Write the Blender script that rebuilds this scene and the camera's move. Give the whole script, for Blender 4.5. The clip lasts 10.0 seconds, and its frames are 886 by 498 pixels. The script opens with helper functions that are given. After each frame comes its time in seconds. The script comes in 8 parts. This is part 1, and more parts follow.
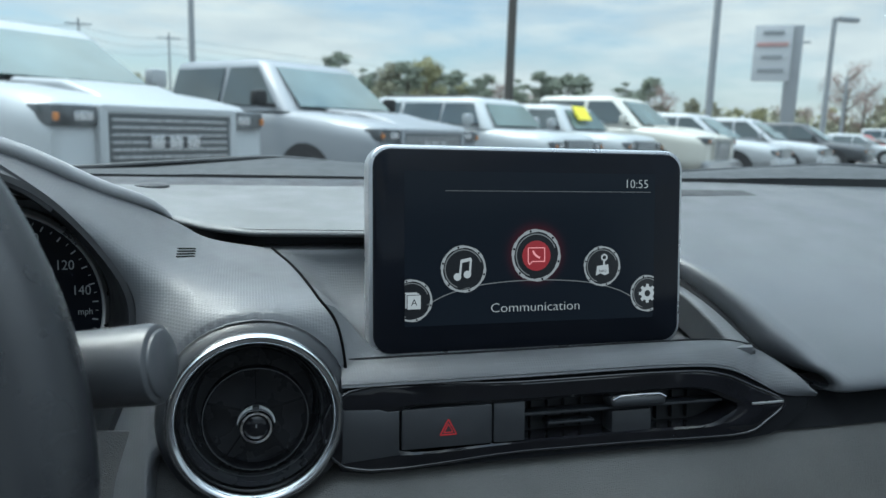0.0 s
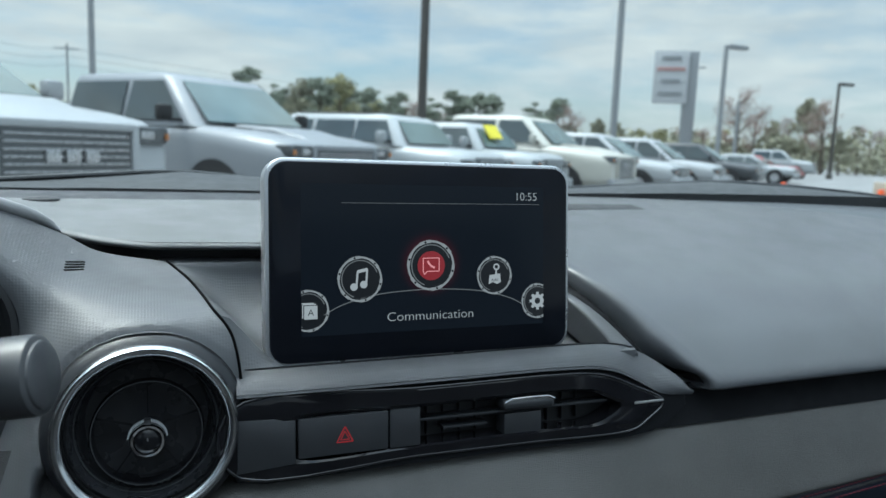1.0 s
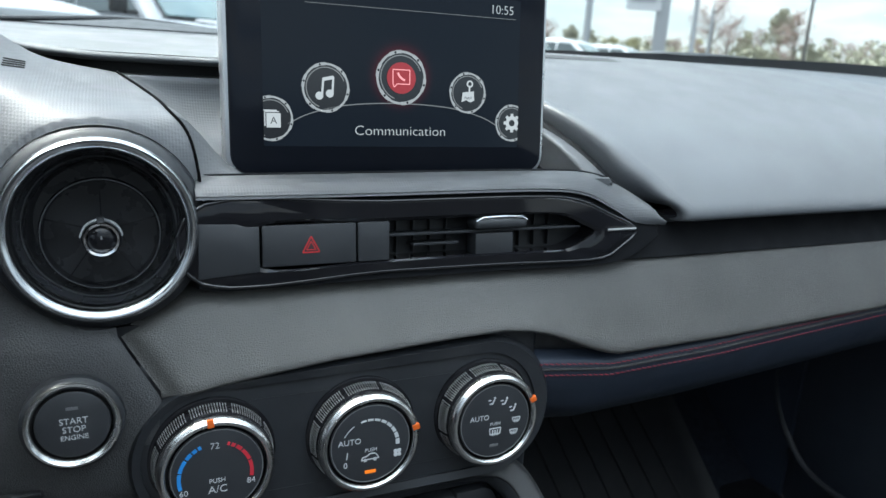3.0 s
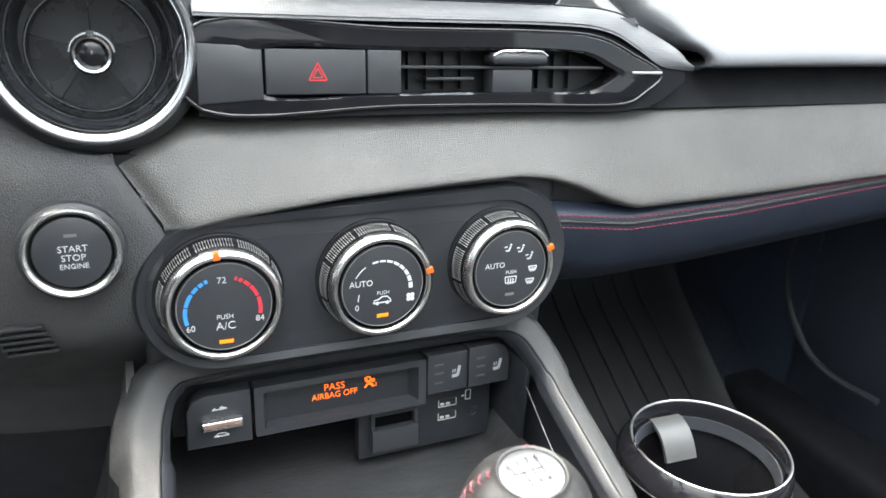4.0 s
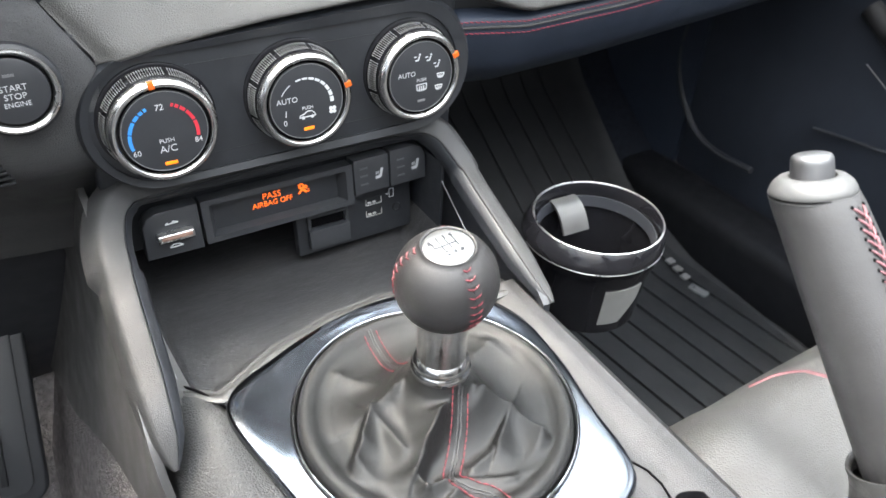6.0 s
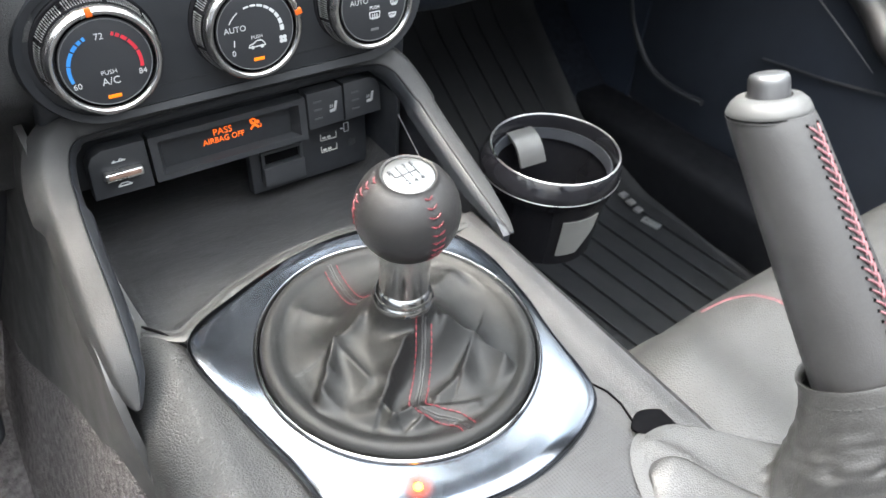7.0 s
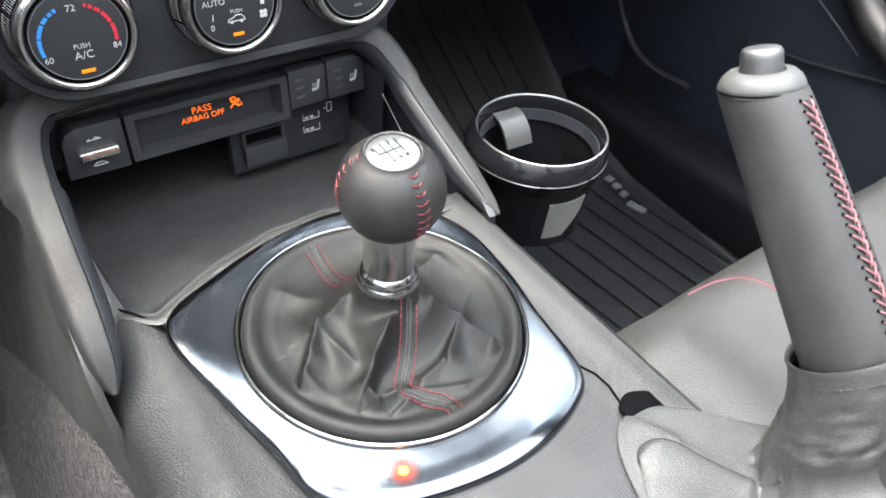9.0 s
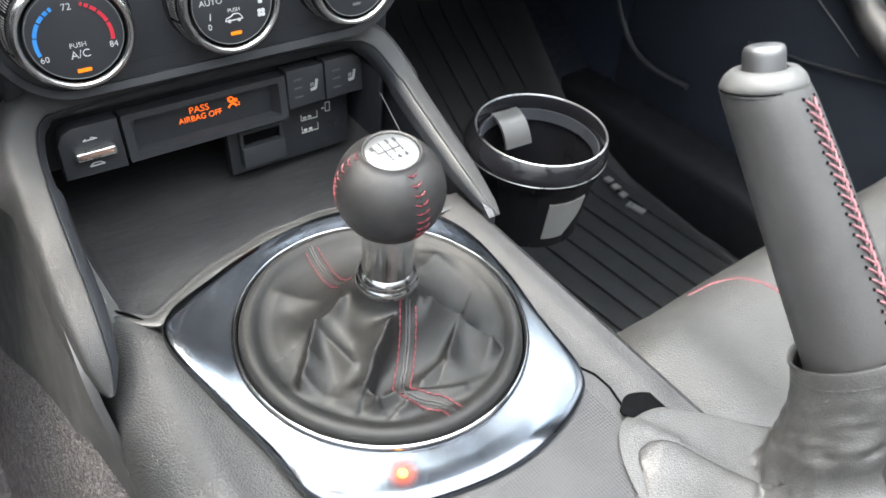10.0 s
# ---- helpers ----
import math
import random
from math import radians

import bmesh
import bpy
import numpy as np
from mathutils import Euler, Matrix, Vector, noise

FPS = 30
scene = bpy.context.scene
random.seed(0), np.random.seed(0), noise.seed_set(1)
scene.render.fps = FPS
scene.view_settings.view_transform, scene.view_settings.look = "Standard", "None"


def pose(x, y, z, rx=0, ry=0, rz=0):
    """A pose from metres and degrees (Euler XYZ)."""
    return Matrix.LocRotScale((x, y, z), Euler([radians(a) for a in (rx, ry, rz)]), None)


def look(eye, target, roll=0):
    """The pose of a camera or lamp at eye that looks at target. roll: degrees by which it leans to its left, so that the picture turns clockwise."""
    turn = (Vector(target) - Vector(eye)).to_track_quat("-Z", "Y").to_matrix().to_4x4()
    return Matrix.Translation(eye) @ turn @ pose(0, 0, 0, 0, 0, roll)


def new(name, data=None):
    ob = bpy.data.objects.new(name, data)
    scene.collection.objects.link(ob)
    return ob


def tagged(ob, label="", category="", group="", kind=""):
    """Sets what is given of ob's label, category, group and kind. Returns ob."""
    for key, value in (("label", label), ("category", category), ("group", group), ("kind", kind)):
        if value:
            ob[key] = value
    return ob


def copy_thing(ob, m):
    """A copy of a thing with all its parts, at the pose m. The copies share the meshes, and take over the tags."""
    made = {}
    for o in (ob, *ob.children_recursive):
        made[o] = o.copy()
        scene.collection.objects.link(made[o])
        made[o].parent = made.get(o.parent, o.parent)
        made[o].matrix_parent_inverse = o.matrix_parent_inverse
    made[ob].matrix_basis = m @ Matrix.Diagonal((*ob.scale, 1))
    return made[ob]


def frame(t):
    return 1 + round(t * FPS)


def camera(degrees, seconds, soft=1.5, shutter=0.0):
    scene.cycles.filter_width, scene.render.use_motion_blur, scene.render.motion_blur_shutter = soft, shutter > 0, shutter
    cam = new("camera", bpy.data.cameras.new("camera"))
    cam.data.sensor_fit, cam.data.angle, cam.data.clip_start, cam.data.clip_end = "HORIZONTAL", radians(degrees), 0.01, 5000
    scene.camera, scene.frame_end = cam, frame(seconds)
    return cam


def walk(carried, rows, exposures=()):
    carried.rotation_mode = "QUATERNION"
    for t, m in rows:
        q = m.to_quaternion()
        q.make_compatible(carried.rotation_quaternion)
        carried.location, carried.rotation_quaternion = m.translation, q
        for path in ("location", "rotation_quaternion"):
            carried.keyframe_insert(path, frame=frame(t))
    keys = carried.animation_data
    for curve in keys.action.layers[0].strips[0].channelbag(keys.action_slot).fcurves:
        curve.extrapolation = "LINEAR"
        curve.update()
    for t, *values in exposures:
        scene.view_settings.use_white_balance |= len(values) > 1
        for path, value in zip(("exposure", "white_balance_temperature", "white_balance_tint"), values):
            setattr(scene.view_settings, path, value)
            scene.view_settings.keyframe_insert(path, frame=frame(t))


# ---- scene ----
from mathutils.bvhtree import BVHTree

# camera and its path
cam = camera(62.9, 10.0, soft=1.5)
cam.data.dof.use_dof, cam.data.dof.focus_distance, cam.data.dof.aperture_fstop = True, 0.39, 13.0
PATH = [
    (0, (0.1644, 0.0719, 1.1352), (0.4224, 1.0238, 0.9698), 1.79),
    (0.5, (0.1754, 0.0593, 1.1311), (0.5028, 0.9930, 0.9863), 2.03),
    (1, (0.1707, 0.0572, 1.1338), (0.5406, 0.9760, 0.9958), 2.33),
    (1.5, (0.1704, 0.0610, 1.1327), (0.5627, 0.9694, 0.9881), 2.72),
    (2, (0.1716, 0.0603, 1.1322), (0.5753, 0.9596, 0.9642), 3.09),
    (2.5, (0.1725, 0.0594, 1.1232), (0.5819, 0.9461, 0.9085), 3.57),
    (3, (0.1740, 0.0622, 1.0799), (0.5800, 0.9388, 0.8217), 3.48),
    (3.2, (0.1753, 0.0655, 1.0608), (0.5751, 0.9387, 0.7820), 3.39),
    (4.3, (0.1729, 0.0692, 1.0332), (0.5686, 0.9001, 0.6421), 3.66),
    (4.5, (0.1731, 0.0682, 1.0341), (0.5695, 0.8907, 0.6263), 3.51),
    (5, (0.1742, 0.0667, 1.0344), (0.5809, 0.8596, 0.5806), 2.97),
    (5.5, (0.1680, 0.0517, 1.0517), (0.5890, 0.7845, 0.5172), 2.81),
    (6, (0.1506, 0.0301, 1.0592), (0.5945, 0.7007, 0.4647), 3.32),
    (7.5, (0.1474, 0.0304, 1.0495), (0.6240, 0.6088, 0.3875), 5.58),
    (8, (0.1488, 0.0327, 1.0480), (0.6274, 0.6073, 0.3841), 5.84),
    (8.5, (0.1501, 0.0324, 1.0454), (0.6302, 0.6051, 0.3809), 5.99),
    (9, (0.1497, 0.0329, 1.0457), (0.6324, 0.6033, 0.3810), 6.13),
    (9.5, (0.1506, 0.0333, 1.0453), (0.6347, 0.6026, 0.3808), 6.16),
    (10, (0.1507, 0.0345, 1.0435), (0.6354, 0.6048, 0.3803), 6.14),
]
EXPOSURES = [(0.0, 0.33, 6000, 0), (0.5, 0.2, 6000, 0), (2.3, 0.2, 6000, 0), (2.8, 0.68, 6000, 0), (3.2, 1.3, 6600, 7), (4.3, 2.6, 7100, 9), (5.0, 2.53, 7100, 10), (6.0, 2.3, 7100, 11), (7.5, 2.05, 7050, 10), (10.0, 2.02, 7050, 10)]
walk(cam, [(t, look(eye, target, roll)) for t, eye, target, roll in PATH], EXPOSURES)


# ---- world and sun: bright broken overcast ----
OVERHEAD_BOOST = 6.0


def build_world():
    w = bpy.data.worlds.new("sky")
    scene.world = w
    w.use_nodes = True
    nt = w.node_tree
    nt.nodes.clear()
    N = lambda kind: nt.nodes.new(kind)
    out, bg = N("ShaderNodeOutputWorld"), N("ShaderNodeBackground")
    sky = N("ShaderNodeTexSky")
    sky.sky_type, sky.sun_disc = "NISHITA", False
    sky.sun_elevation, sky.sun_rotation = radians(65), radians(310)
    co, mp = N("ShaderNodeTexCoord"), N("ShaderNodeMapping")
    mp.inputs["Scale"].default_value = (1.6, 1.6, 6.5)
    n1, n2 = N("ShaderNodeTexNoise"), N("ShaderNodeTexNoise")
    n1.inputs["Scale"].default_value, n1.inputs["Detail"].default_value, n1.inputs["Roughness"].default_value = 1.9, 7, 0.62
    n2.inputs["Scale"].default_value, n2.inputs["Detail"].default_value = 5.0, 5
    ramp, shade = N("ShaderNodeValToRGB"), N("ShaderNodeValToRGB")
    ramp.color_ramp.elements[0].position, ramp.color_ramp.elements[1].position = 0.36, 0.58
    e = shade.color_ramp.elements
    e[0].position, e[0].color = 0.28, (7.2, 7.8, 8.4, 1)
    e[1].position, e[1].color = 0.66, (9.6, 9.9, 10.0, 1)
    mix, tint = N("ShaderNodeMix"), N("ShaderNodeMix")
    mix.data_type = tint.data_type = "RGBA"
    tint.blend_type = "ADD"
    tint.inputs[0].default_value = 1.0
    tint.inputs[7].default_value = (1.9, 2.5, 3.1, 1)
    L = nt.links.new
    L(co.outputs["Generated"], mp.inputs["Vector"])
    L(mp.outputs["Vector"], n1.inputs["Vector"])
    L(mp.outputs["Vector"], n2.inputs["Vector"])
    L(n1.outputs["Fac"], ramp.inputs["Fac"])
    L(n2.outputs["Fac"], shade.inputs["Fac"])
    L(sky.outputs["Color"], tint.inputs[6])
    L(ramp.outputs["Color"], mix.inputs[0])
    L(tint.outputs[2], mix.inputs[6])
    L(shade.outputs["Color"], mix.inputs[7])
    # the sky is boosted overhead, beyond a real overcast, to light the cabin
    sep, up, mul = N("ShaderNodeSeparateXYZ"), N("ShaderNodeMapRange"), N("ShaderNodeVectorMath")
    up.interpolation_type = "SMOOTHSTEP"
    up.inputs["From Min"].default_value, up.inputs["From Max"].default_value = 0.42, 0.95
    up.inputs["To Min"].default_value, up.inputs["To Max"].default_value = 1.0, OVERHEAD_BOOST
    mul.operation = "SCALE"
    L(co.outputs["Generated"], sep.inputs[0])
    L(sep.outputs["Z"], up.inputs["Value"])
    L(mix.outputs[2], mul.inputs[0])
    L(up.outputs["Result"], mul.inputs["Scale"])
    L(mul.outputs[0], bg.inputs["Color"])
    bg.inputs["Strength"].default_value = 0.076
    L(bg.outputs["Background"], out.inputs["Surface"])


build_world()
sun = new("sun", bpy.data.lights.new("sun", "SUN"))
sun.data.energy, sun.data.angle, sun.data.color = 2.3, radians(25), (1.0, 0.96, 0.9)
sun.matrix_world = look((0, 0, 0), (0.34, -0.26, -0.90))


# ---- materials ----
def mat(name, color, rough=0.5, metal=0.0, var=0.12, vscale=30.0, bump=0.0, bscale=900.0, kind="noise", spec=0.5, coat=0.0,
        rvar=0.08, emit=None, power=1.0, random_tint=0.0, stretch=None):
    m = bpy.data.materials.new(name)
    m.use_nodes = True
    nt = m.node_tree
    p = nt.nodes["Principled BSDF"]
    L = nt.links.new
    co = nt.nodes.new("ShaderNodeTexCoord")
    vec = co.outputs["Object"]
    if stretch:
        mp = nt.nodes.new("ShaderNodeMapping")
        mp.inputs["Scale"].default_value = stretch
        L(vec, mp.inputs["Vector"])
        vec = mp.outputs["Vector"]
    p.inputs["Base Color"].default_value = (*color, 1)
    p.inputs["Roughness"].default_value, p.inputs["Metallic"].default_value = rough, metal
    p.inputs["Specular IOR Level"].default_value = spec
    p.inputs["Coat Weight"].default_value, p.inputs["Coat Roughness"].default_value = coat, 0.03
    n = nt.nodes.new("ShaderNodeTexNoise")
    n.inputs["Scale"].default_value, n.inputs["Detail"].default_value = vscale, 6
    L(vec, n.inputs["Vector"])
    if var:
        hsv = nt.nodes.new("ShaderNodeHueSaturation")
        hsv.inputs["Color"].default_value = (*color, 1)
        mr = nt.nodes.new("ShaderNodeMapRange")
        mr.inputs["From Min"].default_value, mr.inputs["From Max"].default_value = 0.3, 0.7
        mr.inputs["To Min"].default_value, mr.inputs["To Max"].default_value = 1 - var, 1 + var
        L(n.outputs["Fac"], mr.inputs["Value"])
        src = mr.outputs["Result"]
        if random_tint:
            oi = nt.nodes.new("ShaderNodeNewGeometry")
            r2 = nt.nodes.new("ShaderNodeMapRange")
            r2.inputs["To Min"].default_value, r2.inputs["To Max"].default_value = 1 - random_tint, 1 + random_tint
            L(oi.outputs["Random Per Island"], r2.inputs["Value"])
            mul = nt.nodes.new("ShaderNodeMath")
            mul.operation = "MULTIPLY"
            L(src, mul.inputs[0])
            L(r2.outputs["Result"], mul.inputs[1])
            src = mul.outputs[0]
        L(src, hsv.inputs["Value"])
        L(hsv.outputs["Color"], p.inputs["Base Color"])
    if rvar:
        r = nt.nodes.new("ShaderNodeMapRange")
        r.inputs["From Min"].default_value, r.inputs["From Max"].default_value = 0.3, 0.7
        r.inputs["To Min"].default_value, r.inputs["To Max"].default_value = max(0.0, rough - rvar), min(1.0, rough + rvar)
        n3 = nt.nodes.new("ShaderNodeTexNoise")
        n3.inputs["Scale"].default_value, n3.inputs["Detail"].default_value = vscale * 2.3, 5
        L(vec, n3.inputs["Vector"])
        L(n3.outputs["Fac"], r.inputs["Value"])
        L(r.outputs["Result"], p.inputs["Roughness"])
    if bump:
        b = nt.nodes.new("ShaderNodeBump")
        b.inputs["Strength"].default_value, b.inputs["Distance"].default_value = 1.0, bump
        if kind == "noise":
            t = nt.nodes.new("ShaderNodeTexNoise")
            t.inputs["Scale"].default_value, t.inputs["Detail"].default_value = bscale, 3
            L(vec, t.inputs["Vector"])
            L(t.outputs["Fac"], b.inputs["Height"])
        elif kind == "leather":
            t = nt.nodes.new("ShaderNodeTexVoronoi")
            t.feature = "DISTANCE_TO_EDGE"
            t.inputs["Scale"].default_value = bscale
            w = nt.nodes.new("ShaderNodeTexNoise")
            w.inputs["Scale"].default_value = bscale * 0.7
            L(vec, w.inputs["Vector"])
            av = nt.nodes.new("ShaderNodeVectorMath")
            av.operation = "MULTIPLY_ADD"
            av.inputs[1].default_value = (0.55 / bscale,) * 3
            L(w.outputs["Color"], av.inputs[0])
            L(vec, av.inputs[2])
            L(av.outputs[0], t.inputs["Vector"])
            c = nt.nodes.new("ShaderNodeMapRange")
            c.interpolation_type = "SMOOTHSTEP"
            c.inputs["From Min"].default_value, c.inputs["From Max"].default_value = 0.0, 0.24
            L(t.outputs["Distance"], c.inputs["Value"])
            L(c.outputs["Result"], b.inputs["Height"])
        elif kind == "dots":
            t = nt.nodes.new("ShaderNodeTexVoronoi")
            t.inputs["Scale"].default_value, t.inputs["Randomness"].default_value = bscale, 0.0
            L(vec, t.inputs["Vector"])
            L(t.outputs["Distance"], b.inputs["Height"])
        L(b.outputs["Normal"], p.inputs["Normal"])
    if emit:
        p.inputs["Emission Color"].default_value, p.inputs["Emission Strength"].default_value = (*emit, 1), power
    return m


M_DASH = mat("dash_plastic", (0.070, 0.073, 0.079), 0.54, bump=0.00012, bscale=680, kind="dots", vscale=18)
# darker copy of the cross panel's leather, shade put into its colour
M_KNEE = mat("shaded_knee_leather", (0.036, 0.0365, 0.038), 0.46, bump=0.00016, bscale=900, kind="leather", vscale=22)
# near-black for gaps and slots, missing light put into the colour
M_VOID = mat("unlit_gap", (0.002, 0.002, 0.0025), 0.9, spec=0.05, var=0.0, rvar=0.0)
M_LEDGE = mat("grained_ledge_plastic", (0.046, 0.048, 0.053), 0.56, bump=0.00012, bscale=680, kind="dots", vscale=18)
# the recesses' shade is put into this near-black
M_RECESS = mat("recess_shade_plastic", (0.0055, 0.006, 0.0075), 0.7, spec=0.15, bump=0.00003, bscale=1500)
M_DECK = mat("textured_deck_plastic", (0.027, 0.027, 0.028), 0.55, bump=0.00030, bscale=640, kind="dots", vscale=20)
M_SKIRT = mat("console_side_plastic", (0.042, 0.041, 0.041), 0.5, bump=0.0001, bscale=1300, vscale=20)
# blue of lens haze and sky reflections is put into these two blacks
M_GLOVE = mat("haze_blue_black_plastic", (0.017, 0.023, 0.036), 0.5, bump=0.0001, bscale=1300, vscale=15, spec=0.35)
M_DOOR = mat("haze_blue_door_plastic", (0.024, 0.029, 0.040), 0.5, bump=0.0001, bscale=1300, vscale=12, spec=0.4)
M_LIP = mat("grey_tray_lip", (0.034, 0.034, 0.034), 0.5, bump=0.00005, bscale=1400, vscale=20)
M_STALK = mat("grey_stalk_plastic", (0.048, 0.050, 0.054), 0.42, bump=0.00003, bscale=2200)
M_REDLINE = mat("bright_red_thread", (0.17, 0.014, 0.026), 0.6, var=0.25, vscale=800)
M_RIMGLOSS = mat("polished_black", (0.006, 0.006, 0.008), 0.06, var=0.1, rvar=0.02, coat=0.6)
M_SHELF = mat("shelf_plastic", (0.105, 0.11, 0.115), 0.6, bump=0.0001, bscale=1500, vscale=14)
M_PAD = mat("passenger_pad_plastic", (0.064, 0.068, 0.075), 0.40, bump=0.00005, bscale=1400, vscale=9)
# a little of the same haze blue is put into these blacks
M_MATTE = mat("matte_black_plastic", (0.0105, 0.0118, 0.0145), 0.48, bump=0.00003, bscale=2200, vscale=60)
M_DARK = mat("dark_lower_plastic", (0.020, 0.022, 0.027), 0.52, bump=0.00012, bscale=1300, vscale=20)
M_BUTTON = mat("button_plastic", (0.0195, 0.021, 0.0240), 0.45, var=0.06, bump=0.00004, bscale=2600)
# black for hollows, their shade put into the colour
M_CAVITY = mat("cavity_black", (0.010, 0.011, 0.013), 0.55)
M_GLOSS = mat("piano_black", (0.008, 0.008, 0.0095), 0.06, var=0.2, rvar=0.03, spec=0.24)
M_BOWL = mat("vent_bowl_black", (0.022, 0.023, 0.026), 0.28, var=0.1)
M_BEZEL = mat("display_bezel_gloss", (0.006, 0.007, 0.010), 0.12, rvar=0.03, spec=0.11)
M_LEATHER = mat("black_leather", (0.080, 0.0775, 0.074), 0.38, bump=0.00014, bscale=860, kind="leather", vscale=22)
M_LEATHER_FINE = mat("smooth_black_leather", (0.023, 0.0225, 0.023), 0.38, bump=0.00009, bscale=1000, kind="leather", vscale=45)
M_CHROME = mat("chrome", (0.78, 0.78, 0.80), 0.10, metal=1.0, var=0.05, rvar=0.04)
M_VENTRING = mat("dark_polished_chrome", (0.50, 0.51, 0.525), 0.19, metal=1.0, var=0.05, rvar=0.04)
M_RINGMETAL = mat("polished_ring_metal", (0.52, 0.515, 0.51), 0.23, metal=1.0, var=0.05, rvar=0.05)
M_SATIN = mat("satin_metal", (0.56, 0.555, 0.55), 0.30, metal=1.0, var=0.05, rvar=0.06)
M_ALU = mat("polished_aluminium", (0.150, 0.163, 0.185), 0.16, metal=1.0, var=0.05, vscale=25, rvar=0.04)
M_SILVER = mat("silver_plastic", (0.42, 0.43, 0.445), 0.32, metal=0.85, var=0.04)
M_GREYCAP = mat("grey_satin_plastic", (0.13, 0.13, 0.134), 0.42, metal=0.2, var=0.08, bump=0.00003, bscale=3000)
M_RED = mat("red_thread", (0.105, 0.010, 0.016), 0.6, var=0.25, vscale=800)
M_BLACKTHREAD = mat("black_thread", (0.03, 0.03, 0.03), 0.6, var=0.2, vscale=800)
M_WHITE = mat("white_print", (0.42, 0.43, 0.44), 0.5, var=0.03)
M_GREYPRINT = mat("grey_print", (0.10, 0.10, 0.105), 0.5, var=0.03)
M_BLUE = mat("blue_print", (0.02, 0.19, 0.50), 0.5, var=0.03)
M_REDPRINT = mat("red_print", (0.42, 0.02, 0.035), 0.5, var=0.03)
M_ORANGE = mat("orange_marker", (0.40, 0.075, 0.008), 0.4, emit=(1.0, 0.16, 0.01), power=0.06)
M_LED = mat("amber_led", (0.4, 0.12, 0.008), 0.4, emit=(1.0, 0.20, 0.003), power=0.26)
M_AIRBAG = mat("orange_lit_text", (0.4, 0.08, 0.01), 0.4, emit=(1.0, 0.15, 0.012), power=0.34)
M_HAZARD = mat("red_hazard_mark", (0.33, 0.016, 0.02), 0.5, emit=(0.8, 0.03, 0.04), power=0.06)


def glow_material(name, color, centre, radius, power):
    """A lit patch on a screen that fades out from its centre."""
    m = bpy.data.materials.new(name)
    m.use_nodes = True
    nt = m.node_tree
    p = nt.nodes["Principled BSDF"]
    p.inputs["Base Color"].default_value, p.inputs["Roughness"].default_value = (0.004, 0.005, 0.007, 1), 0.15
    co, di, mr, mu, ad = (nt.nodes.new("ShaderNode" + k) for k in ("TexCoord", "VectorMath", "MapRange", "VectorMath", "VectorMath"))
    di.operation, mu.operation, ad.operation = "DISTANCE", "SCALE", "ADD"
    di.inputs[1].default_value = centre
    mr.interpolation_type = "SMOOTHERSTEP"
    mr.inputs["From Min"].default_value, mr.inputs["From Max"].default_value = 0.0, radius
    mr.inputs["To Min"].default_value, mr.inputs["To Max"].default_value = power, 0.0
    mu.inputs[0].default_value = color
    ad.inputs[1].default_value = (0.003, 0.0045, 0.007)
    p.inputs["Specular IOR Level"].default_value = 0.10
    L = nt.links.new
    L(co.outputs["Object"], di.inputs[0])
    L(di.outputs["Value"], mr.inputs["Value"])
    L(mr.outputs["Result"], mu.inputs["Scale"])
    L(mu.outputs[0], ad.inputs[0])
    L(ad.outputs[0], p.inputs["Emission Color"])
    p.inputs["Emission Strength"].default_value = 1.0
    return m


M_SCREEN = mat("lcd", (0.004, 0.005, 0.007), 0.15, var=0.0, rvar=0.0, emit=(0.012, 0.018, 0.028), power=0.25, spec=0.10)
M_ICON = mat("lcd_white", (0.02, 0.02, 0.02), 0.3, var=0.0, rvar=0.0, emit=(0.62, 0.66, 0.70), power=0.45)
M_ICONGREY = mat("lcd_grey", (0.02, 0.02, 0.02), 0.3, var=0.0, rvar=0.0, emit=(0.30, 0.32, 0.34), power=0.32)
M_ICONRIM = mat("lcd_pale_rim", (0.02, 0.02, 0.02), 0.3, var=0.5, vscale=500, rvar=0.0, emit=(0.46, 0.49, 0.52), power=0.40)
M_ICONDARK = mat("lcd_dark", (0.003, 0.003, 0.004), 0.2, var=0.0, rvar=0.0, emit=(0.010, 0.012, 0.015), power=0.6)
M_ICONRED = mat("lcd_red", (0.02, 0.0, 0.0), 0.3, var=0.0, rvar=0.0, emit=(0.34, 0.028, 0.04), power=0.5)
M_ICONPINK = mat("lcd_pink", (0.02, 0.0, 0.0), 0.3, var=0.0, rvar=0.0, emit=(0.75, 0.30, 0.32), power=0.8)
M_GRAIN = mat("grained_leather", (0.030, 0.030, 0.0302), 0.52, bump=0.00020, bscale=640, kind="leather", vscale=25)
M_HOOP = mat("fine_grained_plastic", (0.020, 0.020, 0.0205), 0.55, bump=0.00010, bscale=1200, kind="leather", vscale=25)
M_BOOT = mat("soft_boot_leather", (0.009, 0.009, 0.009), 0.44, bump=0.00007, bscale=1300, kind="leather", vscale=40, spec=0.34, rvar=0.05)
M_FLOORCARPET = mat("grey_floor_carpet", (0.125, 0.115, 0.116), 0.95, bump=0.004, bscale=420, var=0.4, vscale=160, spec=0.1)
M_HERRING = mat("faded_red_thread", (0.17, 0.068, 0.078), 0.6, var=0.3, vscale=700)
M_PALECAP = mat("pale_satin_plastic", (0.074, 0.074, 0.073), 0.42, var=0.06, bump=0.00003, bscale=3000)
M_CAPMETAL = mat("worn_satin_plastic_chrome", (0.15, 0.15, 0.153), 0.38, metal=0.85, var=0.08, rvar=0.06)
M_CARPET = mat("dark_carpet", (0.032, 0.032, 0.035), 0.95, bump=0.004, bscale=420, var=0.4, vscale=160, spec=0.1)
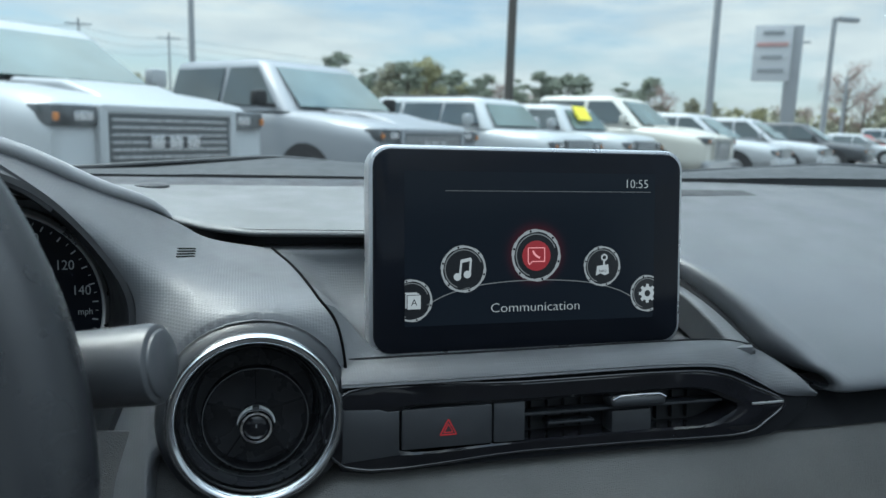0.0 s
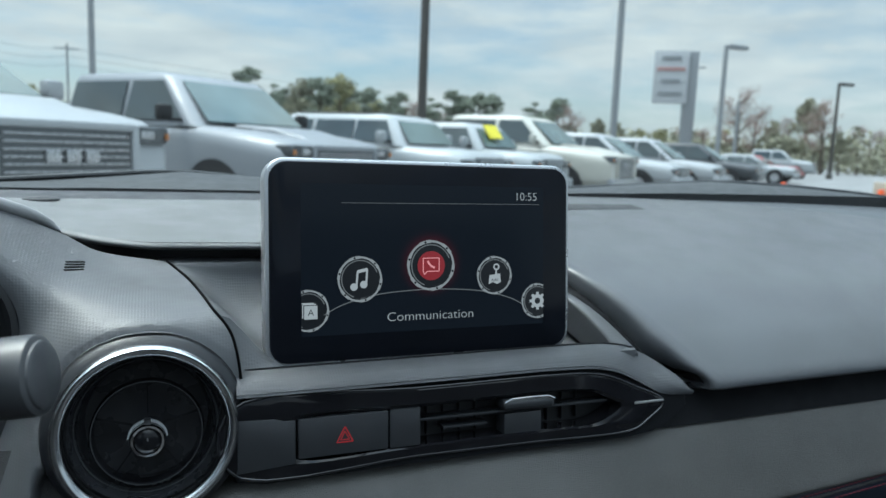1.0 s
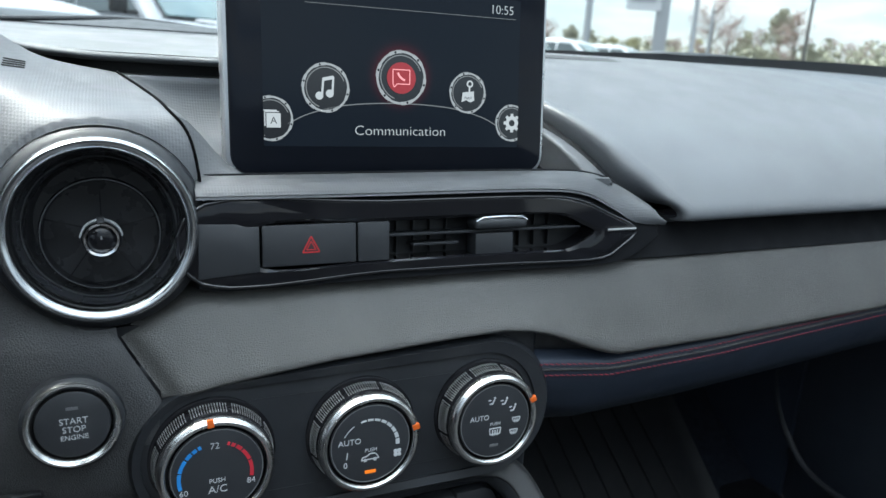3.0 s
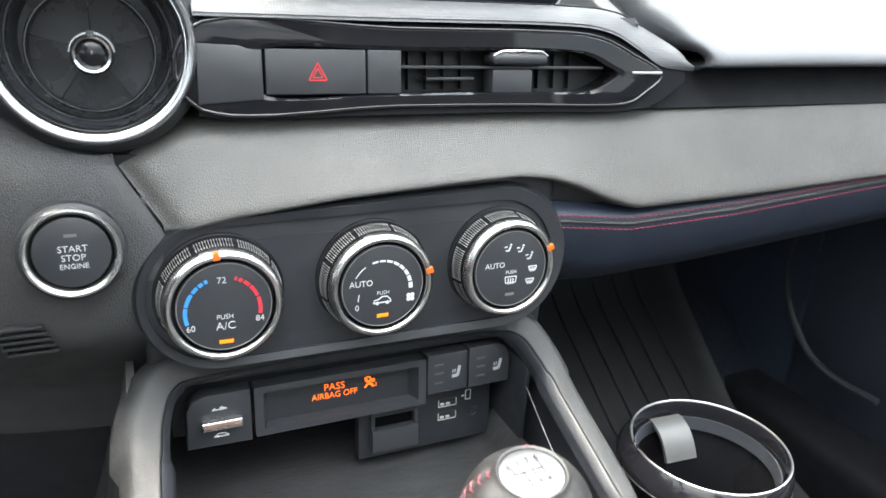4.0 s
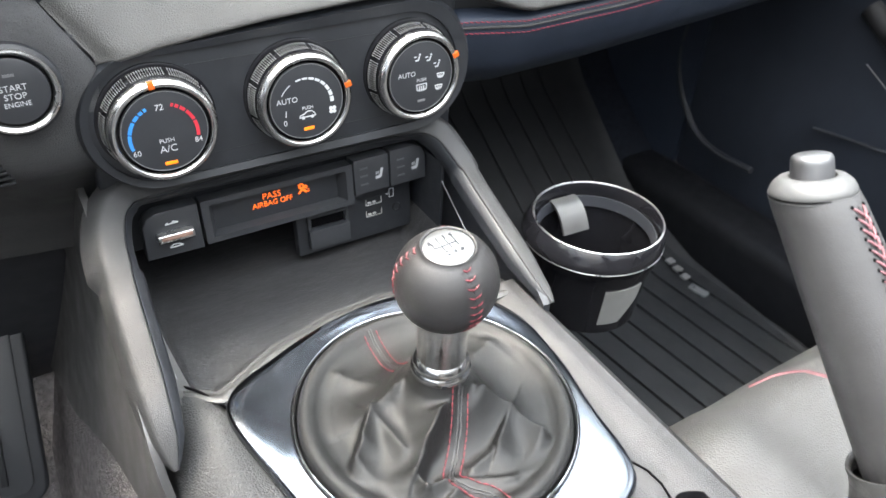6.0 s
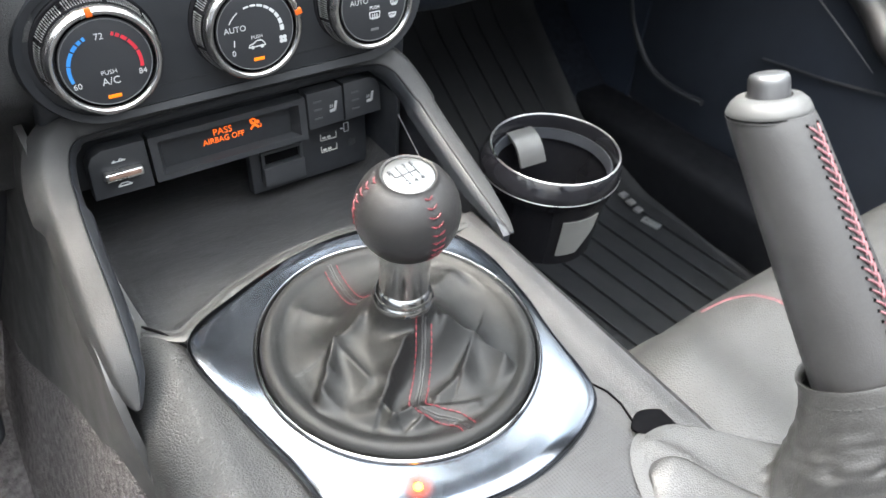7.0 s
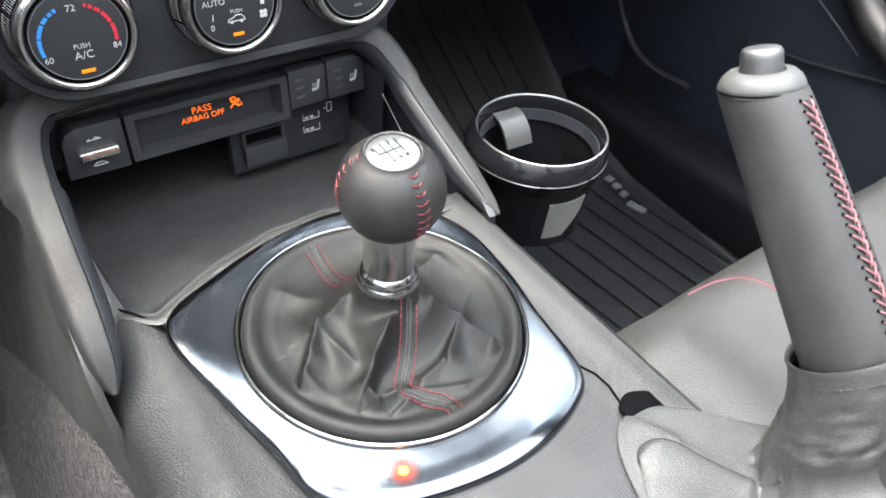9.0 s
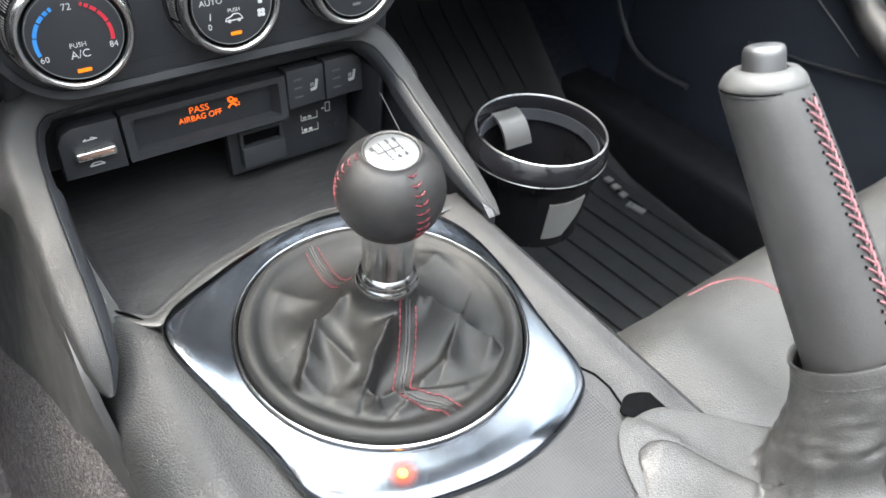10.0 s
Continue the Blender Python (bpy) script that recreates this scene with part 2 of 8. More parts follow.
M_RUBBER = mat("rubber_mat", (0.0085, 0.0093, 0.0108), 0.55, bump=0.00015, bscale=900, vscale=25, spec=0.28)
M_SEAT = mat("seat_leather", (0.031, 0.031, 0.0305), 0.60, bump=0.00009, bscale=420, kind="leather", vscale=12)


def glass(name, color, rough=0.0, ior=1.45):
    m = bpy.data.materials.new(name)
    m.use_nodes = True
    p = m.node_tree.nodes["Principled BSDF"]
    p.inputs["Base Color"].default_value = (*color, 1)
    p.inputs["Transmission Weight"].default_value, p.inputs["Roughness"].default_value, p.inputs["IOR"].default_value = 1.0, rough, ior
    return m


def halo_material(name, color, centre, radius, power):
    """A lamp's spilled glow painted over metal: bright in its middle, clear at its rim."""
    m = glow_material(name, color, centre, radius, power)
    nt = m.node_tree
    p, mr = nt.nodes["Principled BSDF"], nt.nodes["Map Range"]
    a = nt.nodes.new("ShaderNodeMapRange")
    a.inputs["From Min"].default_value, a.inputs["From Max"].default_value = 0.0, power * 1.6
    nt.links.new(mr.outputs["Result"], a.inputs["Value"])
    nt.links.new(a.outputs["Result"], p.inputs["Alpha"])
    return m


# brighter copy of the bezel metal, the sky's glint put into its colour
M_LIPCHROME = mat("bezel_lip_glint", (0.55, 0.56, 0.58), 0.16, metal=1.0, var=0.04, vscale=25, rvar=0.04)
M_COLLAR = mat("worn_polished_metal", (0.52, 0.515, 0.51), 0.17, metal=1.0, var=0.10, vscale=160, rvar=0.06)
M_GRIP = mat("worn_grip_leather", (0.036, 0.0352, 0.0355), 0.42, bump=0.00005, bscale=1300, kind="leather", vscale=45)
M_BALL = mat("worn_ball_leather", (0.020, 0.019, 0.019), 0.40, bump=0.00005, bscale=1500, kind="leather", vscale=70, rvar=0.06)
M_PLATE = mat("brushed_shift_plate", (0.19, 0.19, 0.19), 0.36, metal=0.9, var=0.08, rvar=0.06, stretch=(1, 12, 1))
SEWN = (-88, 62, 155)
M_WHEEL = mat("wheel_leather", (0.010, 0.0108, 0.013), 0.30, bump=0.00003, bscale=1100, kind="leather", vscale=30, rvar=0.05)
M_KNURL = mat("bright_knurled_plastic", (0.30, 0.30, 0.295), 0.4, metal=0.6, var=0.05)
M_WINDSCREEN = glass("windscreen_glass", (0.86, 0.885, 0.88), ior=1.12)

# ---- modelling helpers ----
WM = {}


def thing(name, m, label, category, group="", kind=""):
    ob = new(name)
    if not isinstance(m, Matrix):
        m = Matrix.Translation(m)
    ob.matrix_basis, ob.empty_display_size = m, 0.02
    WM[ob] = m
    return tagged(ob, label, category, group, kind)


def to_mesh(name, bm, material, angle=40):
    me = bpy.data.meshes.new(name)
    bm.normal_update()
    bm.to_mesh(me)
    bm.free()
    if material:
        me.materials.append(material)
    me.polygons.foreach_set("use_smooth", [True] * len(me.polygons))
    me.set_sharp_from_angle(angle=radians(angle))
    return me


def part(name, bm, material, parent, label="", m=None, angle=40):
    """One mesh under a thing or part; m places the mesh in the world."""
    ob = new(name, bm if isinstance(bm, bpy.types.Mesh) else to_mesh(name, bm, material, angle))
    m = m or Matrix()
    ob.parent = parent
    ob.matrix_parent_inverse = WM[parent].inverted()
    ob.matrix_basis = m
    WM[ob] = m
    return tagged(ob, label)


def solo(name, bm, material, label, category, group="", kind="", m=None, angle=40):
    ob = new(name, to_mesh(name, bm, material, angle))
    ob.matrix_basis = m or Matrix()
    WM[ob] = ob.matrix_basis.copy()
    return tagged(ob, label, category, group, kind)


def face(x, y, z, lean=6.0):
    """A frame on the dash face: its x to the right, its y up the face, its z out towards the seats."""
    return pose(x, y, z, 90 - lean, 0, 0)


def join(*bms):
    out = bmesh.new()
    for b in bms:
        me = bpy.data.meshes.new("tmp")
        b.to_mesh(me)
        b.free()
        out.from_mesh(me)
        bpy.data.meshes.remove(me)
    return out


def xf(bm, m):
    bmesh.ops.transform(bm, matrix=m, verts=bm.verts)
    return bm


def at(bm, x, y, z=0.0):
    return xf(bm, Matrix.Translation((x, y, z)))


def rbox(sx, sy, sz, bev=0.002, seg=2):
    """A box round its centre with rounded edges."""
    bm = bmesh.new()
    bmesh.ops.create_cube(bm, size=1)
    xf(bm, Matrix.Diagonal((sx, sy, sz, 1)))
    if bev:
        bmesh.ops.bevel(bm, geom=bm.edges[:], offset=min(bev, 0.49 * min(sx, sy, sz)), segments=seg, profile=0.6, affect="EDGES")
    return bm


def lathe(profile, n=48, cap=True):
    """Turns (r, z) pairs about z."""
    bm = bmesh.new()
    rings = []
    for r, z in profile:
        if r < 1e-6:
            rings.append([bm.verts.new((0, 0, z))])
        else:
            rings.append([bm.verts.new((r * math.cos(2 * math.pi * k / n), r * math.sin(2 * math.pi * k / n), z)) for k in range(n)])
    for a, b in zip(rings, rings[1:]):
        for k in range(n):
            j = (k + 1) % n
            if len(a) == 1 and len(b) == 1:
                continue
            if len(a) == 1:
                bm.faces.new((a[0], b[j], b[k]))
            elif len(b) == 1:
                bm.faces.new((a[k], a[j], b[0]))
            else:
                bm.faces.new((a[k], a[j], b[j], b[k]))
    bmesh.ops.recalc_face_normals(bm, faces=bm.faces[:])
    return bm


def prism(pts, h, bev=0.0, seg=2, z0=0.0):
    """A polygon in xy pulled up along z, its upper rim rounded."""
    bm = bmesh.new()
    low = [bm.verts.new((x, y, z0)) for x, y in pts]
    high = [bm.verts.new((x, y, z0 + h)) for x, y in pts]
    n = len(pts)
    bm.faces.new(low[::-1])
    top = bm.faces.new(high)
    for k in range(n):
        bm.faces.new((low[k], low[(k + 1) % n], high[(k + 1) % n], high[k]))
    bmesh.ops.recalc_face_normals(bm, faces=bm.faces[:])
    if bev:
        bmesh.ops.bevel(bm, geom=list(top.edges), offset=bev, segments=seg, profile=0.5, affect="EDGES")
    return bm


def rrect(w, h, r, n=6):
    pts = []
    for cx, cy, a in ((w / 2 - r, h / 2 - r, 0), (-w / 2 + r, h / 2 - r, 90), (-w / 2 + r, -h / 2 + r, 180), (w / 2 - r, -h / 2 + r, 270)):
        for k in range(n + 1):
            t = radians(a + 90 * k / n)
            pts.append((cx + r * math.cos(t), cy + r * math.sin(t)))
    return pts


def spline(pts, n=8, closed=False):
    """A smooth curve through points of any dimension."""
    P = [np.array(p, float) for p in pts]
    c = len(P)
    out = []
    for k in range(c if closed else c - 1):
        p1, p2 = P[k], P[(k + 1) % c]
        p0 = P[k - 1] if (k or closed) else 2 * p1 - p2
        p3 = P[(k + 2) % c] if (closed or k + 2 < c) else 2 * p2 - p1
        for j in range(n):
            t = j / n
            out.append(0.5 * (2 * p1 + (p2 - p0) * t + (2 * p0 - 5 * p1 + 4 * p2 - p3) * t * t + (3 * p1 - p0 - 3 * p2 + p3) * t ** 3))
    if not closed:
        out.append(P[-1])
    return [tuple(p) for p in out]


def along(pts, n):
    """n points evenly along an open path, both ends included."""
    P = np.array(pts, float)
    s = np.r_[0, np.cumsum(np.linalg.norm(np.diff(P, axis=0), axis=1))]
    t = np.linspace(0, s[-1], n)
    return np.stack([np.interp(t, s, P[:, k]) for k in range(P.shape[1])], 1)


def interp(x, xs, ys):
    return float(np.interp(x, xs, ys))


def rings(loops, cap=(False, False), closed=True):
    """Joins loops of equally many 3D points."""
    bm = bmesh.new()
    R = [[bm.verts.new(p) for p in loop] for loop in loops]
    n = len(R[0])
    for a, b in zip(R, R[1:]):
        for k in range(n if closed else n - 1):
            bm.faces.new((a[k], a[(k + 1) % n], b[(k + 1) % n], b[k]))
    if cap[0]:
        bm.faces.new(R[0][::-1])
    if cap[1]:
        bm.faces.new(R[-1])
    bmesh.ops.recalc_face_normals(bm, faces=bm.faces[:])
    return bm


def polar(pts, centre, n):
    """The closed polygon met by n rays from a centre."""
    P = np.array(pts, float) - centre
    out = []
    for k in range(n):
        a = 2 * math.pi * k / n
        d = np.array((math.cos(a), math.sin(a)))
        best = 0.0
        for p, q in zip(P, np.roll(P, -1, 0)):
            e = q - p
            den = d[0] * e[1] - d[1] * e[0]
            if abs(den) < 1e-12:
                continue
            t, u = (p[0] * e[1] - p[1] * e[0]) / den, (p[0] * d[1] - p[1] * d[0]) / den
            if -1e-9 <= u <= 1 + 1e-9 and t > best:
                best = t
        out.append(tuple(np.array(centre) + best * d))
    return out


def sheet(fn, nu, nv, t=0.004, flip=None):
    """A thick curved sheet: fn(u, v) with u, v from 0 to 1; unless told, its back lies away from the cabin's middle."""
    P = np.array([[fn(i / nu, j / nv) for j in range(nv + 1)] for i in range(nu + 1)], float)
    du, dv = np.gradient(P, axis=0), np.gradient(P, axis=1)
    nrm = np.cross(du, dv)
    nrm /= np.linalg.norm(nrm, axis=-1, keepdims=True) + 1e-12
    if flip is None:
        c = tuple(s // 2 for s in P.shape[:2])
        flip = ((np.array((0.28, 0.0, 1.3)) - P[c]) * nrm[c]).sum() < 0
    Q = P - nrm * t * (-1 if flip else 1)
    bm = bmesh.new()
    A = [[bm.verts.new(p) for p in row] for row in P]
    B = [[bm.verts.new(p) for p in row] for row in Q]
    for i in range(nu):
        for j in range(nv):
            bm.faces.new((A[i][j], A[i + 1][j], A[i + 1][j + 1], A[i][j + 1]))
            bm.faces.new((B[i][j], B[i][j + 1], B[i + 1][j + 1], B[i + 1][j]))
    for i in range(nu):
        bm.faces.new((A[i][0], B[i][0], B[i + 1][0], A[i + 1][0]))
        bm.faces.new((A[i][nv], A[i + 1][nv], B[i + 1][nv], B[i][nv]))
    for j in range(nv):
        bm.faces.new((A[0][j], A[0][j + 1], B[0][j + 1], B[0][j]))
        bm.faces.new((A[nu][j], B[nu][j], B[nu][j + 1], A[nu][j + 1]))
    bmesh.ops.recalc_face_normals(bm, faces=bm.faces[:])
    return bm


def tube(pts, r, n=10, closed=False, flat=1.0, up=(0, 0, 1)):
    """A round bar along a path; r may be a list; flat squeezes it along up."""
    P = np.array(pts, float)
    c = len(P)
    R = r if hasattr(r, "__len__") else [r] * c
    T = np.array([P[(k + 1) % c] - P[k - 1] if closed else P[min(k + 1, c - 1)] - P[max(k - 1, 0)] for k in range(c)])
    T /= np.linalg.norm(T, axis=1, keepdims=True) + 1e-12
    loops = []
    for k in range(c):
        b = np.cross(T[k], up)
        if np.linalg.norm(b) < 1e-4:
            b = np.cross(T[k], (1, 0.3, 0))
        b /= np.linalg.norm(b)
        a = np.cross(b, T[k])
        loops.append([tuple(P[k] + R[k] * (math.cos(2 * math.pi * j / n) * b + flat * math.sin(2 * math.pi * j / n) * a)) for j in range(n)])
    if closed:
        loops.append(loops[0])
        bm = rings(loops)
        bmesh.ops.remove_doubles(bm, verts=bm.verts, dist=1e-7)
        return bm
    return rings(loops, (True, True))


def arc2(r, a0, a1, w, h=0.0004, n=24, x=0.0, y=0.0):
    """A flat arc band in xy."""
    pts = [(x + (r + w / 2) * math.cos(radians(a0 + (a1 - a0) * k / n)), y + (r + w / 2) * math.sin(radians(a0 + (a1 - a0) * k / n))) for k in range(n + 1)]
    pts += [(x + (r - w / 2) * math.cos(radians(a1 + (a0 - a1) * k / n)), y + (r - w / 2) * math.sin(radians(a1 + (a0 - a1) * k / n))) for k in range(n + 1)]
    bm = bmesh.new()
    lo, hi = [bm.verts.new((*p, 0)) for p in pts], [bm.verts.new((*p, h)) for p in pts]
    m = len(pts)
    for k in range(n):
        for v in (lo, hi):
            bm.faces.new((v[k], v[k + 1], v[m - 2 - k], v[m - 1 - k]))
    for k in range(m):
        bm.faces.new((lo[k], lo[(k + 1) % m], hi[(k + 1) % m], hi[k]))
    bmesh.ops.recalc_face_normals(bm, faces=bm.faces[:])
    return bm


def line2(x0, y0, x1, y1, w, h=0.0004):
    d = math.hypot(x1 - x0, y1 - y0)
    bm = rbox(d, w, h, 0)
    return xf(bm, Matrix.Translation(((x0 + x1) / 2, (y0 + y1) / 2, h / 2)) @ pose(0, 0, 0, 0, 0, math.degrees(math.atan2(y1 - y0, x1 - x0))))


def poly_line(pts, w, h=0.0004, closed=False):
    q = list(pts) + ([pts[0]] if closed else [])
    return join(*[line2(*a, *b, w, h) for a, b in zip(q, q[1:])])


def disc(r, h, n=40, bev=0.0, x=0.0, y=0.0, z0=0.0):
    return prism([(x + r * math.cos(2 * math.pi * k / n), y + r * math.sin(2 * math.pi * k / n)) for k in range(n)], h, bev, 2, z0)


def letters(words, size, h=0.0003, squeeze=1.0, thin=0.010):
    """Words as a thin mesh, centred, size being the capital's height."""
    cu = bpy.data.curves.new("tmp", "FONT")
    cu.body, cu.size, cu.extrude, cu.align_x, cu.align_y, cu.resolution_u = words, size / 0.7, h / 2, "CENTER", "CENTER", 3
    cu.offset = -thin * size
    ob = bpy.data.objects.new("tmp", cu)
    scene.collection.objects.link(ob)
    bpy.context.view_layer.update()
    me = bpy.data.meshes.new_from_object(ob.evaluated_get(bpy.context.evaluated_depsgraph_get()))
    bpy.data.objects.remove(ob)
    bm = bmesh.new()
    bm.from_mesh(me)
    bpy.data.meshes.remove(me)
    xs, ys = [v.co.x for v in bm.verts], [v.co.y for v in bm.verts]
    at(bm, -(min(xs) + max(xs)) / 2, -(min(ys) + max(ys)) / 2)
    return xf(bm, Matrix.Diagonal((squeeze, 1, 1, 1)))


def stitches(path, pitch, length, r, skew=0.0, side=(0, 0, 1)):
    """Thread stitches along a 3D path, as one mesh."""
    P = np.array(path, float)
    s = np.r_[0, np.cumsum(np.linalg.norm(np.diff(P, axis=0), axis=1))]
    out = bmesh.new()
    for d in np.arange(0, s[-1] - length, pitch):
        a = np.array([np.interp(d, s, P[:, k]) for k in range(3)])
        b = np.array([np.interp(d + length, s, P[:, k]) for k in range(3)])
        t = (b - a) / np.linalg.norm(b - a)
        q = np.cross(t, side)
        q /= np.linalg.norm(q) + 1e-9
        a, b = a - q * skew / 2, b + q * skew / 2
        up = np.array(side) * r * 0.6
        piece = tube([a, a * 0.7 + b * 0.3 + up, a * 0.3 + b * 0.7 + up, b], [r * 0.7, r, r, r * 0.7], 6, up=side)
        me = bpy.data.meshes.new("tmp")
        piece.to_mesh(me)
        piece.free()
        out.from_mesh(me)
        bpy.data.meshes.remove(me)
    return out


# ---- the dashboard ----
VENT_OUTER = spline([(0.2085, 0.0254), (0.30, 0.0250), (0.39, 0.0253), (0.4213, 0.0228), (0.445, 0.0135), (0.4665, 0.003), (0.455, -0.0075), (0.4415, -0.0138), (0.41, -0.0140), (0.377, -0.0131), (0.30, -0.0125), (0.2085, -0.0135)], 5, True)


def vent_hole(bm):
    """Sinks a clean round opening for the round vent."""
    for v in bm.verts:
        dx, dz = v.co.x - 0.1664, v.co.z - 0.995
        r = math.hypot(dx, dz)
        if 0.0432 < r < 0.0482:
            v.co.x, v.co.z = 0.1664 + dx * 0.0462 / r, 0.995 + dz * 0.0462 / r
        elif r <= 0.0432:
            v.co.y += 0.045


def sink_below_vent(bm):
    """Tucks the panel's lower end behind the knee panel."""
    for v in bm.verts:
        f = max(0.0, min(1.0, (0.984 - v.co.z) / 0.016)) * max(0.0, min(1.0, (v.co.x - 0.116) / 0.010))
        v.co.y += 0.035 * f * f * (3 - 2 * f)


def build_dashboard():
    dash = thing("dashboard", (0.3, 0.6, 0.95), "black grained plastic and leather car dashboard with red stitching", "dashboard")

    # passenger-side pad, its edge towards the middle a rounded crease
    prof = spline([(0.735, 1.0865), (0.65, 1.083), (0.56, 1.0685), (0.48, 1.045), (0.435, 1.0195), (0.411, 1.000), (0.4035, 0.9905), (0.409, 0.986), (0.44, 0.984)], 6)

    def pad_left(y):
        return interp(y, [0.40, 0.413, 0.434, 0.50, 0.735], [0.498, 0.481, 0.466, 0.440, 0.41])

    def inward(j):
        """The unit normal of the pad's profile, pointing into the dash."""
        j = min(j, 33)
        a, b = prof[max(j - 1, 0)], prof[j + 1]
        dy, dz = b[0] - a[0], b[1] - a[1]
        d, f = math.hypot(dy, dz), max(0.0, min(1.0, (j - 25) / 8))
        return -dz / d * (1 - f) + f, dy / d * (1 - f)

    def swell(y):
        return interp(y, [0.40, 0.434, 0.50, 0.735], [0.95, 1.0, 0.72, 0.5])
    roll = spline([(0.0062, 0.0185), (0.0060, 0.0155), (0.0060, 0.0115), (0.0064, 0.0075), (0.0076, 0.0042), (0.0098, 0.0018), (0.0132, 0.0005), (0.0180, 0.0)], 3)

    def pad(u, v):
        j = int(round(v * (len(prof) - 1)))
        y, z = prof[j]
        low = min(q[0] for q in prof[:j + 1])
        xl, s, (ny, nz) = pad_left(low), swell(low), inward(j)
        k = u * 60
        if k <= len(roll) - 1:
            dx, d = roll[int(round(k))]
            x = xl + dx * s
        else:
            f = (k - len(roll) + 1) / (61 - len(roll))
            x, d = xl + 0.018 * s + (1.06 - xl - 0.018 * s) * f ** 1.8, 0.0
        nose = max(0.0, min(1.0, (0.4075 - y) / 0.004)) if j < 40 else 1.0
        d *= s * (1 - 0.45 * nose)
        return x, y + ny * d, z + nz * d + 0.004 * max(0.0, (x - xl) / 0.6) ** 0.5
    part("passenger_pad", sheet(pad, 60, len(prof) - 1, 0.003), M_PAD, dash, "smooth black plastic pad on the passenger side")

    # trim beside the pad, below it across a shaded valley
    first, last = 8, 24
    across = spline([(0.0, 0.034), (0.0, 0.0165), (0.05, 0.0128), (0.25, 0.0118), (0.6, 0.0118), (0.9, 0.0124), (1.0, 0.0140), (1.03, 0.022)], 4)

    def pad_trim(u, v):
        j = first + int(round(v * (last - first)))
        y, z = prof[j]
        w, d = across[int(round(u * (len(across) - 1)))]
        wide = interp(y, [0.43, 0.47, 0.50, 0.60], [0.0150, 0.0110, 0.0075, 0.005])
        ny, nz = inward(j)
        return pad_left(y) - 0.0012 - wide * (1 - w), y + ny * d, z + nz * d
    part("pad_trim", sheet(pad_trim, len(across) - 1, last - first, 0.002), M_DASH, dash)
    # near-black tube laid in for the valley's shade
    part("valley_shade", tube([(pad_left(y) + 0.0020, y + 0.004, z - 0.0205 * swell(y)) for y, z in prof[6:30]], 0.0060, 10), M_RECESS, dash)

    # recess below the pad, its shade put into the strip's colour
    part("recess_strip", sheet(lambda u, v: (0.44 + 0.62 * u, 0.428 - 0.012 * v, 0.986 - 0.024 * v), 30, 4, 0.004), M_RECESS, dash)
    part("defroster_grille", xf(rbox(0.15, 0.022, 0.003, 0.001), Matrix.Translation((0.535, 0.642, 1.0832)) @ pose(0, 0, 0, 8)), M_CAVITY, dash)

    # grained panel that sweeps from the vent up to the instrument hood
    net = [[(0.046, 0.462, 1.1145), (0.085, 0.490, 1.0985), (0.121, 0.513, 1.0780), (0.1420, 0.5145, 1.0665), (0.1771, 0.5155, 1.0599)],
           [(0.078, 0.457, 1.0900), (0.108, 0.468, 1.0725), (0.132, 0.480, 1.0625), (0.156, 0.485, 1.0565), (0.1888, 0.487, 1.0531)],
           [(0.104, 0.457, 1.0540), (0.124, 0.448, 1.0490), (0.142, 0.440, 1.0490), (0.166, 0.437, 1.0490), (0.1974, 0.440, 1.0473)],
           [(0.108, 0.455, 1.0300), (0.122, 0.432, 1.0270), (0.140, 0.422, 1.0320), (0.166, 0.418, 1.0350), (0.2073, 0.424, 1.0316)],
           [(0.103, 0.446, 0.9950), (0.118, 0.418, 0.9900), (0.138, 0.4155, 0.9870), (0.166, 0.4145, 0.9850), (0.2110, 0.4160, 0.990)],
           [(0.088, 0.434, 0.9600), (0.112, 0.407, 0.9500), (0.135, 0.404, 0.9475), (0.160, 0.403, 0.9460), (0.2065, 0.4025, 0.946)]]
    rows_ = [spline(r, 26) for r in net]
    cols = [spline([r[k] for r in rows_], 16) for k in range(len(rows_[0]))]
    patch = sheet(lambda u, v: cols[int(round(u * (len(cols) - 1)))][int(round(v * (len(cols[0]) - 1)))], len(cols) - 1, len(cols[0]) - 1, 0.004)
    hunt = BVHTree.FromBMesh(patch)
    spots = [hunt.ray_cast(Vector((0.1310, 0.4780 + 0.0032 * k, 1.2)), Vector((0, 0, -1)))[:2] for k in range(4)]
    sink_below_vent(patch)
    vent_hole(patch)
    part("vent_panel", patch, M_DASH, dash)
    part("panel_seam", tube([(p[0] + 0.0003, p[1], p[2] + 0.0003) for p in cols[-1][:60]], 0.0008, 6), M_VOID, dash)
    for c, nrm in spots:
        side = Vector((0.72, 0.66, 0.0)).cross(nrm).cross(nrm).normalized() * -1
        turn = Matrix((side, nrm.cross(side), nrm)).transposed().to_4x4()
        part("speaker_slot", prism(rrect(0.0128, 0.0013, 0.0006, 3), 0.0004), M_VOID, dash, "", Matrix.Translation(c - nrm * 0.0002) @ turn)

    # middle panel behind the screen, and the pocket beside it
    mid = spline([(0.535, 1.0592), (0.518, 1.0588), (0.5145, 1.0572), (0.511, 1.046), (0.495, 1.030), (0.468, 1.019), (0.440, 1.0125), (0.424, 1.0125)], 5)

    def centre(u, v):
        y, z = mid[min(int(round(v * (len(mid) - 1))), len(mid) - 1)]
        xl = interp(y, [0.416, 0.425, 0.445, 0.48, 0.52], [0.2075, 0.2035, 0.1970, 0.1870, 0.1730])
        xr = interp(y, [0.424, 0.44, 0.47, 0.495, 0.52], [0.452, 0.462, 0.470, 0.452, 0.436])
        edge_y, edge_z = [p[1] for p in cols[-1][::-1]], [p[2] for p in cols[-1][::-1]]
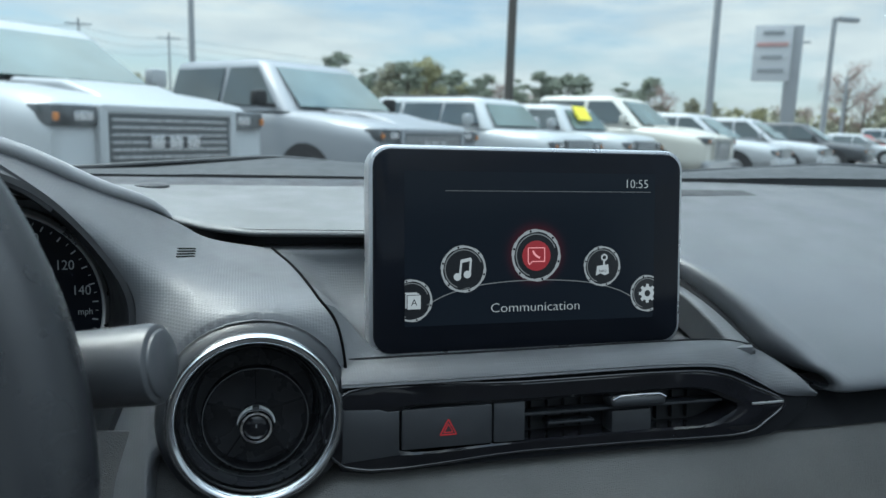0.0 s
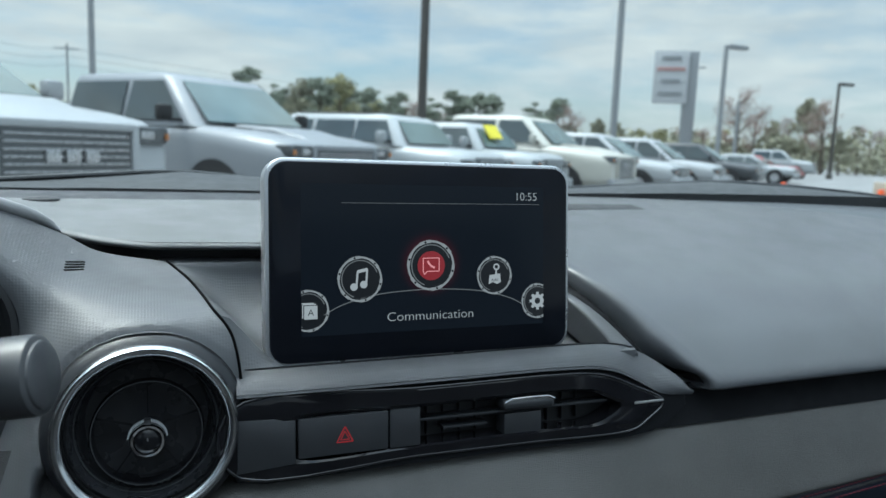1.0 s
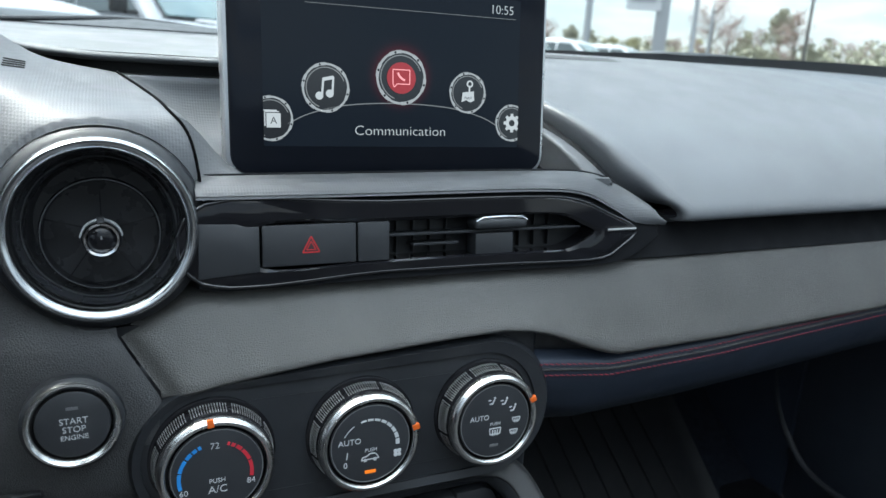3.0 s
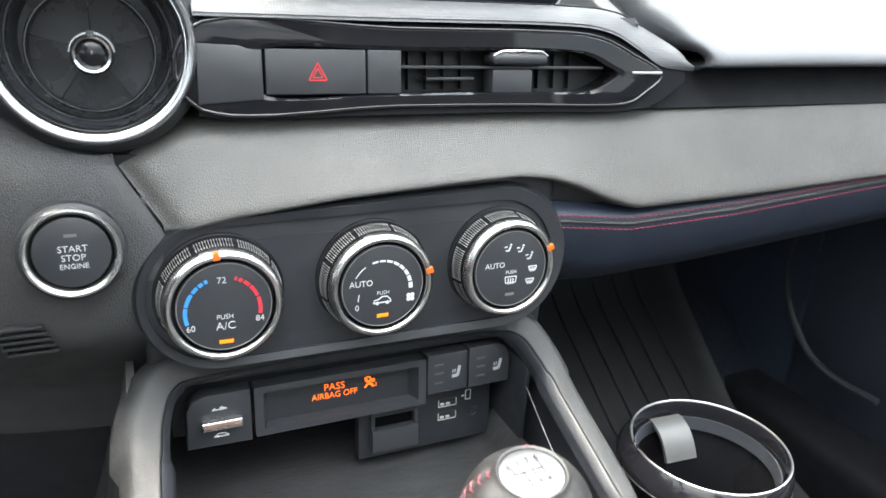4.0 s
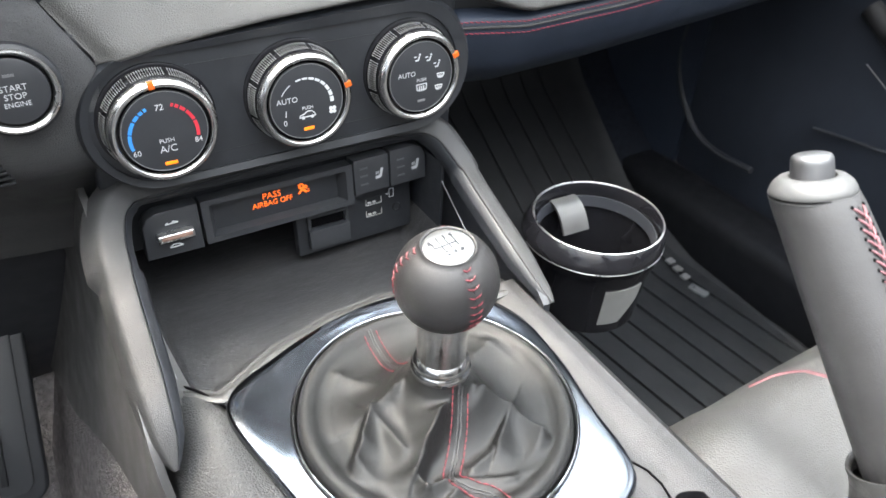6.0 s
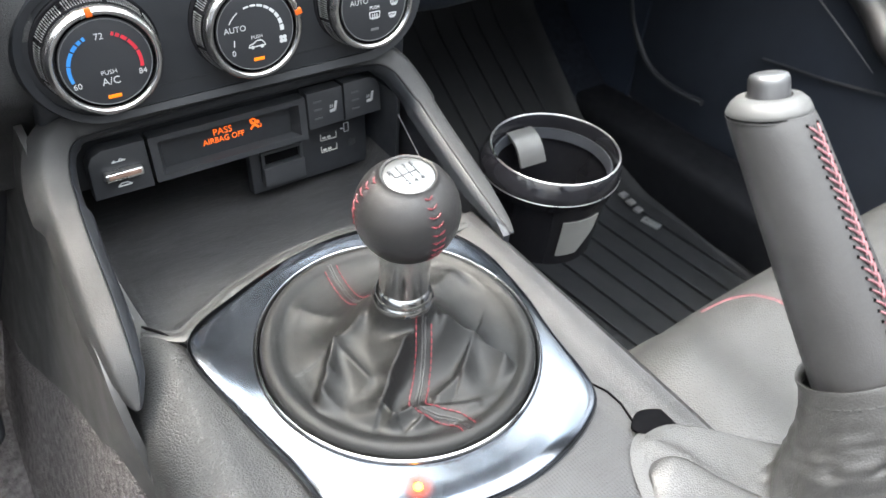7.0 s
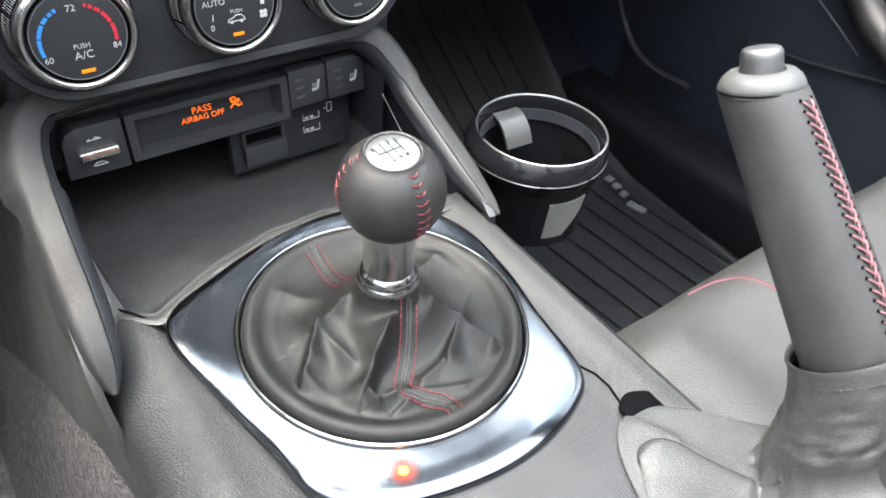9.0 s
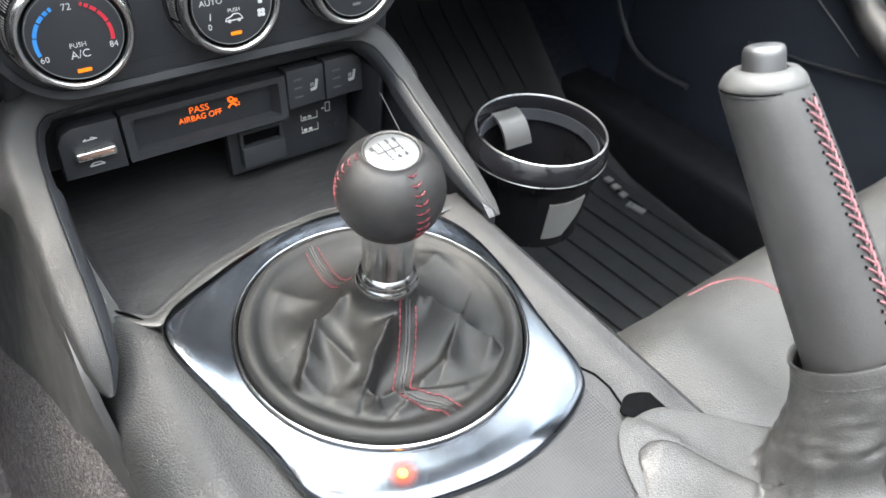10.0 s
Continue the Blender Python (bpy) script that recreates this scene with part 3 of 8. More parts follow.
        x = xl + (xr - xl) * u
        near = math.exp(-((x - xl) / 0.022) ** 2) * max(0.0, min(1.0, (y - 0.424) / 0.012))
        dip = max(0.0, min(1.0, (y - 0.430) / 0.006)) * max(0.0, min(1.0, (x - 0.375) / 0.03))
        return x, y, z + max(0.0, interp(y, edge_y, edge_z) - 0.0008 - z) * near - 0.020 * dip
    part("centre_panel", sheet(centre, 40, len(mid) - 1, 0.005), M_DASH, dash)

    # instrument hood and the surround of its opening
    inner = spline([(-0.22, 0.45, 1.06), (-0.17, 0.455, 1.10), (-0.10, 0.455, 1.116), (0.0, 0.455, 1.118), (0.05, 0.457, 1.108), (0.078, 0.457, 1.09), (0.103, 0.457, 1.056), (0.108, 0.455, 1.03), (0.103, 0.446, 0.995), (0.088, 0.434, 0.96)], 6)
    outer = spline([(-0.27, 0.47, 1.05), (-0.20, 0.47, 1.112), (-0.10, 0.47, 1.132), (0.0, 0.47, 1.131), (0.048, 0.476, 1.1205), (0.085, 0.492, 1.101), (0.121, 0.515, 1.0805), (0.137, 0.465, 1.052), (0.131, 0.420, 1.01), (0.118, 0.404, 0.95)], 6)
    n = len(inner)
    cut = 29

    def surround(u, v):
        k = min(int(round(u * cut)), cut)
        a, b = np.array(inner[k]), np.array(outer[k])
        p = a + (b - a) * v
        s = max(0.0, min(1.0, (k - 17) / (cut - 17)))
        return p[0], p[1], p[2] - 0.0024 * s * s * (3 - 2 * s)
    part("instrument_surround", sheet(surround, cut, 4, 0.004), M_DASH, dash)
    ridge = outer[:37]
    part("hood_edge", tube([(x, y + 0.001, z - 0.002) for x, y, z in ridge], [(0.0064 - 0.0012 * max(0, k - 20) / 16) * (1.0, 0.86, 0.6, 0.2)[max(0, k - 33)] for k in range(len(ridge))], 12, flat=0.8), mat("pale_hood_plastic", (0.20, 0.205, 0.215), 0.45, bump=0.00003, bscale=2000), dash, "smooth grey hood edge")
    rear = spline([(-0.30, 0.66, 1.05), (-0.22, 0.67, 1.085), (-0.10, 0.67, 1.098), (0.0, 0.67, 1.096), (0.045, 0.66, 1.088), (0.075, 0.63, 1.080), (0.122, 0.535, 1.0700)], 6)
    m = len(rear)

    def cap(u, v):
        k = min(int(round(u * (m - 1))), m - 1)
        a, b = np.array(outer[k]), np.array(rear[k])
        p = a + (b - a) * v
        return p[0], p[1], p[2] - 0.001
    part("instrument_hood", sheet(cap, m - 1, 6, 0.004), M_MATTE, dash)

    def funnel(u, v):
        a = np.array(inner[min(int(round(u * (n - 1))), n - 1)])
        c = np.array((-0.06, 0.53, 1.03))
        return tuple(a + (c - a) * 0.16 * v + np.array((0, 0.06 * v, 0)))
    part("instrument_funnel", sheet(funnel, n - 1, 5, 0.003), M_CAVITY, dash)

    # shelf under the windscreen with its overhanging lip
    lip = spline([(0.030, -0.0015), (0.010, -0.0010), (0.002, 0.0002), (0.0, 0.0022), (0.004, 0.0045), (0.02, 0.0062), (0.06, 0.0095)], 4)

    def shelf(u, v):
        x = 0.03 + 0.385 * u
        y0 = interp(x, [0.03, 0.08, 0.115, 0.14, 0.165, 0.24, 0.47], [0.63, 0.60, 0.556, 0.531, 0.518, 0.513, 0.505])
        if v < 0.5:
            dy, dz = lip[min(int(round(v * 2 * (len(lip) - 1))), len(lip) - 1)]
            return x, y0 + dy, 1.066 + dz + (y0 - 0.512) * 0.1
        w = (v - 0.5) * 2
        return x, y0 + 0.06 + (0.685 - y0 - 0.06) * w, 1.0755 + (y0 - 0.512) * 0.1 + (1.0835 - 1.0755 - (y0 - 0.512) * 0.1) * w
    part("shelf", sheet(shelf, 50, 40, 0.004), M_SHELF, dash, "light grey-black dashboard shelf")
    part("lip_recess", sheet(lambda u, v: (0.118 + 0.30 * u, interp(0.118 + 0.30 * u, [0.118, 0.14, 0.165, 0.24, 0.47], [0.575, 0.556, 0.543, 0.538, 0.53]), 1.0695 - 0.016 * v), 16, 2, 0.004), M_MATTE, dash)
    part("shelf_rear_strip", sheet(lambda u, v: (-0.3 + 0.72 * u, 0.687 + 0.055 * v, 1.0795 + 0.006 * v), 20, 3, 0.005), M_DARK, dash)
    part("sensor_cap", xf(lathe([(0, 0.0022), (0.009, 0.002), (0.0125, 0.0008), (0.0132, -0.002)], 32), Matrix.Translation((0.092, 0.672, 1.0836))), M_MATTE, dash)
    # black sheet in place of the unlit gap before the windscreen
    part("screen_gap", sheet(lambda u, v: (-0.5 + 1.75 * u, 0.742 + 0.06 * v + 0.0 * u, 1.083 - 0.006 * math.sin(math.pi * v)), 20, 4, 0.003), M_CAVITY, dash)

    # leather-covered cross panel
    tx = [0.15, 0.2105, 0.30, 0.486, 0.675, 1.08]
    tz = [0.962, 0.9645, 0.9648, 0.966, 0.969, 0.977]
    bx = [0.15, 0.189, 0.2168, 0.273, 0.34, 0.3713, 0.392, 0.41, 0.432, 0.4532, 0.545, 0.694, 1.08]
    bz = [0.907, 0.911, 0.9167, 0.9232, 0.9275, 0.9287, 0.9262, 0.9205, 0.911, 0.904, 0.906, 0.9125, 0.932]
    pb = spline([(0.436, 0.0), (0.424, 0.04), (0.4155, 0.16), (0.4075, 0.42), (0.4015, 0.7), (0.3978, 0.9), (0.3985, 0.97), (0.403, 1.0), (0.415, 1.05)], 5)

    def cross(u, v):
        y, w = pb[min(int(round(v * (len(pb) - 1))), len(pb) - 1)]
        xl = 0.1693 + (0.1883 - 0.1693) * max(0.0, min(1.0, (w - 0.30) / 0.6))
        xl = 0.2100 + (xl - 0.2100) * min(1.0, (w / 0.36)) if w < 0.36 else xl
        x = xl + (1.06 - xl) * u ** 1.7
        zt, zb = interp(x, tx, tz), interp(x, bx, bz)
        soft = 0.0055 * math.exp(-((x - xl) / 0.0075) ** 2)
        return x, y + soft, zt + (zb - zt) * w
    part("leather_panel", sheet(cross, 90, len(pb) - 1, 0.005), M_LEATHER, dash, "grained black leather cross panel")

    # leather-wrapped lower edge with its two rows of red stitching
    sx = [0.385, 0.4015, 0.4528, 0.5386, 0.6808, 1.08]
    sz = [0.9045, 0.9039, 0.8979, 0.9011, 0.9117, 0.942]

    def under(u, v):
        x = 0.385 + 0.68 * u
        z0 = interp(x, sx, sz)
        pr = [(0.412, 0.006), (0.4035, 0.002), (0.4015, -0.003), (0.402, -0.009), (0.406, -0.020), (0.414, -0.036), (0.432, -0.052), (0.47, -0.070), (0.54, -0.092), (0.63, -0.115), (0.72, -0.16), (0.80, -0.24)]
        k = v * (len(pr) - 1)
        i = min(int(k), len(pr) - 2)
        f = k - i
        y = pr[i][0] + (pr[i + 1][0] - pr[i][0]) * f
        dz = pr[i][1] + (pr[i + 1][1] - pr[i][1]) * f
        return x, y, z0 + dz
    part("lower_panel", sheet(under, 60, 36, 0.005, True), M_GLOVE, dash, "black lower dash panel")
    for k, (dz, dy) in enumerate(((0.0005, -0.0003), (-0.0068, -0.0004))):
        path = [(x, 0.4012 + dy, interp(x, sx, sz) + dz) for x in np.linspace(0.398, 1.05, 120)]
        part("red_stitching", stitches(path, 0.0042, 0.0033, 0.00040, 0.0006, (0, -1, 0)), M_REDLINE, dash, "row of red stitching")
    welt = [(x, 0.4016, interp(x, sx, sz) - 0.0032) for x in np.linspace(0.398, 1.05, 80)]
    part("welt", tube(welt, 0.0011, 8, up=(0, -1, 0)), M_LEATHER_FINE, dash)

    # lower driver-side panel that carries the start button
    lp = spline([(0.424, 0.985), (0.416, 0.965), (0.407, 0.948), (0.402, 0.935), (0.3995, 0.91), (0.400, 0.885), (0.404, 0.862), (0.418, 0.845), (0.45, 0.81), (0.47, 0.77)], 4)

    def low(u, v):
        y, z = lp[min(int(round(v * (len(lp) - 1))), len(lp) - 1)]
        xr = 0.1702 + (0.1892 - 0.1702) * max(0.0, min(1.0, (0.9455 - z) / 0.034))
        x = 0.0 + (xr) * u
        return x, y + 0.003 * math.exp(-((xr - x) / 0.003) ** 2) + 0.05 * (1 - u) ** 2, z
    knee = sheet(low, 60, len(lp) - 1, 0.005)
    vent_hole(knee)
    part("driver_lower_panel", knee, M_KNEE, dash, "grained black panel, a darker copy of the leather")
    grille = join(*[at(rbox(0.021, 0.004, 0.0016, 0.0005), 0.1235 + 0.0012 * k, 0.4045 + 0.0009 * k, 0.8725 - 0.0036 * k) for k in range(5)])
    part("side_slot", grille, M_CAVITY, dash)
    # backing behind the climate controls, and the knee panels
    part("centre_backing", at(rbox(0.225, 0.03, 0.105, 0.006, 3), 0.288, 0.422, 0.878), M_MATTE, dash)
    part("side_backing", at(rbox(0.10, 0.012, 0.030, 0), 0.447, 0.4195, 0.9190), M_MATTE, dash)
    part("panel_backing", at(rbox(0.07, 0.004, 0.034, 0), 0.186, 0.4160, 0.930), M_MATTE, dash)
    part("knee_panel", sheet(lambda u, v: (-0.45 + 0.60 * u, 0.46 + 0.14 * v, 0.84 - 0.28 * v), 12, 6, 0.005), M_DARK, dash)

    # surround of the long vent, shade put into its colour
    brow = spline([(0.2065, 1.0066), (0.30, 1.0064), (0.40, 1.0068), (0.428, 1.0036), (0.452, 0.9935), (0.486, 0.9835), (0.478, 0.972), (0.45, 0.962), (0.37, 0.9625), (0.28, 0.9625), (0.2065, 0.962)], 4)
    c = (0.33, 0.004)
    ob_, ib_ = polar([(x, z - 0.98) for x, z in brow], c, 160), polar(VENT_OUTER, c, 160)
    ib_ = [tuple(np.array(p) * 0.97 + np.array(c) * 0.03) for p in ib_]
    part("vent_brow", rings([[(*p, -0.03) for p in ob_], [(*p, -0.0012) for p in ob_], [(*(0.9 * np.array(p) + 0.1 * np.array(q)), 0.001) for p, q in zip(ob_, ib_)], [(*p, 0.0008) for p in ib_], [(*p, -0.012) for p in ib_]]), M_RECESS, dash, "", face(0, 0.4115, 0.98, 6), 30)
    back = spline([(0.2072, 0.4270, 1.0165), (0.30, 0.4270, 1.0170), (0.40, 0.4285, 1.0172), (0.440, 0.4310, 1.0150), (0.4635, 0.4330, 1.0075), (0.4790, 0.4165, 0.9965), (0.4880, 0.4110, 0.9870)], 14)
    front = spline([(0.2072, 0.4102, 1.0078), (0.30, 0.4102, 1.0078), (0.39, 0.4102, 1.0082), (0.4240, 0.4102, 1.0054), (0.4465, 0.4102, 0.9963), (0.4650, 0.4102, 0.9872), (0.4880, 0.4102, 0.9846)], 14)

    def ledge(u, v):
        k = int(round(u * (len(back) - 1)))
        a, c_ = np.array(back[k]), np.array(front[k])
        if v > 0.86:
            return tuple(c_ + np.array((0, 0.010, 0.0004)) * (v - 0.86) / 0.14)
        w = v / 0.86
        ctrl = 0.5 * (a + c_) + np.array((0.0, -0.0038, 0.0030))
        return tuple((1 - w) ** 2 * a + 2 * w * (1 - w) * ctrl + w * w * c_)
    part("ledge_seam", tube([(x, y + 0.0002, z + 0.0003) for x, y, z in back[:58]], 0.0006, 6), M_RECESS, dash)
    part("vent_ledge", sheet(ledge, len(back) - 1, 14, 0.0016), M_LEDGE, dash, "finely grained ledge over the vent")
    return dash


DASH = build_dashboard()


# ---- infotainment display ----
def build_display():
    m = face(0.3180, 0.4450, 1.0693, 6.4)
    ob = thing("infotainment_display", (0.318, 0.445, 1.013), "tablet-like dashboard screen with silver rim, menu lit", "display")
    w, h = 0.1865, 0.1135
    part("housing", prism(rrect(w, h, 0.0115), 0.0135, 0.0015, 3, -0.0125), M_SILVER, ob, "silver plastic rim", m)
    part("bezel", prism(rrect(w - 0.0045, h - 0.0042, 0.010), 0.0018, 0.0010, 2, 0.0006), M_BEZEL, ob, "glossy black bezel", m)
    # unseen block, added so that the pocket beside the screen falls dark
    part("shade_block", prism(rrect(w - 0.012, h - 0.014, 0.012), 0.022, 0.004, 3, -0.034), M_MATTE, ob, "unseen black block at the back, added to shade the pocket", m)
    part("foot", at(rbox(0.10, 0.012, 0.02, 0.003), 0.318, 0.462, 1.02), M_MATTE, ob)
    z0 = 0.00262
    aw, ah, ac = 0.1485, 0.0832, 0.0013
    scr = part("screen", at(prism(rrect(aw, ah, 0.0006, 1), 0.0003), 0, ac, 0.0022), M_SCREEN, ob, "dark lit menu screen", m)
    zz = lambda bm, k=0: at(bm, 0, 0, z0 + 0.0002 * k)

    def clip(bm):
        for x, s in ((-aw / 2, -1), (aw / 2, 1)):
            g = bm.verts[:] + bm.edges[:] + bm.faces[:]
            bmesh.ops.bisect_plane(bm, geom=g, plane_co=(x, 0, 0), plane_no=(s, 0, 0), clear_outer=True)
        return bm
    th = 0.00012
    # ring icons: metal rim, dark inside, symbol
    for name, x, y, r in (("music", -0.0416, -0.0098, 0.0132), ("phone", 0.0006, -0.0030, 0.0150), ("map", 0.0410, -0.0098, 0.0118), ("gear", 0.0700, -0.0262, 0.0110), ("apps", -0.0705, -0.0262, 0.0118)):
        part("icon_disc", zz(clip(disc(r * 0.88, th, 40, 0, x, y))), M_ICONDARK, scr, "", m)
        part("icon_rim", zz(clip(join(*[arc2(r * 0.92, a, a + 30, r * (0.12 if a % 60 else 0.085), th, 6, x, y) for a in range(0, 360, 30)])), 1), M_ICONRIM, scr, "pale metal rim", m)
        part("icon_edge", zz(clip(arc2(r * 0.79, 20, 250, r * 0.04, th, 40, x, y)), 1), M_ICONGREY, scr, "", m)
        part("icon_bolts", zz(clip(join(*[disc(r * 0.045, th, 8, 0, x + r * 0.915 * math.cos(radians(a)), y + r * 0.915 * math.sin(radians(a))) for a in range(45, 405, 60)])), 2), M_ICONDARK, scr, "", m)
    part("red_glow", at(disc(0.022, th, 48, 0, 0.0006, -0.0020), 0, 0, z0 - 0.00015), glow_material("lcd_red_glow", (0.42, 0.012, 0.020), (0.0006, -0.0020, z0), 0.022, 0.20), scr, "soft red glow round the button", m)
    red = part("phone_disc", zz(disc(0.0084, th, 36, 0, 0.0006, -0.0032), 2), M_ICONRED, scr, "red lit button", m)
    part("phone_symbol", zz(join(poly_line([(-0.0044, 0.0012), (0.0054, 0.0012), (0.0054, -0.0064), (-0.002, -0.0064), (-0.0036, -0.0082), (-0.0044, -0.0064)], 0.0005, th, True),
                                 poly_line([(-0.0016, -0.0004), (-0.0007, -0.0022), (0.0010, -0.0037), (0.0026, -0.0044)], 0.0011, th)), 3), M_ICONPINK, scr, "", m)
    nx, ny = -0.0416, -0.0098
    part("music_symbol", zz(join(line2(nx - 0.0022, ny - 0.004, nx - 0.0014, ny + 0.0046, 0.0011, th), line2(nx + 0.0034, ny - 0.0028, nx + 0.0040, ny + 0.0056, 0.0011, th), line2(nx - 0.0016, ny + 0.0042, nx + 0.0042, ny + 0.0054, 0.0018, th),
                                 disc(0.0021, th, 16, 0, nx - 0.0036, ny - 0.0042), disc(0.0021, th, 16, 0, nx + 0.0020, ny - 0.0030)), 3), M_ICON, scr, "", m)
    mx, my = 0.0410, -0.0098
    part("map_symbol", zz(join(prism([(mx - 0.0040, my - 0.0052), (mx - 0.0012, my - 0.0040), (mx + 0.0014, my - 0.0052), (mx + 0.0040, my - 0.0042), (mx + 0.0036, my + 0.0010), (mx - 0.0034, my + 0.0002)], th),
                               line2(mx + 0.0008, my, mx + 0.0010, my + 0.004, 0.001, th), arc2(0.0016, 0, 360, 0.0009, th, 16, mx + 0.0011, my + 0.0050)), 3), M_ICON, scr, "", m)
    part("map_letters", zz(at(letters("NAV", 0.0016, th), mx + 0.0002, my - 0.0028), 4), M_ICONDARK, scr, "", m)
    gx, gy = 0.0700, -0.0262
    part("gear_symbol", zz(clip(join(arc2(0.0030, 0, 360, 0.0022, th, 24, gx, gy), *[line2(gx + 0.0034 * math.cos(a), gy + 0.0034 * math.sin(a), gx + 0.0054 * math.cos(a), gy + 0.0054 * math.sin(a), 0.0018, th) for a in np.arange(0, 6.2, math.pi / 4)])), 3), M_ICON, scr, "", m)
    ax, ay = -0.0700, -0.0268
    part("apps_symbol", zz(clip(join(prism([(ax - 0.0028, ay - 0.0040), (ax + 0.0044, ay - 0.0040), (ax + 0.0044, ay + 0.0034), (ax - 0.0028, ay + 0.0034)], th), *[line2(ax - 0.0036 - 0.0011 * k, ay - 0.0034 + 0.0008 * k, ax - 0.0036 - 0.0011 * k, ay + 0.0040 + 0.0006 * k, 0.0006, th) for k in range(2)], *[line2(ax - 0.0036 - 0.0011 * k, ay + 0.0041 + 0.0006 * k, ax + 0.0036 - 0.0011 * k, ay + 0.0041 + 0.0006 * k, 0.0006, th) for k in range(2)])), 3), M_ICON, scr, "", m)
    part("apps_letter", zz(at(letters("A", 0.0036, th), ax + 0.0008, ay - 0.0003), 4), M_ICONDARK, scr, "", m)
    arc = spline([(-0.062, -0.0288), (-0.050, -0.0232), (-0.03, -0.0185), (0.0, -0.0168), (0.03, -0.0185), (0.050, -0.0232), (0.062, -0.0288)], 6)
    part("menu_arc", zz(poly_line(arc, 0.0005, th)), M_ICONGREY, scr, "", m)
    part("menu_caption", zz(at(letters("Communication", 0.0052, th, 1.12, 0.022), 0.0006, -0.0316), 2), M_ICON, scr, "white caption", m)
    part("clock_digits", zz(at(letters("10:55", 0.0049, th, 1.0, 0.022), 0.0625, 0.0372), 2), M_ICON, scr, "white clock digits", m)
    part("header_line", zz(line2(-0.052, 0.0325, 0.071, 0.0325, 0.00025, th), 1), M_ICONGREY, scr, "", m)


build_display()


# ---- round vent ----
def build_round_vent():
    m = face(0.1664, 0.4125, 0.9950, 6)
    ob = thing("round_air_vent", (0.1664, 0.42, 0.953), "round black air vent with polished chrome ring", "air vent")
    part("surround_ring", lathe([(0.0464, -0.0400), (0.0463, -0.0040), (0.0450, -0.0008), (0.0418, 0.001)], 72), M_MATTE, ob, "", m)
    part("chrome_ring", lathe([(0.0418, -0.002), (0.0418, 0.0032), (0.0412, 0.0056), (0.0402, 0.0066), (0.0390, 0.0066), (0.0376, 0.0058), (0.0363, 0.0040), (0.0354, 0.0014), (0.0350, -0.002), (0.0347, -0.006)], 120), M_VENTRING, ob, "polished chrome ring", m)
    part("bowl", lathe([(0.0349, -0.003), (0.0344, -0.005), (0.0338, -0.010), (0.0322, -0.012), (0.0312, -0.011), (0.0306, -0.020), (0.0290, -0.026), (0.0, -0.028)], 72), M_BOWL, ob, "black bowl", m)
    part("inner_ring", at(lathe([(0.0262, -0.010), (0.0260, -0.0060), (0.0252, -0.0050), (0.0244, -0.0058), (0.0240, -0.012)], 72), 0, -0.003, -0.003), M_GLOSS, ob, "", m)
    for r, z in ((0.0326, -0.0105), (0.0252, -0.0078)):
        part("ring_line", tube([(r * math.cos(a), r * math.sin(a) - (0.003 if r < 0.03 else 0.0), z) for a in np.linspace(0, 2 * math.pi, 73)[:-1]], 0.0003, 6, True), M_STALK, ob, "", m)
    for a in (15, 90, 165, 235, 305):
        c, s = math.cos(radians(a)), math.sin(radians(a))
        part("vane", xf(rbox(0.018, 0.0005, 0.003, 0.0001), Matrix.Translation((0.0165 * c, 0.0165 * s - 0.003, -0.019)) @ pose(0, 0, 0, 0, 0, a)), M_GLOSS, ob, "", m)
    drop = lambda bm: at(bm, 0, -0.0042, 0)
    hub = part("hub", drop(lathe([(0, 0.0030), (0.0034, 0.0026), (0.0058, 0.0012), (0.0066, 0.0004), (0.0072, -0.014)], 48)), M_GLOSS, ob, "", m)
    part("hub_ring", drop(lathe([(0.0060, 0.0008), (0.0064, 0.0026), (0.0074, 0.0028), (0.0081, 0.0014), (0.0080, -0.0004)], 64)), M_CHROME, hub, "thin chrome hub ring", m)
    part("hub_wheel", drop(lathe([(0.0076, 0.0004), (0.0084, -0.0006), (0.0086, -0.0020), (0.0086, -0.0060)], 64)), M_MATTE, hub, "", m)
    part("hub_knurl", drop(join(*[xf(rbox(0.0012, 0.00035, 0.004, 0.0), Matrix.Translation((0.0085 * math.cos(a), 0.0085 * math.sin(a), -0.0026)) @ pose(0, 0, 0, 0, 0, math.degrees(a))) for a in np.linspace(0.15, 3.0, 34)])), M_WHITE, hub, "pale knurling", m)
    part("hub_notch", drop(at(rbox(0.0030, 0.0024, 0.0052, 0.0003), 0, 0.0084, -0.0022)), M_CAVITY, hub, "", m)
    part("hub_mark", drop(at(rbox(0.0007, 0.0016, 0.0002, 0), 0, 0.0010, 0.0030)), M_GREYPRINT, hub, "", m)


build_round_vent()


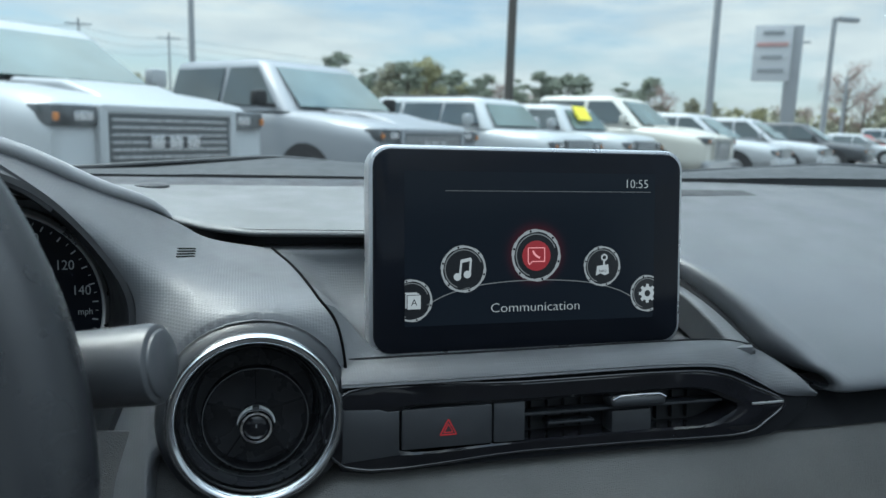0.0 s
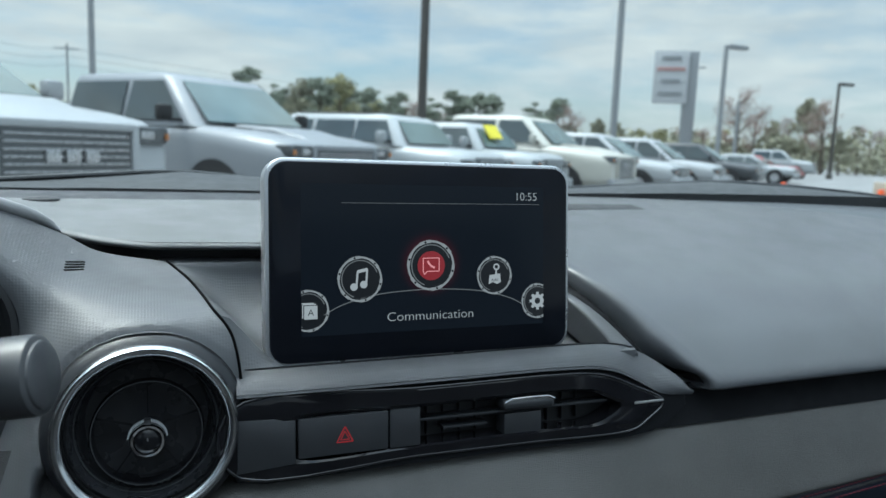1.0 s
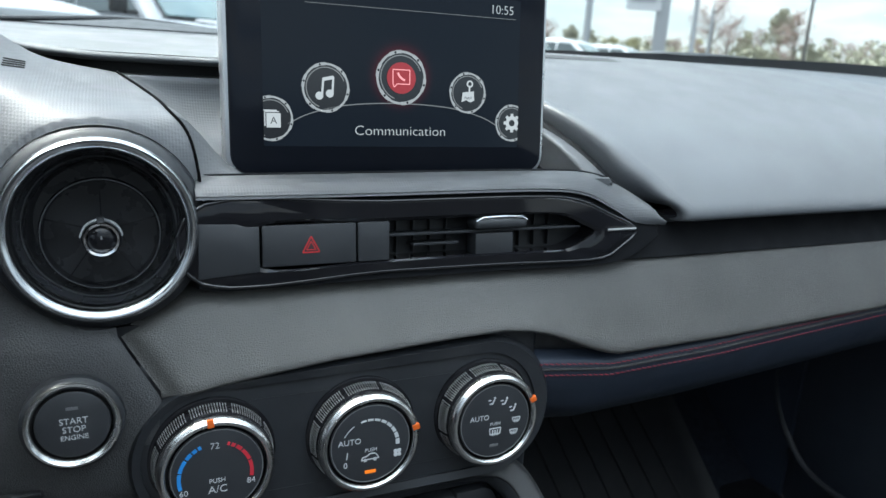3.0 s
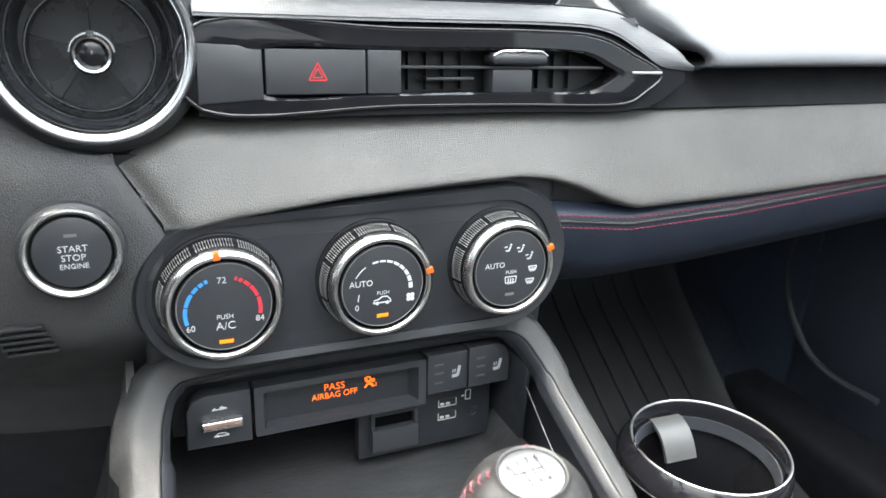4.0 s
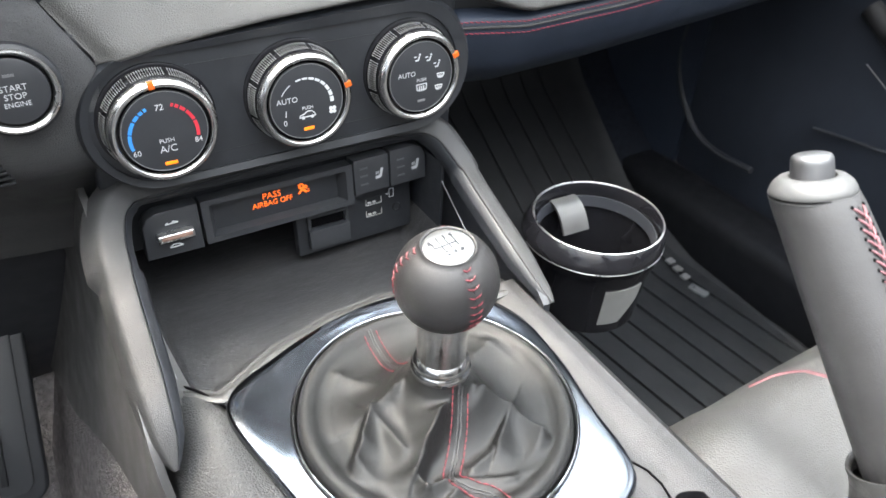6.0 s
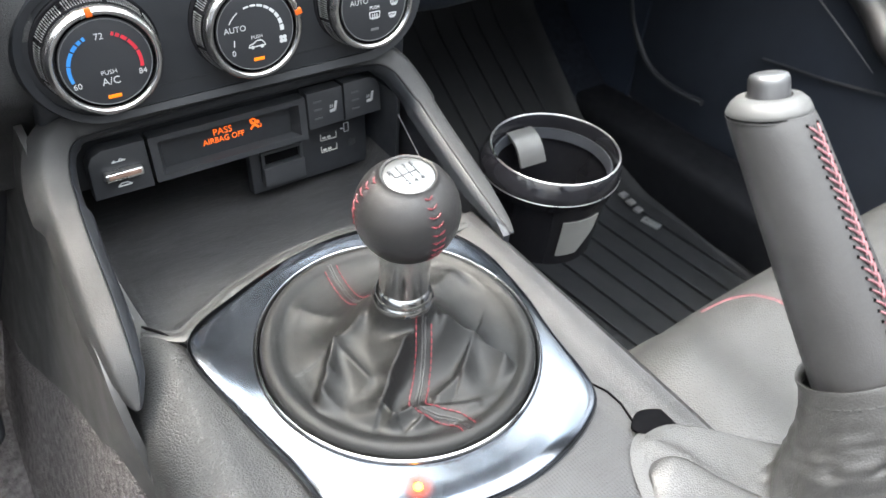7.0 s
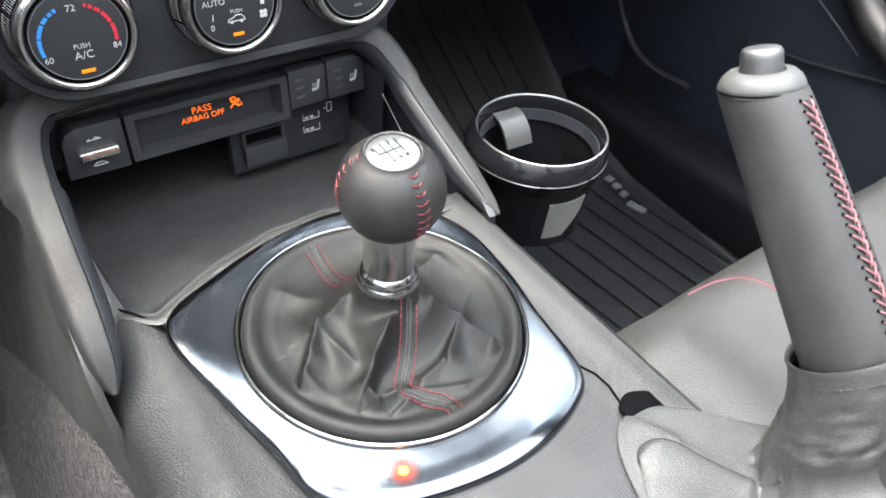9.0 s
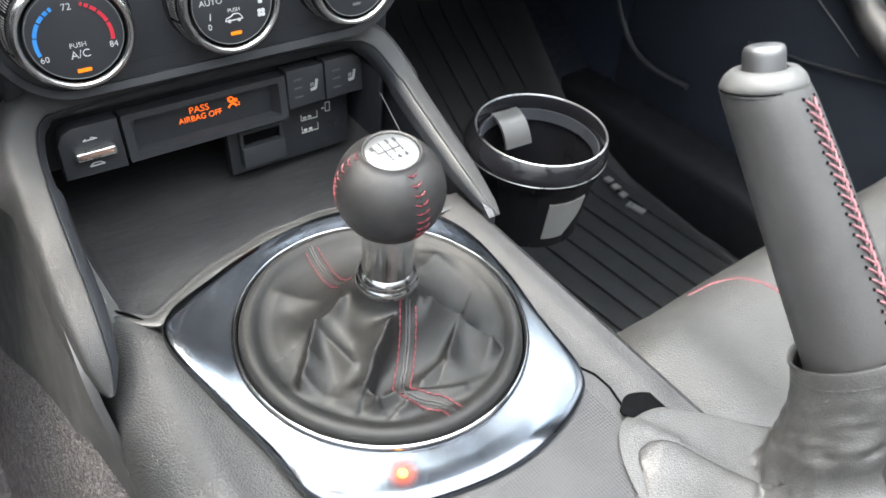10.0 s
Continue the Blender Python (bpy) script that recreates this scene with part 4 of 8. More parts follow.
# ---- long centre vent with the hazard switch ----
def build_centre_vent():
    m = face(0, 0.4105, 0.98, 6)
    ob = thing("centre_air_vent", (0.33, 0.42, 0.962), "long pointed air vent in a glossy black frame", "air vent")
    outer = VENT_OUTER
    inner = spline([(0.236, 0.0143), (0.30, 0.0143), (0.39, 0.0150), (0.412, 0.0132), (0.4255, 0.0075), (0.4345, 0.003), (0.424, -0.0035), (0.412, -0.0070), (0.39, -0.0065), (0.34, -0.0063), (0.29, -0.0066), (0.236, -0.0066)], 5, True)
    c, k = (0.33, 0.004), 320
    o, i = polar(outer, c, k), polar(inner, c, k)
    mid = [tuple(0.55 * np.array(a) + 0.45 * np.array(b)) for a, b in zip(o, i)]
    part("frame", rings([[(*p, -0.006) for p in o], [(*p, 0.0010) for p in o], [(*(0.86 * np.array(a) + 0.14 * np.array(b)), 0.0022) for a, b in zip(o, i)], [(*(0.16 * np.array(a) + 0.84 * np.array(b)), 0.0024) for a, b in zip(o, i)], [(*p, 0.0014) for p in i], [(*p, -0.014) for p in i]]), M_GLOSS, ob, "glossy black frame", m, 24)
    part("frame_edge", tube([(*(0.97 * np.array(a) + 0.03 * np.array(b)), 0.0012) for a, b in zip(o, i)], 0.0010, 10, True), M_RIMGLOSS, ob, "rounded glossy frame edge", m)
    part("cavity", at(rbox(0.235, 0.032, 0.002, 0), 0.335, 0.004, -0.016), M_CAVITY, ob, "", m)
    part("side_blank", prism([(0.2068, -0.0105), (0.2360, -0.0085), (0.2360, 0.0140), (0.2300, 0.0143), (0.2255, 0.0158), (0.2075, 0.0165)], 0.009, 0.0012, 2, -0.006), M_BUTTON, ob, "", m)
    part("blank_cover", at(rbox(0.0172, 0.0206, 0.012, 0.0007), 0.2946, 0.0040, -0.0035), M_BUTTON, ob, "", m)
    for z, x0, x1 in ((0.0062, 0.3035, 0.4255), (0.0005, 0.318, 0.345)):
        part("slat", at(rbox(x1 - x0, 0.0016, 0.010, 0.0005), (x0 + x1) / 2, z, -0.006), M_MATTE, ob, "", m)
    for x in (0.3125, 0.3225, 0.3325, 0.3425, 0.390, 0.400, 0.410):
        part("fin", at(rbox(0.0010, 0.019, 0.004, 0.0003), x, 0.004, -0.0135), M_CAVITY, ob, "", m)
    kn = part("slider", join(at(rbox(0.0245, 0.0135, 0.012, 0.002), 0.3665, -0.0012, -0.0045), at(rbox(0.0330, 0.0062, 0.013, 0.0028, 3), 0.3690, 0.0108, -0.001)), M_BUTTON, ob, "dark grey air slider", m)
    part("slider_edge", tube([(0.3530, 0.0125, 0.0048), (0.3570, 0.0146, 0.0056), (0.3690, 0.0150, 0.0060), (0.3810, 0.0146, 0.0056), (0.3850, 0.0125, 0.0048)], 0.00055, 8), M_CHROME, kn, "thin chrome edge", m)
    part("silver_tab", at(rbox(0.0215, 0.0017, 0.003, 0.0006), 0.4535, 0.0036, 0.0016), M_SATIN, ob, "small silver tab", m)

    hz = thing("hazard_switch", (0.261, 0.41, 0.974), "rectangular black hazard switch with red triangle", "switch")
    part("button", at(rbox(0.0478, 0.0206, 0.012, 0.0008), 0.2611, 0.0040, -0.0035), M_BUTTON, hz, "", m)
    tri = [(0.2571, 0.0002), (0.2657, 0.0002), (0.2614, 0.0082)]
    part("triangle", at(poly_line(tri, 0.0006, 0.0002, True), 0, 0, 0.0026), M_HAZARD, hz, "red triangle", m)
    tri2 = [(0.2590, 0.0014), (0.2638, 0.0014), (0.2614, 0.0058)]
    part("triangle", at(poly_line(tri2, 0.00045, 0.0002, True), 0, 0, 0.0026), M_HAZARD, hz, "", m)


build_centre_vent()


# ---- climate controls ----
def hull_pts(c1, r1, c2, r2, n=24):
    a, b = np.array(c1, float), np.array(c2, float)
    pts = [tuple(a + r1 * np.array((math.cos(t), math.sin(t)))) for t in np.linspace(math.pi / 2, 3 * math.pi / 2, n)]
    pts += [tuple(b + r2 * np.array((math.cos(t), math.sin(t)))) for t in np.linspace(-math.pi / 2, math.pi / 2, n)]
    return pts


KX, KZ = (0.2107, 0.2878, 0.3612), (0.8805, 0.8812, 0.8822)


def build_climate():
    m = face(0, 0.4000, 0.88, 6)
    ob = thing("climate_panel", (0.287, 0.40, 0.845), "black climate control panel with three rotary knobs", "control panel")
    outer, inner = hull_pts((0.2100, 0.0005), 0.0385, (0.3640, 0.0035), 0.0425), hull_pts((0.2107, 0.0005), 0.0335, (0.3612, 0.0022), 0.0345)
    part("surround", rings([[(*p, -0.014) for p in outer], [(*p, 0.0) for p in outer], [(*(0.3 * np.array(q) + 0.7 * np.array(p)), 0.0045) for p, q in zip(outer, inner)], [(*p, 0.0032) for p in inner], [(*p, 0.0) for p in inner]]), M_MATTE, ob, "", m, 30)
    part("plate", prism(inner, 0.004, 0, 1, -0.0025), M_MATTE, ob, "", m)
    part("plate_groove", at(rbox(0.115, 0.0007, 0.0004, 0), 0.287, 0.0265, 0.0016), M_CAVITY, ob, "", m)
    part("plate_groove", at(rbox(0.115, 0.0007, 0.0004, 0), 0.287, -0.0240, 0.0016), M_CAVITY, ob, "", m)
    marks = (96, 14, 24)
    names = ("temperature", "fan", "airflow")
    for j in range(3):
        fm = face(KX[j], 0.3990, KZ[j], 3) @ Matrix.Diagonal((1.03, 1.03, 1, 1))
        kn = thing("%s_knob" % names[j], (KX[j], 0.399, KZ[j] - 0.026), "round black climate knob with satin metal ring and printed scale", "knob", "climate knobs")
        part("collar", lathe([(0.0300, -0.002), (0.0298, 0.0010), (0.0285, 0.0016), (0.0270, 0.0012)], 64), M_GLOSS, kn, "", fm)
        part("barrel", lathe([(0.0285, 0.0), (0.0278, 0.006), (0.0266, 0.012), (0.0258, 0.0135), (0.020, 0.0135)], 72), M_GLOSS, kn, "", fm)
        part("metal_ring", lathe([(0.0260, 0.0122), (0.0268, 0.0136), (0.0268, 0.0150), (0.0261, 0.0168), (0.0248, 0.0180), (0.0236, 0.0180), (0.0228, 0.0172), (0.0224, 0.0152)], 96), M_RINGMETAL, kn, "satin metal ring", fm)
        fc = part("cap", lathe([(0, 0.0166), (0.0204, 0.0166), (0.0210, 0.0164), (0.0212, 0.0150)], 64), M_BUTTON, kn, "", fm)
        part("cap_line", lathe([(0.0205, 0.01655), (0.0206, 0.0168), (0.0209, 0.0168), (0.0210, 0.01645)], 72), M_GREYCAP, fc, "thin pale edge line", fm)
        for a in range(15, 360, 40):
            ribs = []
            for q in range(14):
                w = radians(a - 17 + 2.6 * q)
                for z0, z1 in ((0.0028, 0.0050), (0.0054, 0.0076), (0.0080, 0.0104)):
                    r0, r1 = 0.0286 - 0.0011 * z0 / 0.006, 0.0286 - 0.0011 * z1 / 0.006
                    ribs.append(tube([(r0 * math.cos(w), r0 * math.sin(w), z0), (r1 * math.cos(w), r1 * math.sin(w), z1)], 0.00036, 5))
            part("knurl", join(*ribs), M_KNURL, kn, "bright knurled grip patch", fm, 20)
        part("marker", xf(rbox(0.0038, 0.0030, 0.0022, 0.0004), pose(0, 0, 0, 0, 0, marks[j]) @ Matrix.Translation((0.0248, 0, 0.0174))), M_ORANGE, kn, "orange pointer", fm)
        P = lambda name, bm, mt, lab="": part(name, at(bm, -0.0008, -0.0020, 0.01665), mt, fc, lab, fm)
        if j == 0:
            P("scale_blue", join(*[arc2(0.0164, a, b, 0.0017, 0.0003, 6) for a, b in ((196, 168), (166, 144), (141, 130), (127, 120), (117, 112))]), M_BLUE, "blue cold scale")
            P("scale_red", join(*[arc2(0.0164, a, b, 0.0017, 0.0003, 6) for a, b in ((-10, 18), (21, 41), (44, 54), (57, 63), (66, 70))]), M_REDPRINT, "red hot scale")
            for s, x, y, hh in (("72", 0.0, 0.0150, 0.0030), ("60", -0.0144, -0.0066, 0.0028), ("84", 0.0160, -0.0052, 0.0028), ("PUSH", 0.0006, -0.0026, 0.0022), ("A/C", 0.0006, -0.0070, 0.0037)):
                P("lettering", at(letters(s, hh), x, y), M_WHITE)
            P("lamp", at(rbox(0.0062, 0.0017, 0.0004, 0.0001), 0.0006, -0.0148, 0.0002), M_LED, "lit amber lamp")
        if j == 1:
            P("scale", join(*[arc2(0.0152, a, a - 11, 0.0008 + 0.00018 * q, 0.0003, 4) for q, a in enumerate(range(108, 4, -14))]), M_WHITE)
            P("scale", join(arc2(0.0152, 150, 122, 0.0004, 0.0003, 6), line2(-0.0120, -0.0045, -0.0115, -0.0010, 0.0004, 0.0003)), M_WHITE)
            for s, x, y, hh in (("AUTO", -0.0105, 0.0045, 0.0030), ("0", -0.0125, -0.0078, 0.0030), ("PUSH", 0.0008, -0.0012, 0.0019)):
                P("lettering", at(letters(s, hh), x, y), M_WHITE)
            P("car_symbol", join(poly_line([(-0.0042, -0.0064), (-0.0036, -0.0050), (-0.0016, -0.0046), (0.0004, -0.0032), (0.0030, -0.0034), (0.0044, -0.0048), (0.0050, -0.0062)], 0.0005, 0.0003, True), disc(0.0009, 0.0003, 12, 0, -0.0022, -0.0066), disc(0.0009, 0.0003, 12, 0, 0.0030, -0.0066)), M_WHITE)
            P("fan_symbol", join(*[disc(0.0011, 0.0003, 12, 0, 0.0152 + 0.0014 * math.cos(a), -0.0052 + 0.0014 * math.sin(a)) for a in (0.8, 2.37, 3.94, 5.5)]), M_WHITE)
            P("lamp", at(rbox(0.0058, 0.0017, 0.0004, 0.0001), 0.0006, -0.0132, 0.0002), M_LED, "lit amber lamp")
        if j == 2:
            for s, x, y, hh in (("AUTO", -0.0090, 0.0048, 0.0029), ("PUSH", 0.0008, 0.0004, 0.0019)):
                P("lettering", at(letters(s, hh), x, y), M_WHITE)
            P("defrost_symbol", join(poly_line([(-0.0022, -0.0056), (0.0038, -0.0056), (0.0042, -0.0022), (-0.0026, -0.0022)], 0.0005, 0.0003, True), *[line2(q, -0.0064, q, -0.0032, 0.0006, 0.0003) for q in (-0.0006, 0.0008, 0.0022)]), M_WHITE)
            for a in (98, 66, 36, 5, -25):
                x, y = 0.0138 * math.cos(radians(a)), 0.0138 * math.sin(radians(a))
                bm = join(line2(x - 0.0014, y - 0.0012, x + 0.0006, y - 0.0012, 0.0007, 0.0003), line2(x + 0.0004, y - 0.0012, x + 0.0014, y + 0.0012, 0.0008, 0.0003), disc(0.0006, 0.0003, 10, 0, x + 0.0016, y + 0.0020), line2(x - 0.0022, y + 0.0008, x - 0.0006, y + 0.0010, 0.0006, 0.0003)) if a > 20 else \
                    join(poly_line([(x - 0.0018, y - 0.0009), (x + 0.0018, y - 0.0009), (x + 0.0024, y + 0.0012), (x - 0.0024, y + 0.0012)], 0.0005, 0.0003, True), *[line2(x + q, y - 0.0018, x + q, y + 0.0004, 0.0004, 0.0003) for q in (-0.001, 0, 0.001)])
                P("airflow_symbol", bm, M_WHITE)
            P("lamp", at(rbox(0.0050, 0.0015, 0.0004, 0.0001), 0.0006, -0.0122, 0.0002), M_GREYPRINT, "unlit lamp")


build_climate()


# ---- start button ----
def build_start():
    m = face(0.1503, 0.3955, 0.9100, 6) @ Matrix.Diagonal((0.945, 0.945, 1, 1))
    ob = thing("start_button", (0.1503, 0.40, 0.889), "round black engine start button in a satin metal ring", "push button")
    part("seat_ring", lathe([(0.0232, -0.006), (0.0228, 0.0005), (0.0212, 0.0012)], 64), M_MATTE, ob, "", m)
    part("metal_ring", lathe([(0.0214, -0.002), (0.0213, 0.0020), (0.0206, 0.0034), (0.0196, 0.0036), (0.0184, 0.0026), (0.0174, 0.0008), (0.0170, -0.003)], 80), M_RINGMETAL, ob, "satin metal ring", m)
    cp = part("cap", lathe([(0, 0.0018), (0.0150, 0.0018), (0.0163, 0.0012), (0.0168, -0.002)], 56), M_BUTTON, ob, "", m)
    for s, y, h in (("START", 0.0020, 0.0030), ("STOP", -0.0022, 0.0030), ("ENGINE", -0.0062, 0.0024)):
        part("lettering", at(letters(s, h), 0.0004, y, 0.0019), M_WHITE, cp, "", m)
    part("lamp", at(rbox(0.0052, 0.0014, 0.0003, 0), 0.0, 0.0082, 0.0019), M_GREYPRINT, cp, "", m)


build_start()


# ---- driver's side: instruments, wheel, stalk ----
M_DIALPRINT = mat("dial_print", (0.26, 0.27, 0.28), 0.5, var=0.03)


def build_driver_side():
    g = face(0.0320, 0.5000, 1.0310, 4)
    ob = thing("speedometer", (0.032, 0.51, 0.975), "round black speedometer dial with white numbers", "gauge")
    part("dial", lathe([(0, 0.0), (0.0535, 0.0), (0.0545, -0.004)], 72), M_BEZEL, ob, "", g)
    part("dial_ring", lathe([(0.0535, -0.004), (0.0538, 0.0035), (0.0552, 0.0045), (0.0568, 0.003), (0.0572, -0.004)], 96), M_SATIN, ob, "thin metal ring", g)
    part("ticks", join(*[line2((0.0492 if k % 2 else 0.0478) * math.cos(a), (0.0492 if k % 2 else 0.0478) * math.sin(a), 0.0508 * math.cos(a), 0.0508 * math.sin(a), 0.0003 if k % 2 else 0.0007, 0.0002) for k, a in enumerate(np.linspace(-0.75, 3.9, 47))]), M_DIALPRINT, ob, "", g)
    part("dial_line", lathe([(0.0527, 0.0003), (0.0529, 0.0008), (0.0535, 0.0008), (0.0537, 0.0003)], 96), M_DIALPRINT, ob, "", g)
    for s, x, y, h in (("120", 0.0350, 0.0236, 0.0054), ("140", 0.0430, 0.0095, 0.0054), ("100", 0.018, 0.0385, 0.0054), ("mph", 0.0440, -0.0030, 0.0036)):
        part("lettering", at(letters(s, h, squeeze=0.85), x, y, 0.0004), M_DIALPRINT, ob, "", g)
    part("instrument_backing", at(rbox(0.325, 0.01, 0.135, 0.004), -0.0675, 0.515, 1.0225), M_CAVITY, DASH)

    wheel = thing("steering_wheel", (-0.070, 0.287, 1.020), "black leather steering wheel rim", "steering wheel")
    wm = face(-0.070, 0.287, 1.020, 18)
    part("rim", tube([(0.1750 * math.cos(a), 0.1750 * math.sin(a), 0) for a in np.linspace(0, 2 * math.pi, 97)[:-1]], 0.0160, 20, True), M_WHEEL, wheel, "black leather rim", wm)
    part("hub", at(lathe([(0, 0.02), (0.05, 0.018), (0.07, 0.005), (0.07, -0.03), (0, -0.03)], 48), 0, 0, -0.03), M_MATTE, wheel, "", wm)
    for a in (-8, 188, 270):
        part("spoke", xf(rbox(0.12, 0.032, 0.012, 0.005, 3), pose(0, 0, 0, 0, 0, a) @ Matrix.Translation((0.118, 0, -0.015))), M_MATTE, wheel, "", wm)
    part("column", at(lathe([(0.05, -0.03), (0.06, -0.2)], 24), 0, 0, 0), M_DARK, wheel, "", wm)

    st = thing("wiper_stalk", (0.09, 0.335, 1.035), "black plastic wiper stalk beside the steering wheel", "stalk")
    a, b = Vector((0.033, 0.362, 1.037)), Vector((0.1385, 0.330, 1.0515))
    d = (b - a).to_track_quat("Z", "Y").to_matrix().to_4x4()
    part("lever", lathe([(0.0130, 0.0), (0.0134, 0.05), (0.0140, 0.090), (0.0143, 0.1030), (0.0139, 0.1058), (0.0126, 0.1066), (0.0, 0.1066)], 48), M_STALK, st, "", Matrix.Translation(a) @ d)
    part("end_cap", lathe([(0.0, 0.1082), (0.0108, 0.1080), (0.0118, 0.1074), (0.0122, 0.1060)], 48), M_STALK, st, "", Matrix.Translation(a) @ d)


build_driver_side()


# ---- switch row and sockets in the middle of the console ----
M_USB = mat("bright_contact_metal", (0.55, 0.55, 0.53), 0.4, metal=0.4)


def build_switches():
    m = face(0, 0.4080, 0.80, 6)
    rf = thing("roof_switch", (0.207, 0.41, 0.79), "black roof switch panel with a copper-coloured rocker", "switch")
    part("panel", prism([(0.1905, -0.0105), (0.2242, -0.0112), (0.2242, 0.0192), (0.2005, 0.0190), (0.1945, 0.0165), (0.1915, 0.0115)], 0.010, 0.001, 2, -0.008), M_BUTTON, rf, "", m)
    part("rocker", at(rbox(0.0215, 0.0052, 0.006, 0.0014, 3), 0.2085, 0.0036, 0.0045), M_SATIN, rf, "satin copper-toned rocker", m)
    part("rocker_inlay", at(rbox(0.0180, 0.0026, 0.003, 0.0008), 0.2088, 0.0040, 0.0066), mat("copper_inlay", (0.42, 0.27, 0.22), 0.35, metal=0.7), rf, "", m)
    part("symbol", at(join(poly_line([(-0.004, 0), (0.0035, 0.0002), (0.0005, 0.0014), (0, 0.0004)], 0.0006, 0.0003), line2(-0.004, 0, -0.0024, 0.001, 0.0006, 0.0003)), 0.2082, 0.0105, 0.0022), M_WHITE, rf, "", m)
    part("symbol", at(poly_line([(-0.004, -0.0008), (-0.002, 0.0009), (0.0015, 0.0009), (0.0038, -0.0008)], 0.0007, 0.0003, True), 0.2082, -0.0042, 0.0022), M_WHITE, rf, "", m)

    ab = thing("airbag_indicator", (0.276, 0.41, 0.793), "recessed black indicator panel with lit orange text", "indicator panel")
    o, i = rrect(0.0995, 0.0290, 0.001, 2), rrect(0.0900, 0.0215, 0.001, 2)
    c = (0.2758, 0.0045)
    part("frame", rings([[(c[0] + x, c[1] + y, -0.008) for x, y in o], [(c[0] + x, c[1] + y, 0.0018) for x, y in o], [(c[0] + x, c[1] + y, 0.0018) for x, y in i], [(c[0] + 0.92 * x, c[1] + 0.95 * y, -0.0065) for x, y in i]]), M_BUTTON, ab, "", m, 25)
    back = part("window", at(rbox(0.092, 0.024, 0.002, 0), c[0], c[1], -0.0072), M_MATTE, ab, "", m)
    part("lettering", at(letters("PASS", 0.0042), 0.2722, 0.0082, -0.0060), M_AIRBAG, back, "orange lit letters", m)
    part("lettering", at(letters("AIRBAG OFF", 0.0037, squeeze=0.92), 0.2722, 0.0030, -0.0060), M_AIRBAG, back, "orange lit letters", m)
    part("airbag_symbol", at(join(arc2(0.0016, 0, 360, 0.0009, 0.0003, 16, -0.0008, 0.0016), arc2(0.0008, 0, 360, 0.0008, 0.0003, 12, 0.0022, 0.0006), poly_line([(-0.0030, -0.0034), (-0.0010, -0.0012), (0.0010, -0.0016), (0.0022, -0.0034)], 0.0010, 0.0003), line2(-0.003, 0.003, 0.003, -0.003, 0.0005, 0.0003), at(letters("2", 0.0022), 0.0040, -0.0022)), 0.2930, 0.0072, -0.0060), M_AIRBAG, back, "orange lit symbol", m)

    for x0, x1, top in ((0.3262, 0.3520, 0.0212), (0.3530, 0.3806, 0.0222)):
        sh = thing("seat_heater_switch", ((x0 + x1) / 2, 0.41, 0.797), "black seat heater switch with white seat symbol", "switch", "seat heater switches")
        r = 0.0085 if x0 > 0.35 else 0.001
        part("button", prism([(x0, -0.0040), (x1, -0.0036), (x1, top - r), (x1 - r * 0.3, top - r * 0.3), (x1 - r, top), (x0, top)], 0.011, 0.0009, 2, -0.008), M_BUTTON, sh, "", m)
        cx = (x0 + x1) / 2 + 0.0045
        part("symbol", at(join(line2(-0.002, -0.0022, 0.0018, -0.0018, 0.0020, 0.0003), line2(0.0016, -0.0020, 0.0030, 0.0040, 0.0018, 0.0003), *[line2(q, 0.0, q + 0.0004, 0.0022, 0.0005, 0.0003) for q in (-0.0016, -0.0002)]), cx, 0.0082, 0.0032), M_DIALPRINT, sh, "", m)
        part("level_bars", join(*[at(rbox(0.0056, 0.0012, 0.0003, 0), (x0 + x1) / 2 - 0.0058, y, 0.0032) for y in (0.0145, 0.0090, 0.0030)]), M_STALK, sh, "", m)

    so = thing("socket_panel", (0.33, 0.42, 0.752), "black panel with covered power socket and two USB ports", "socket panel")
    sm = face(0, 0.4180, 0.77, 4)
    part("panel", at(rbox(0.0885, 0.0430, 0.008, 0.0015), 0.3322, 0.0020, -0.004), M_MATTE, so, "", sm)
    part("socket_cover", join(at(rbox(0.0300, 0.0150, 0.007, 0.0014), 0.3100, -0.0060, 0.0025), at(rbox(0.0300, 0.0025, 0.004, 0.0008), 0.3100, 0.0110, 0.0016), at(rbox(0.0025, 0.010, 0.004, 0.0008), 0.2962, 0.0060, 0.0016), at(rbox(0.0025, 0.010, 0.004, 0.0008), 0.3238, 0.0060, 0.0016)), M_BUTTON, so, "", sm)
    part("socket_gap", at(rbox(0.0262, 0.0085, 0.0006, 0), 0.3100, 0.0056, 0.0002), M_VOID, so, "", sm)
    for y in (0.0092, 0.0000):
        usb = part("usb_port", at(rbox(0.0130, 0.0050, 0.003, 0.0003), 0.3460, y, -0.0012), M_CAVITY, so, "", sm)
        part("usb_shell", at(poly_line([(-0.0060, 0.0022), (-0.0060, -0.0024), (0.0060, -0.0024), (0.0060, 0.0022)], 0.0004, 0.0005), 0.3460, y, 0.0006), M_USB, usb, "bright metal edge", sm)
        part("usb_tongue", join(*[at(rbox(0.0026, 0.0014, 0.0010, 0.0002), 0.3460 + q, y - 0.0006, 0.0010) for q in (-0.0036, 0.0002)]), M_USB, usb, "", sm)
    part("phone_symbol", join(poly_line([(0.3588, 0.0085), (0.3622, 0.0085), (0.3622, 0.0150), (0.3588, 0.0150)], 0.0005, 0.0003, True), line2(0.3560, 0.0115, 0.3580, 0.0115, 0.0008, 0.0003)), M_WHITE, so, "", sm)
    part("aux_socket", lathe([(0.0034, 0.0), (0.0032, 0.0008), (0.0022, 0.0006), (0.0020, -0.0004), (0, -0.0004)], 20), M_CAVITY, so, "", sm @ Matrix.Translation((0.3645, -0.001, 0)))


build_switches()


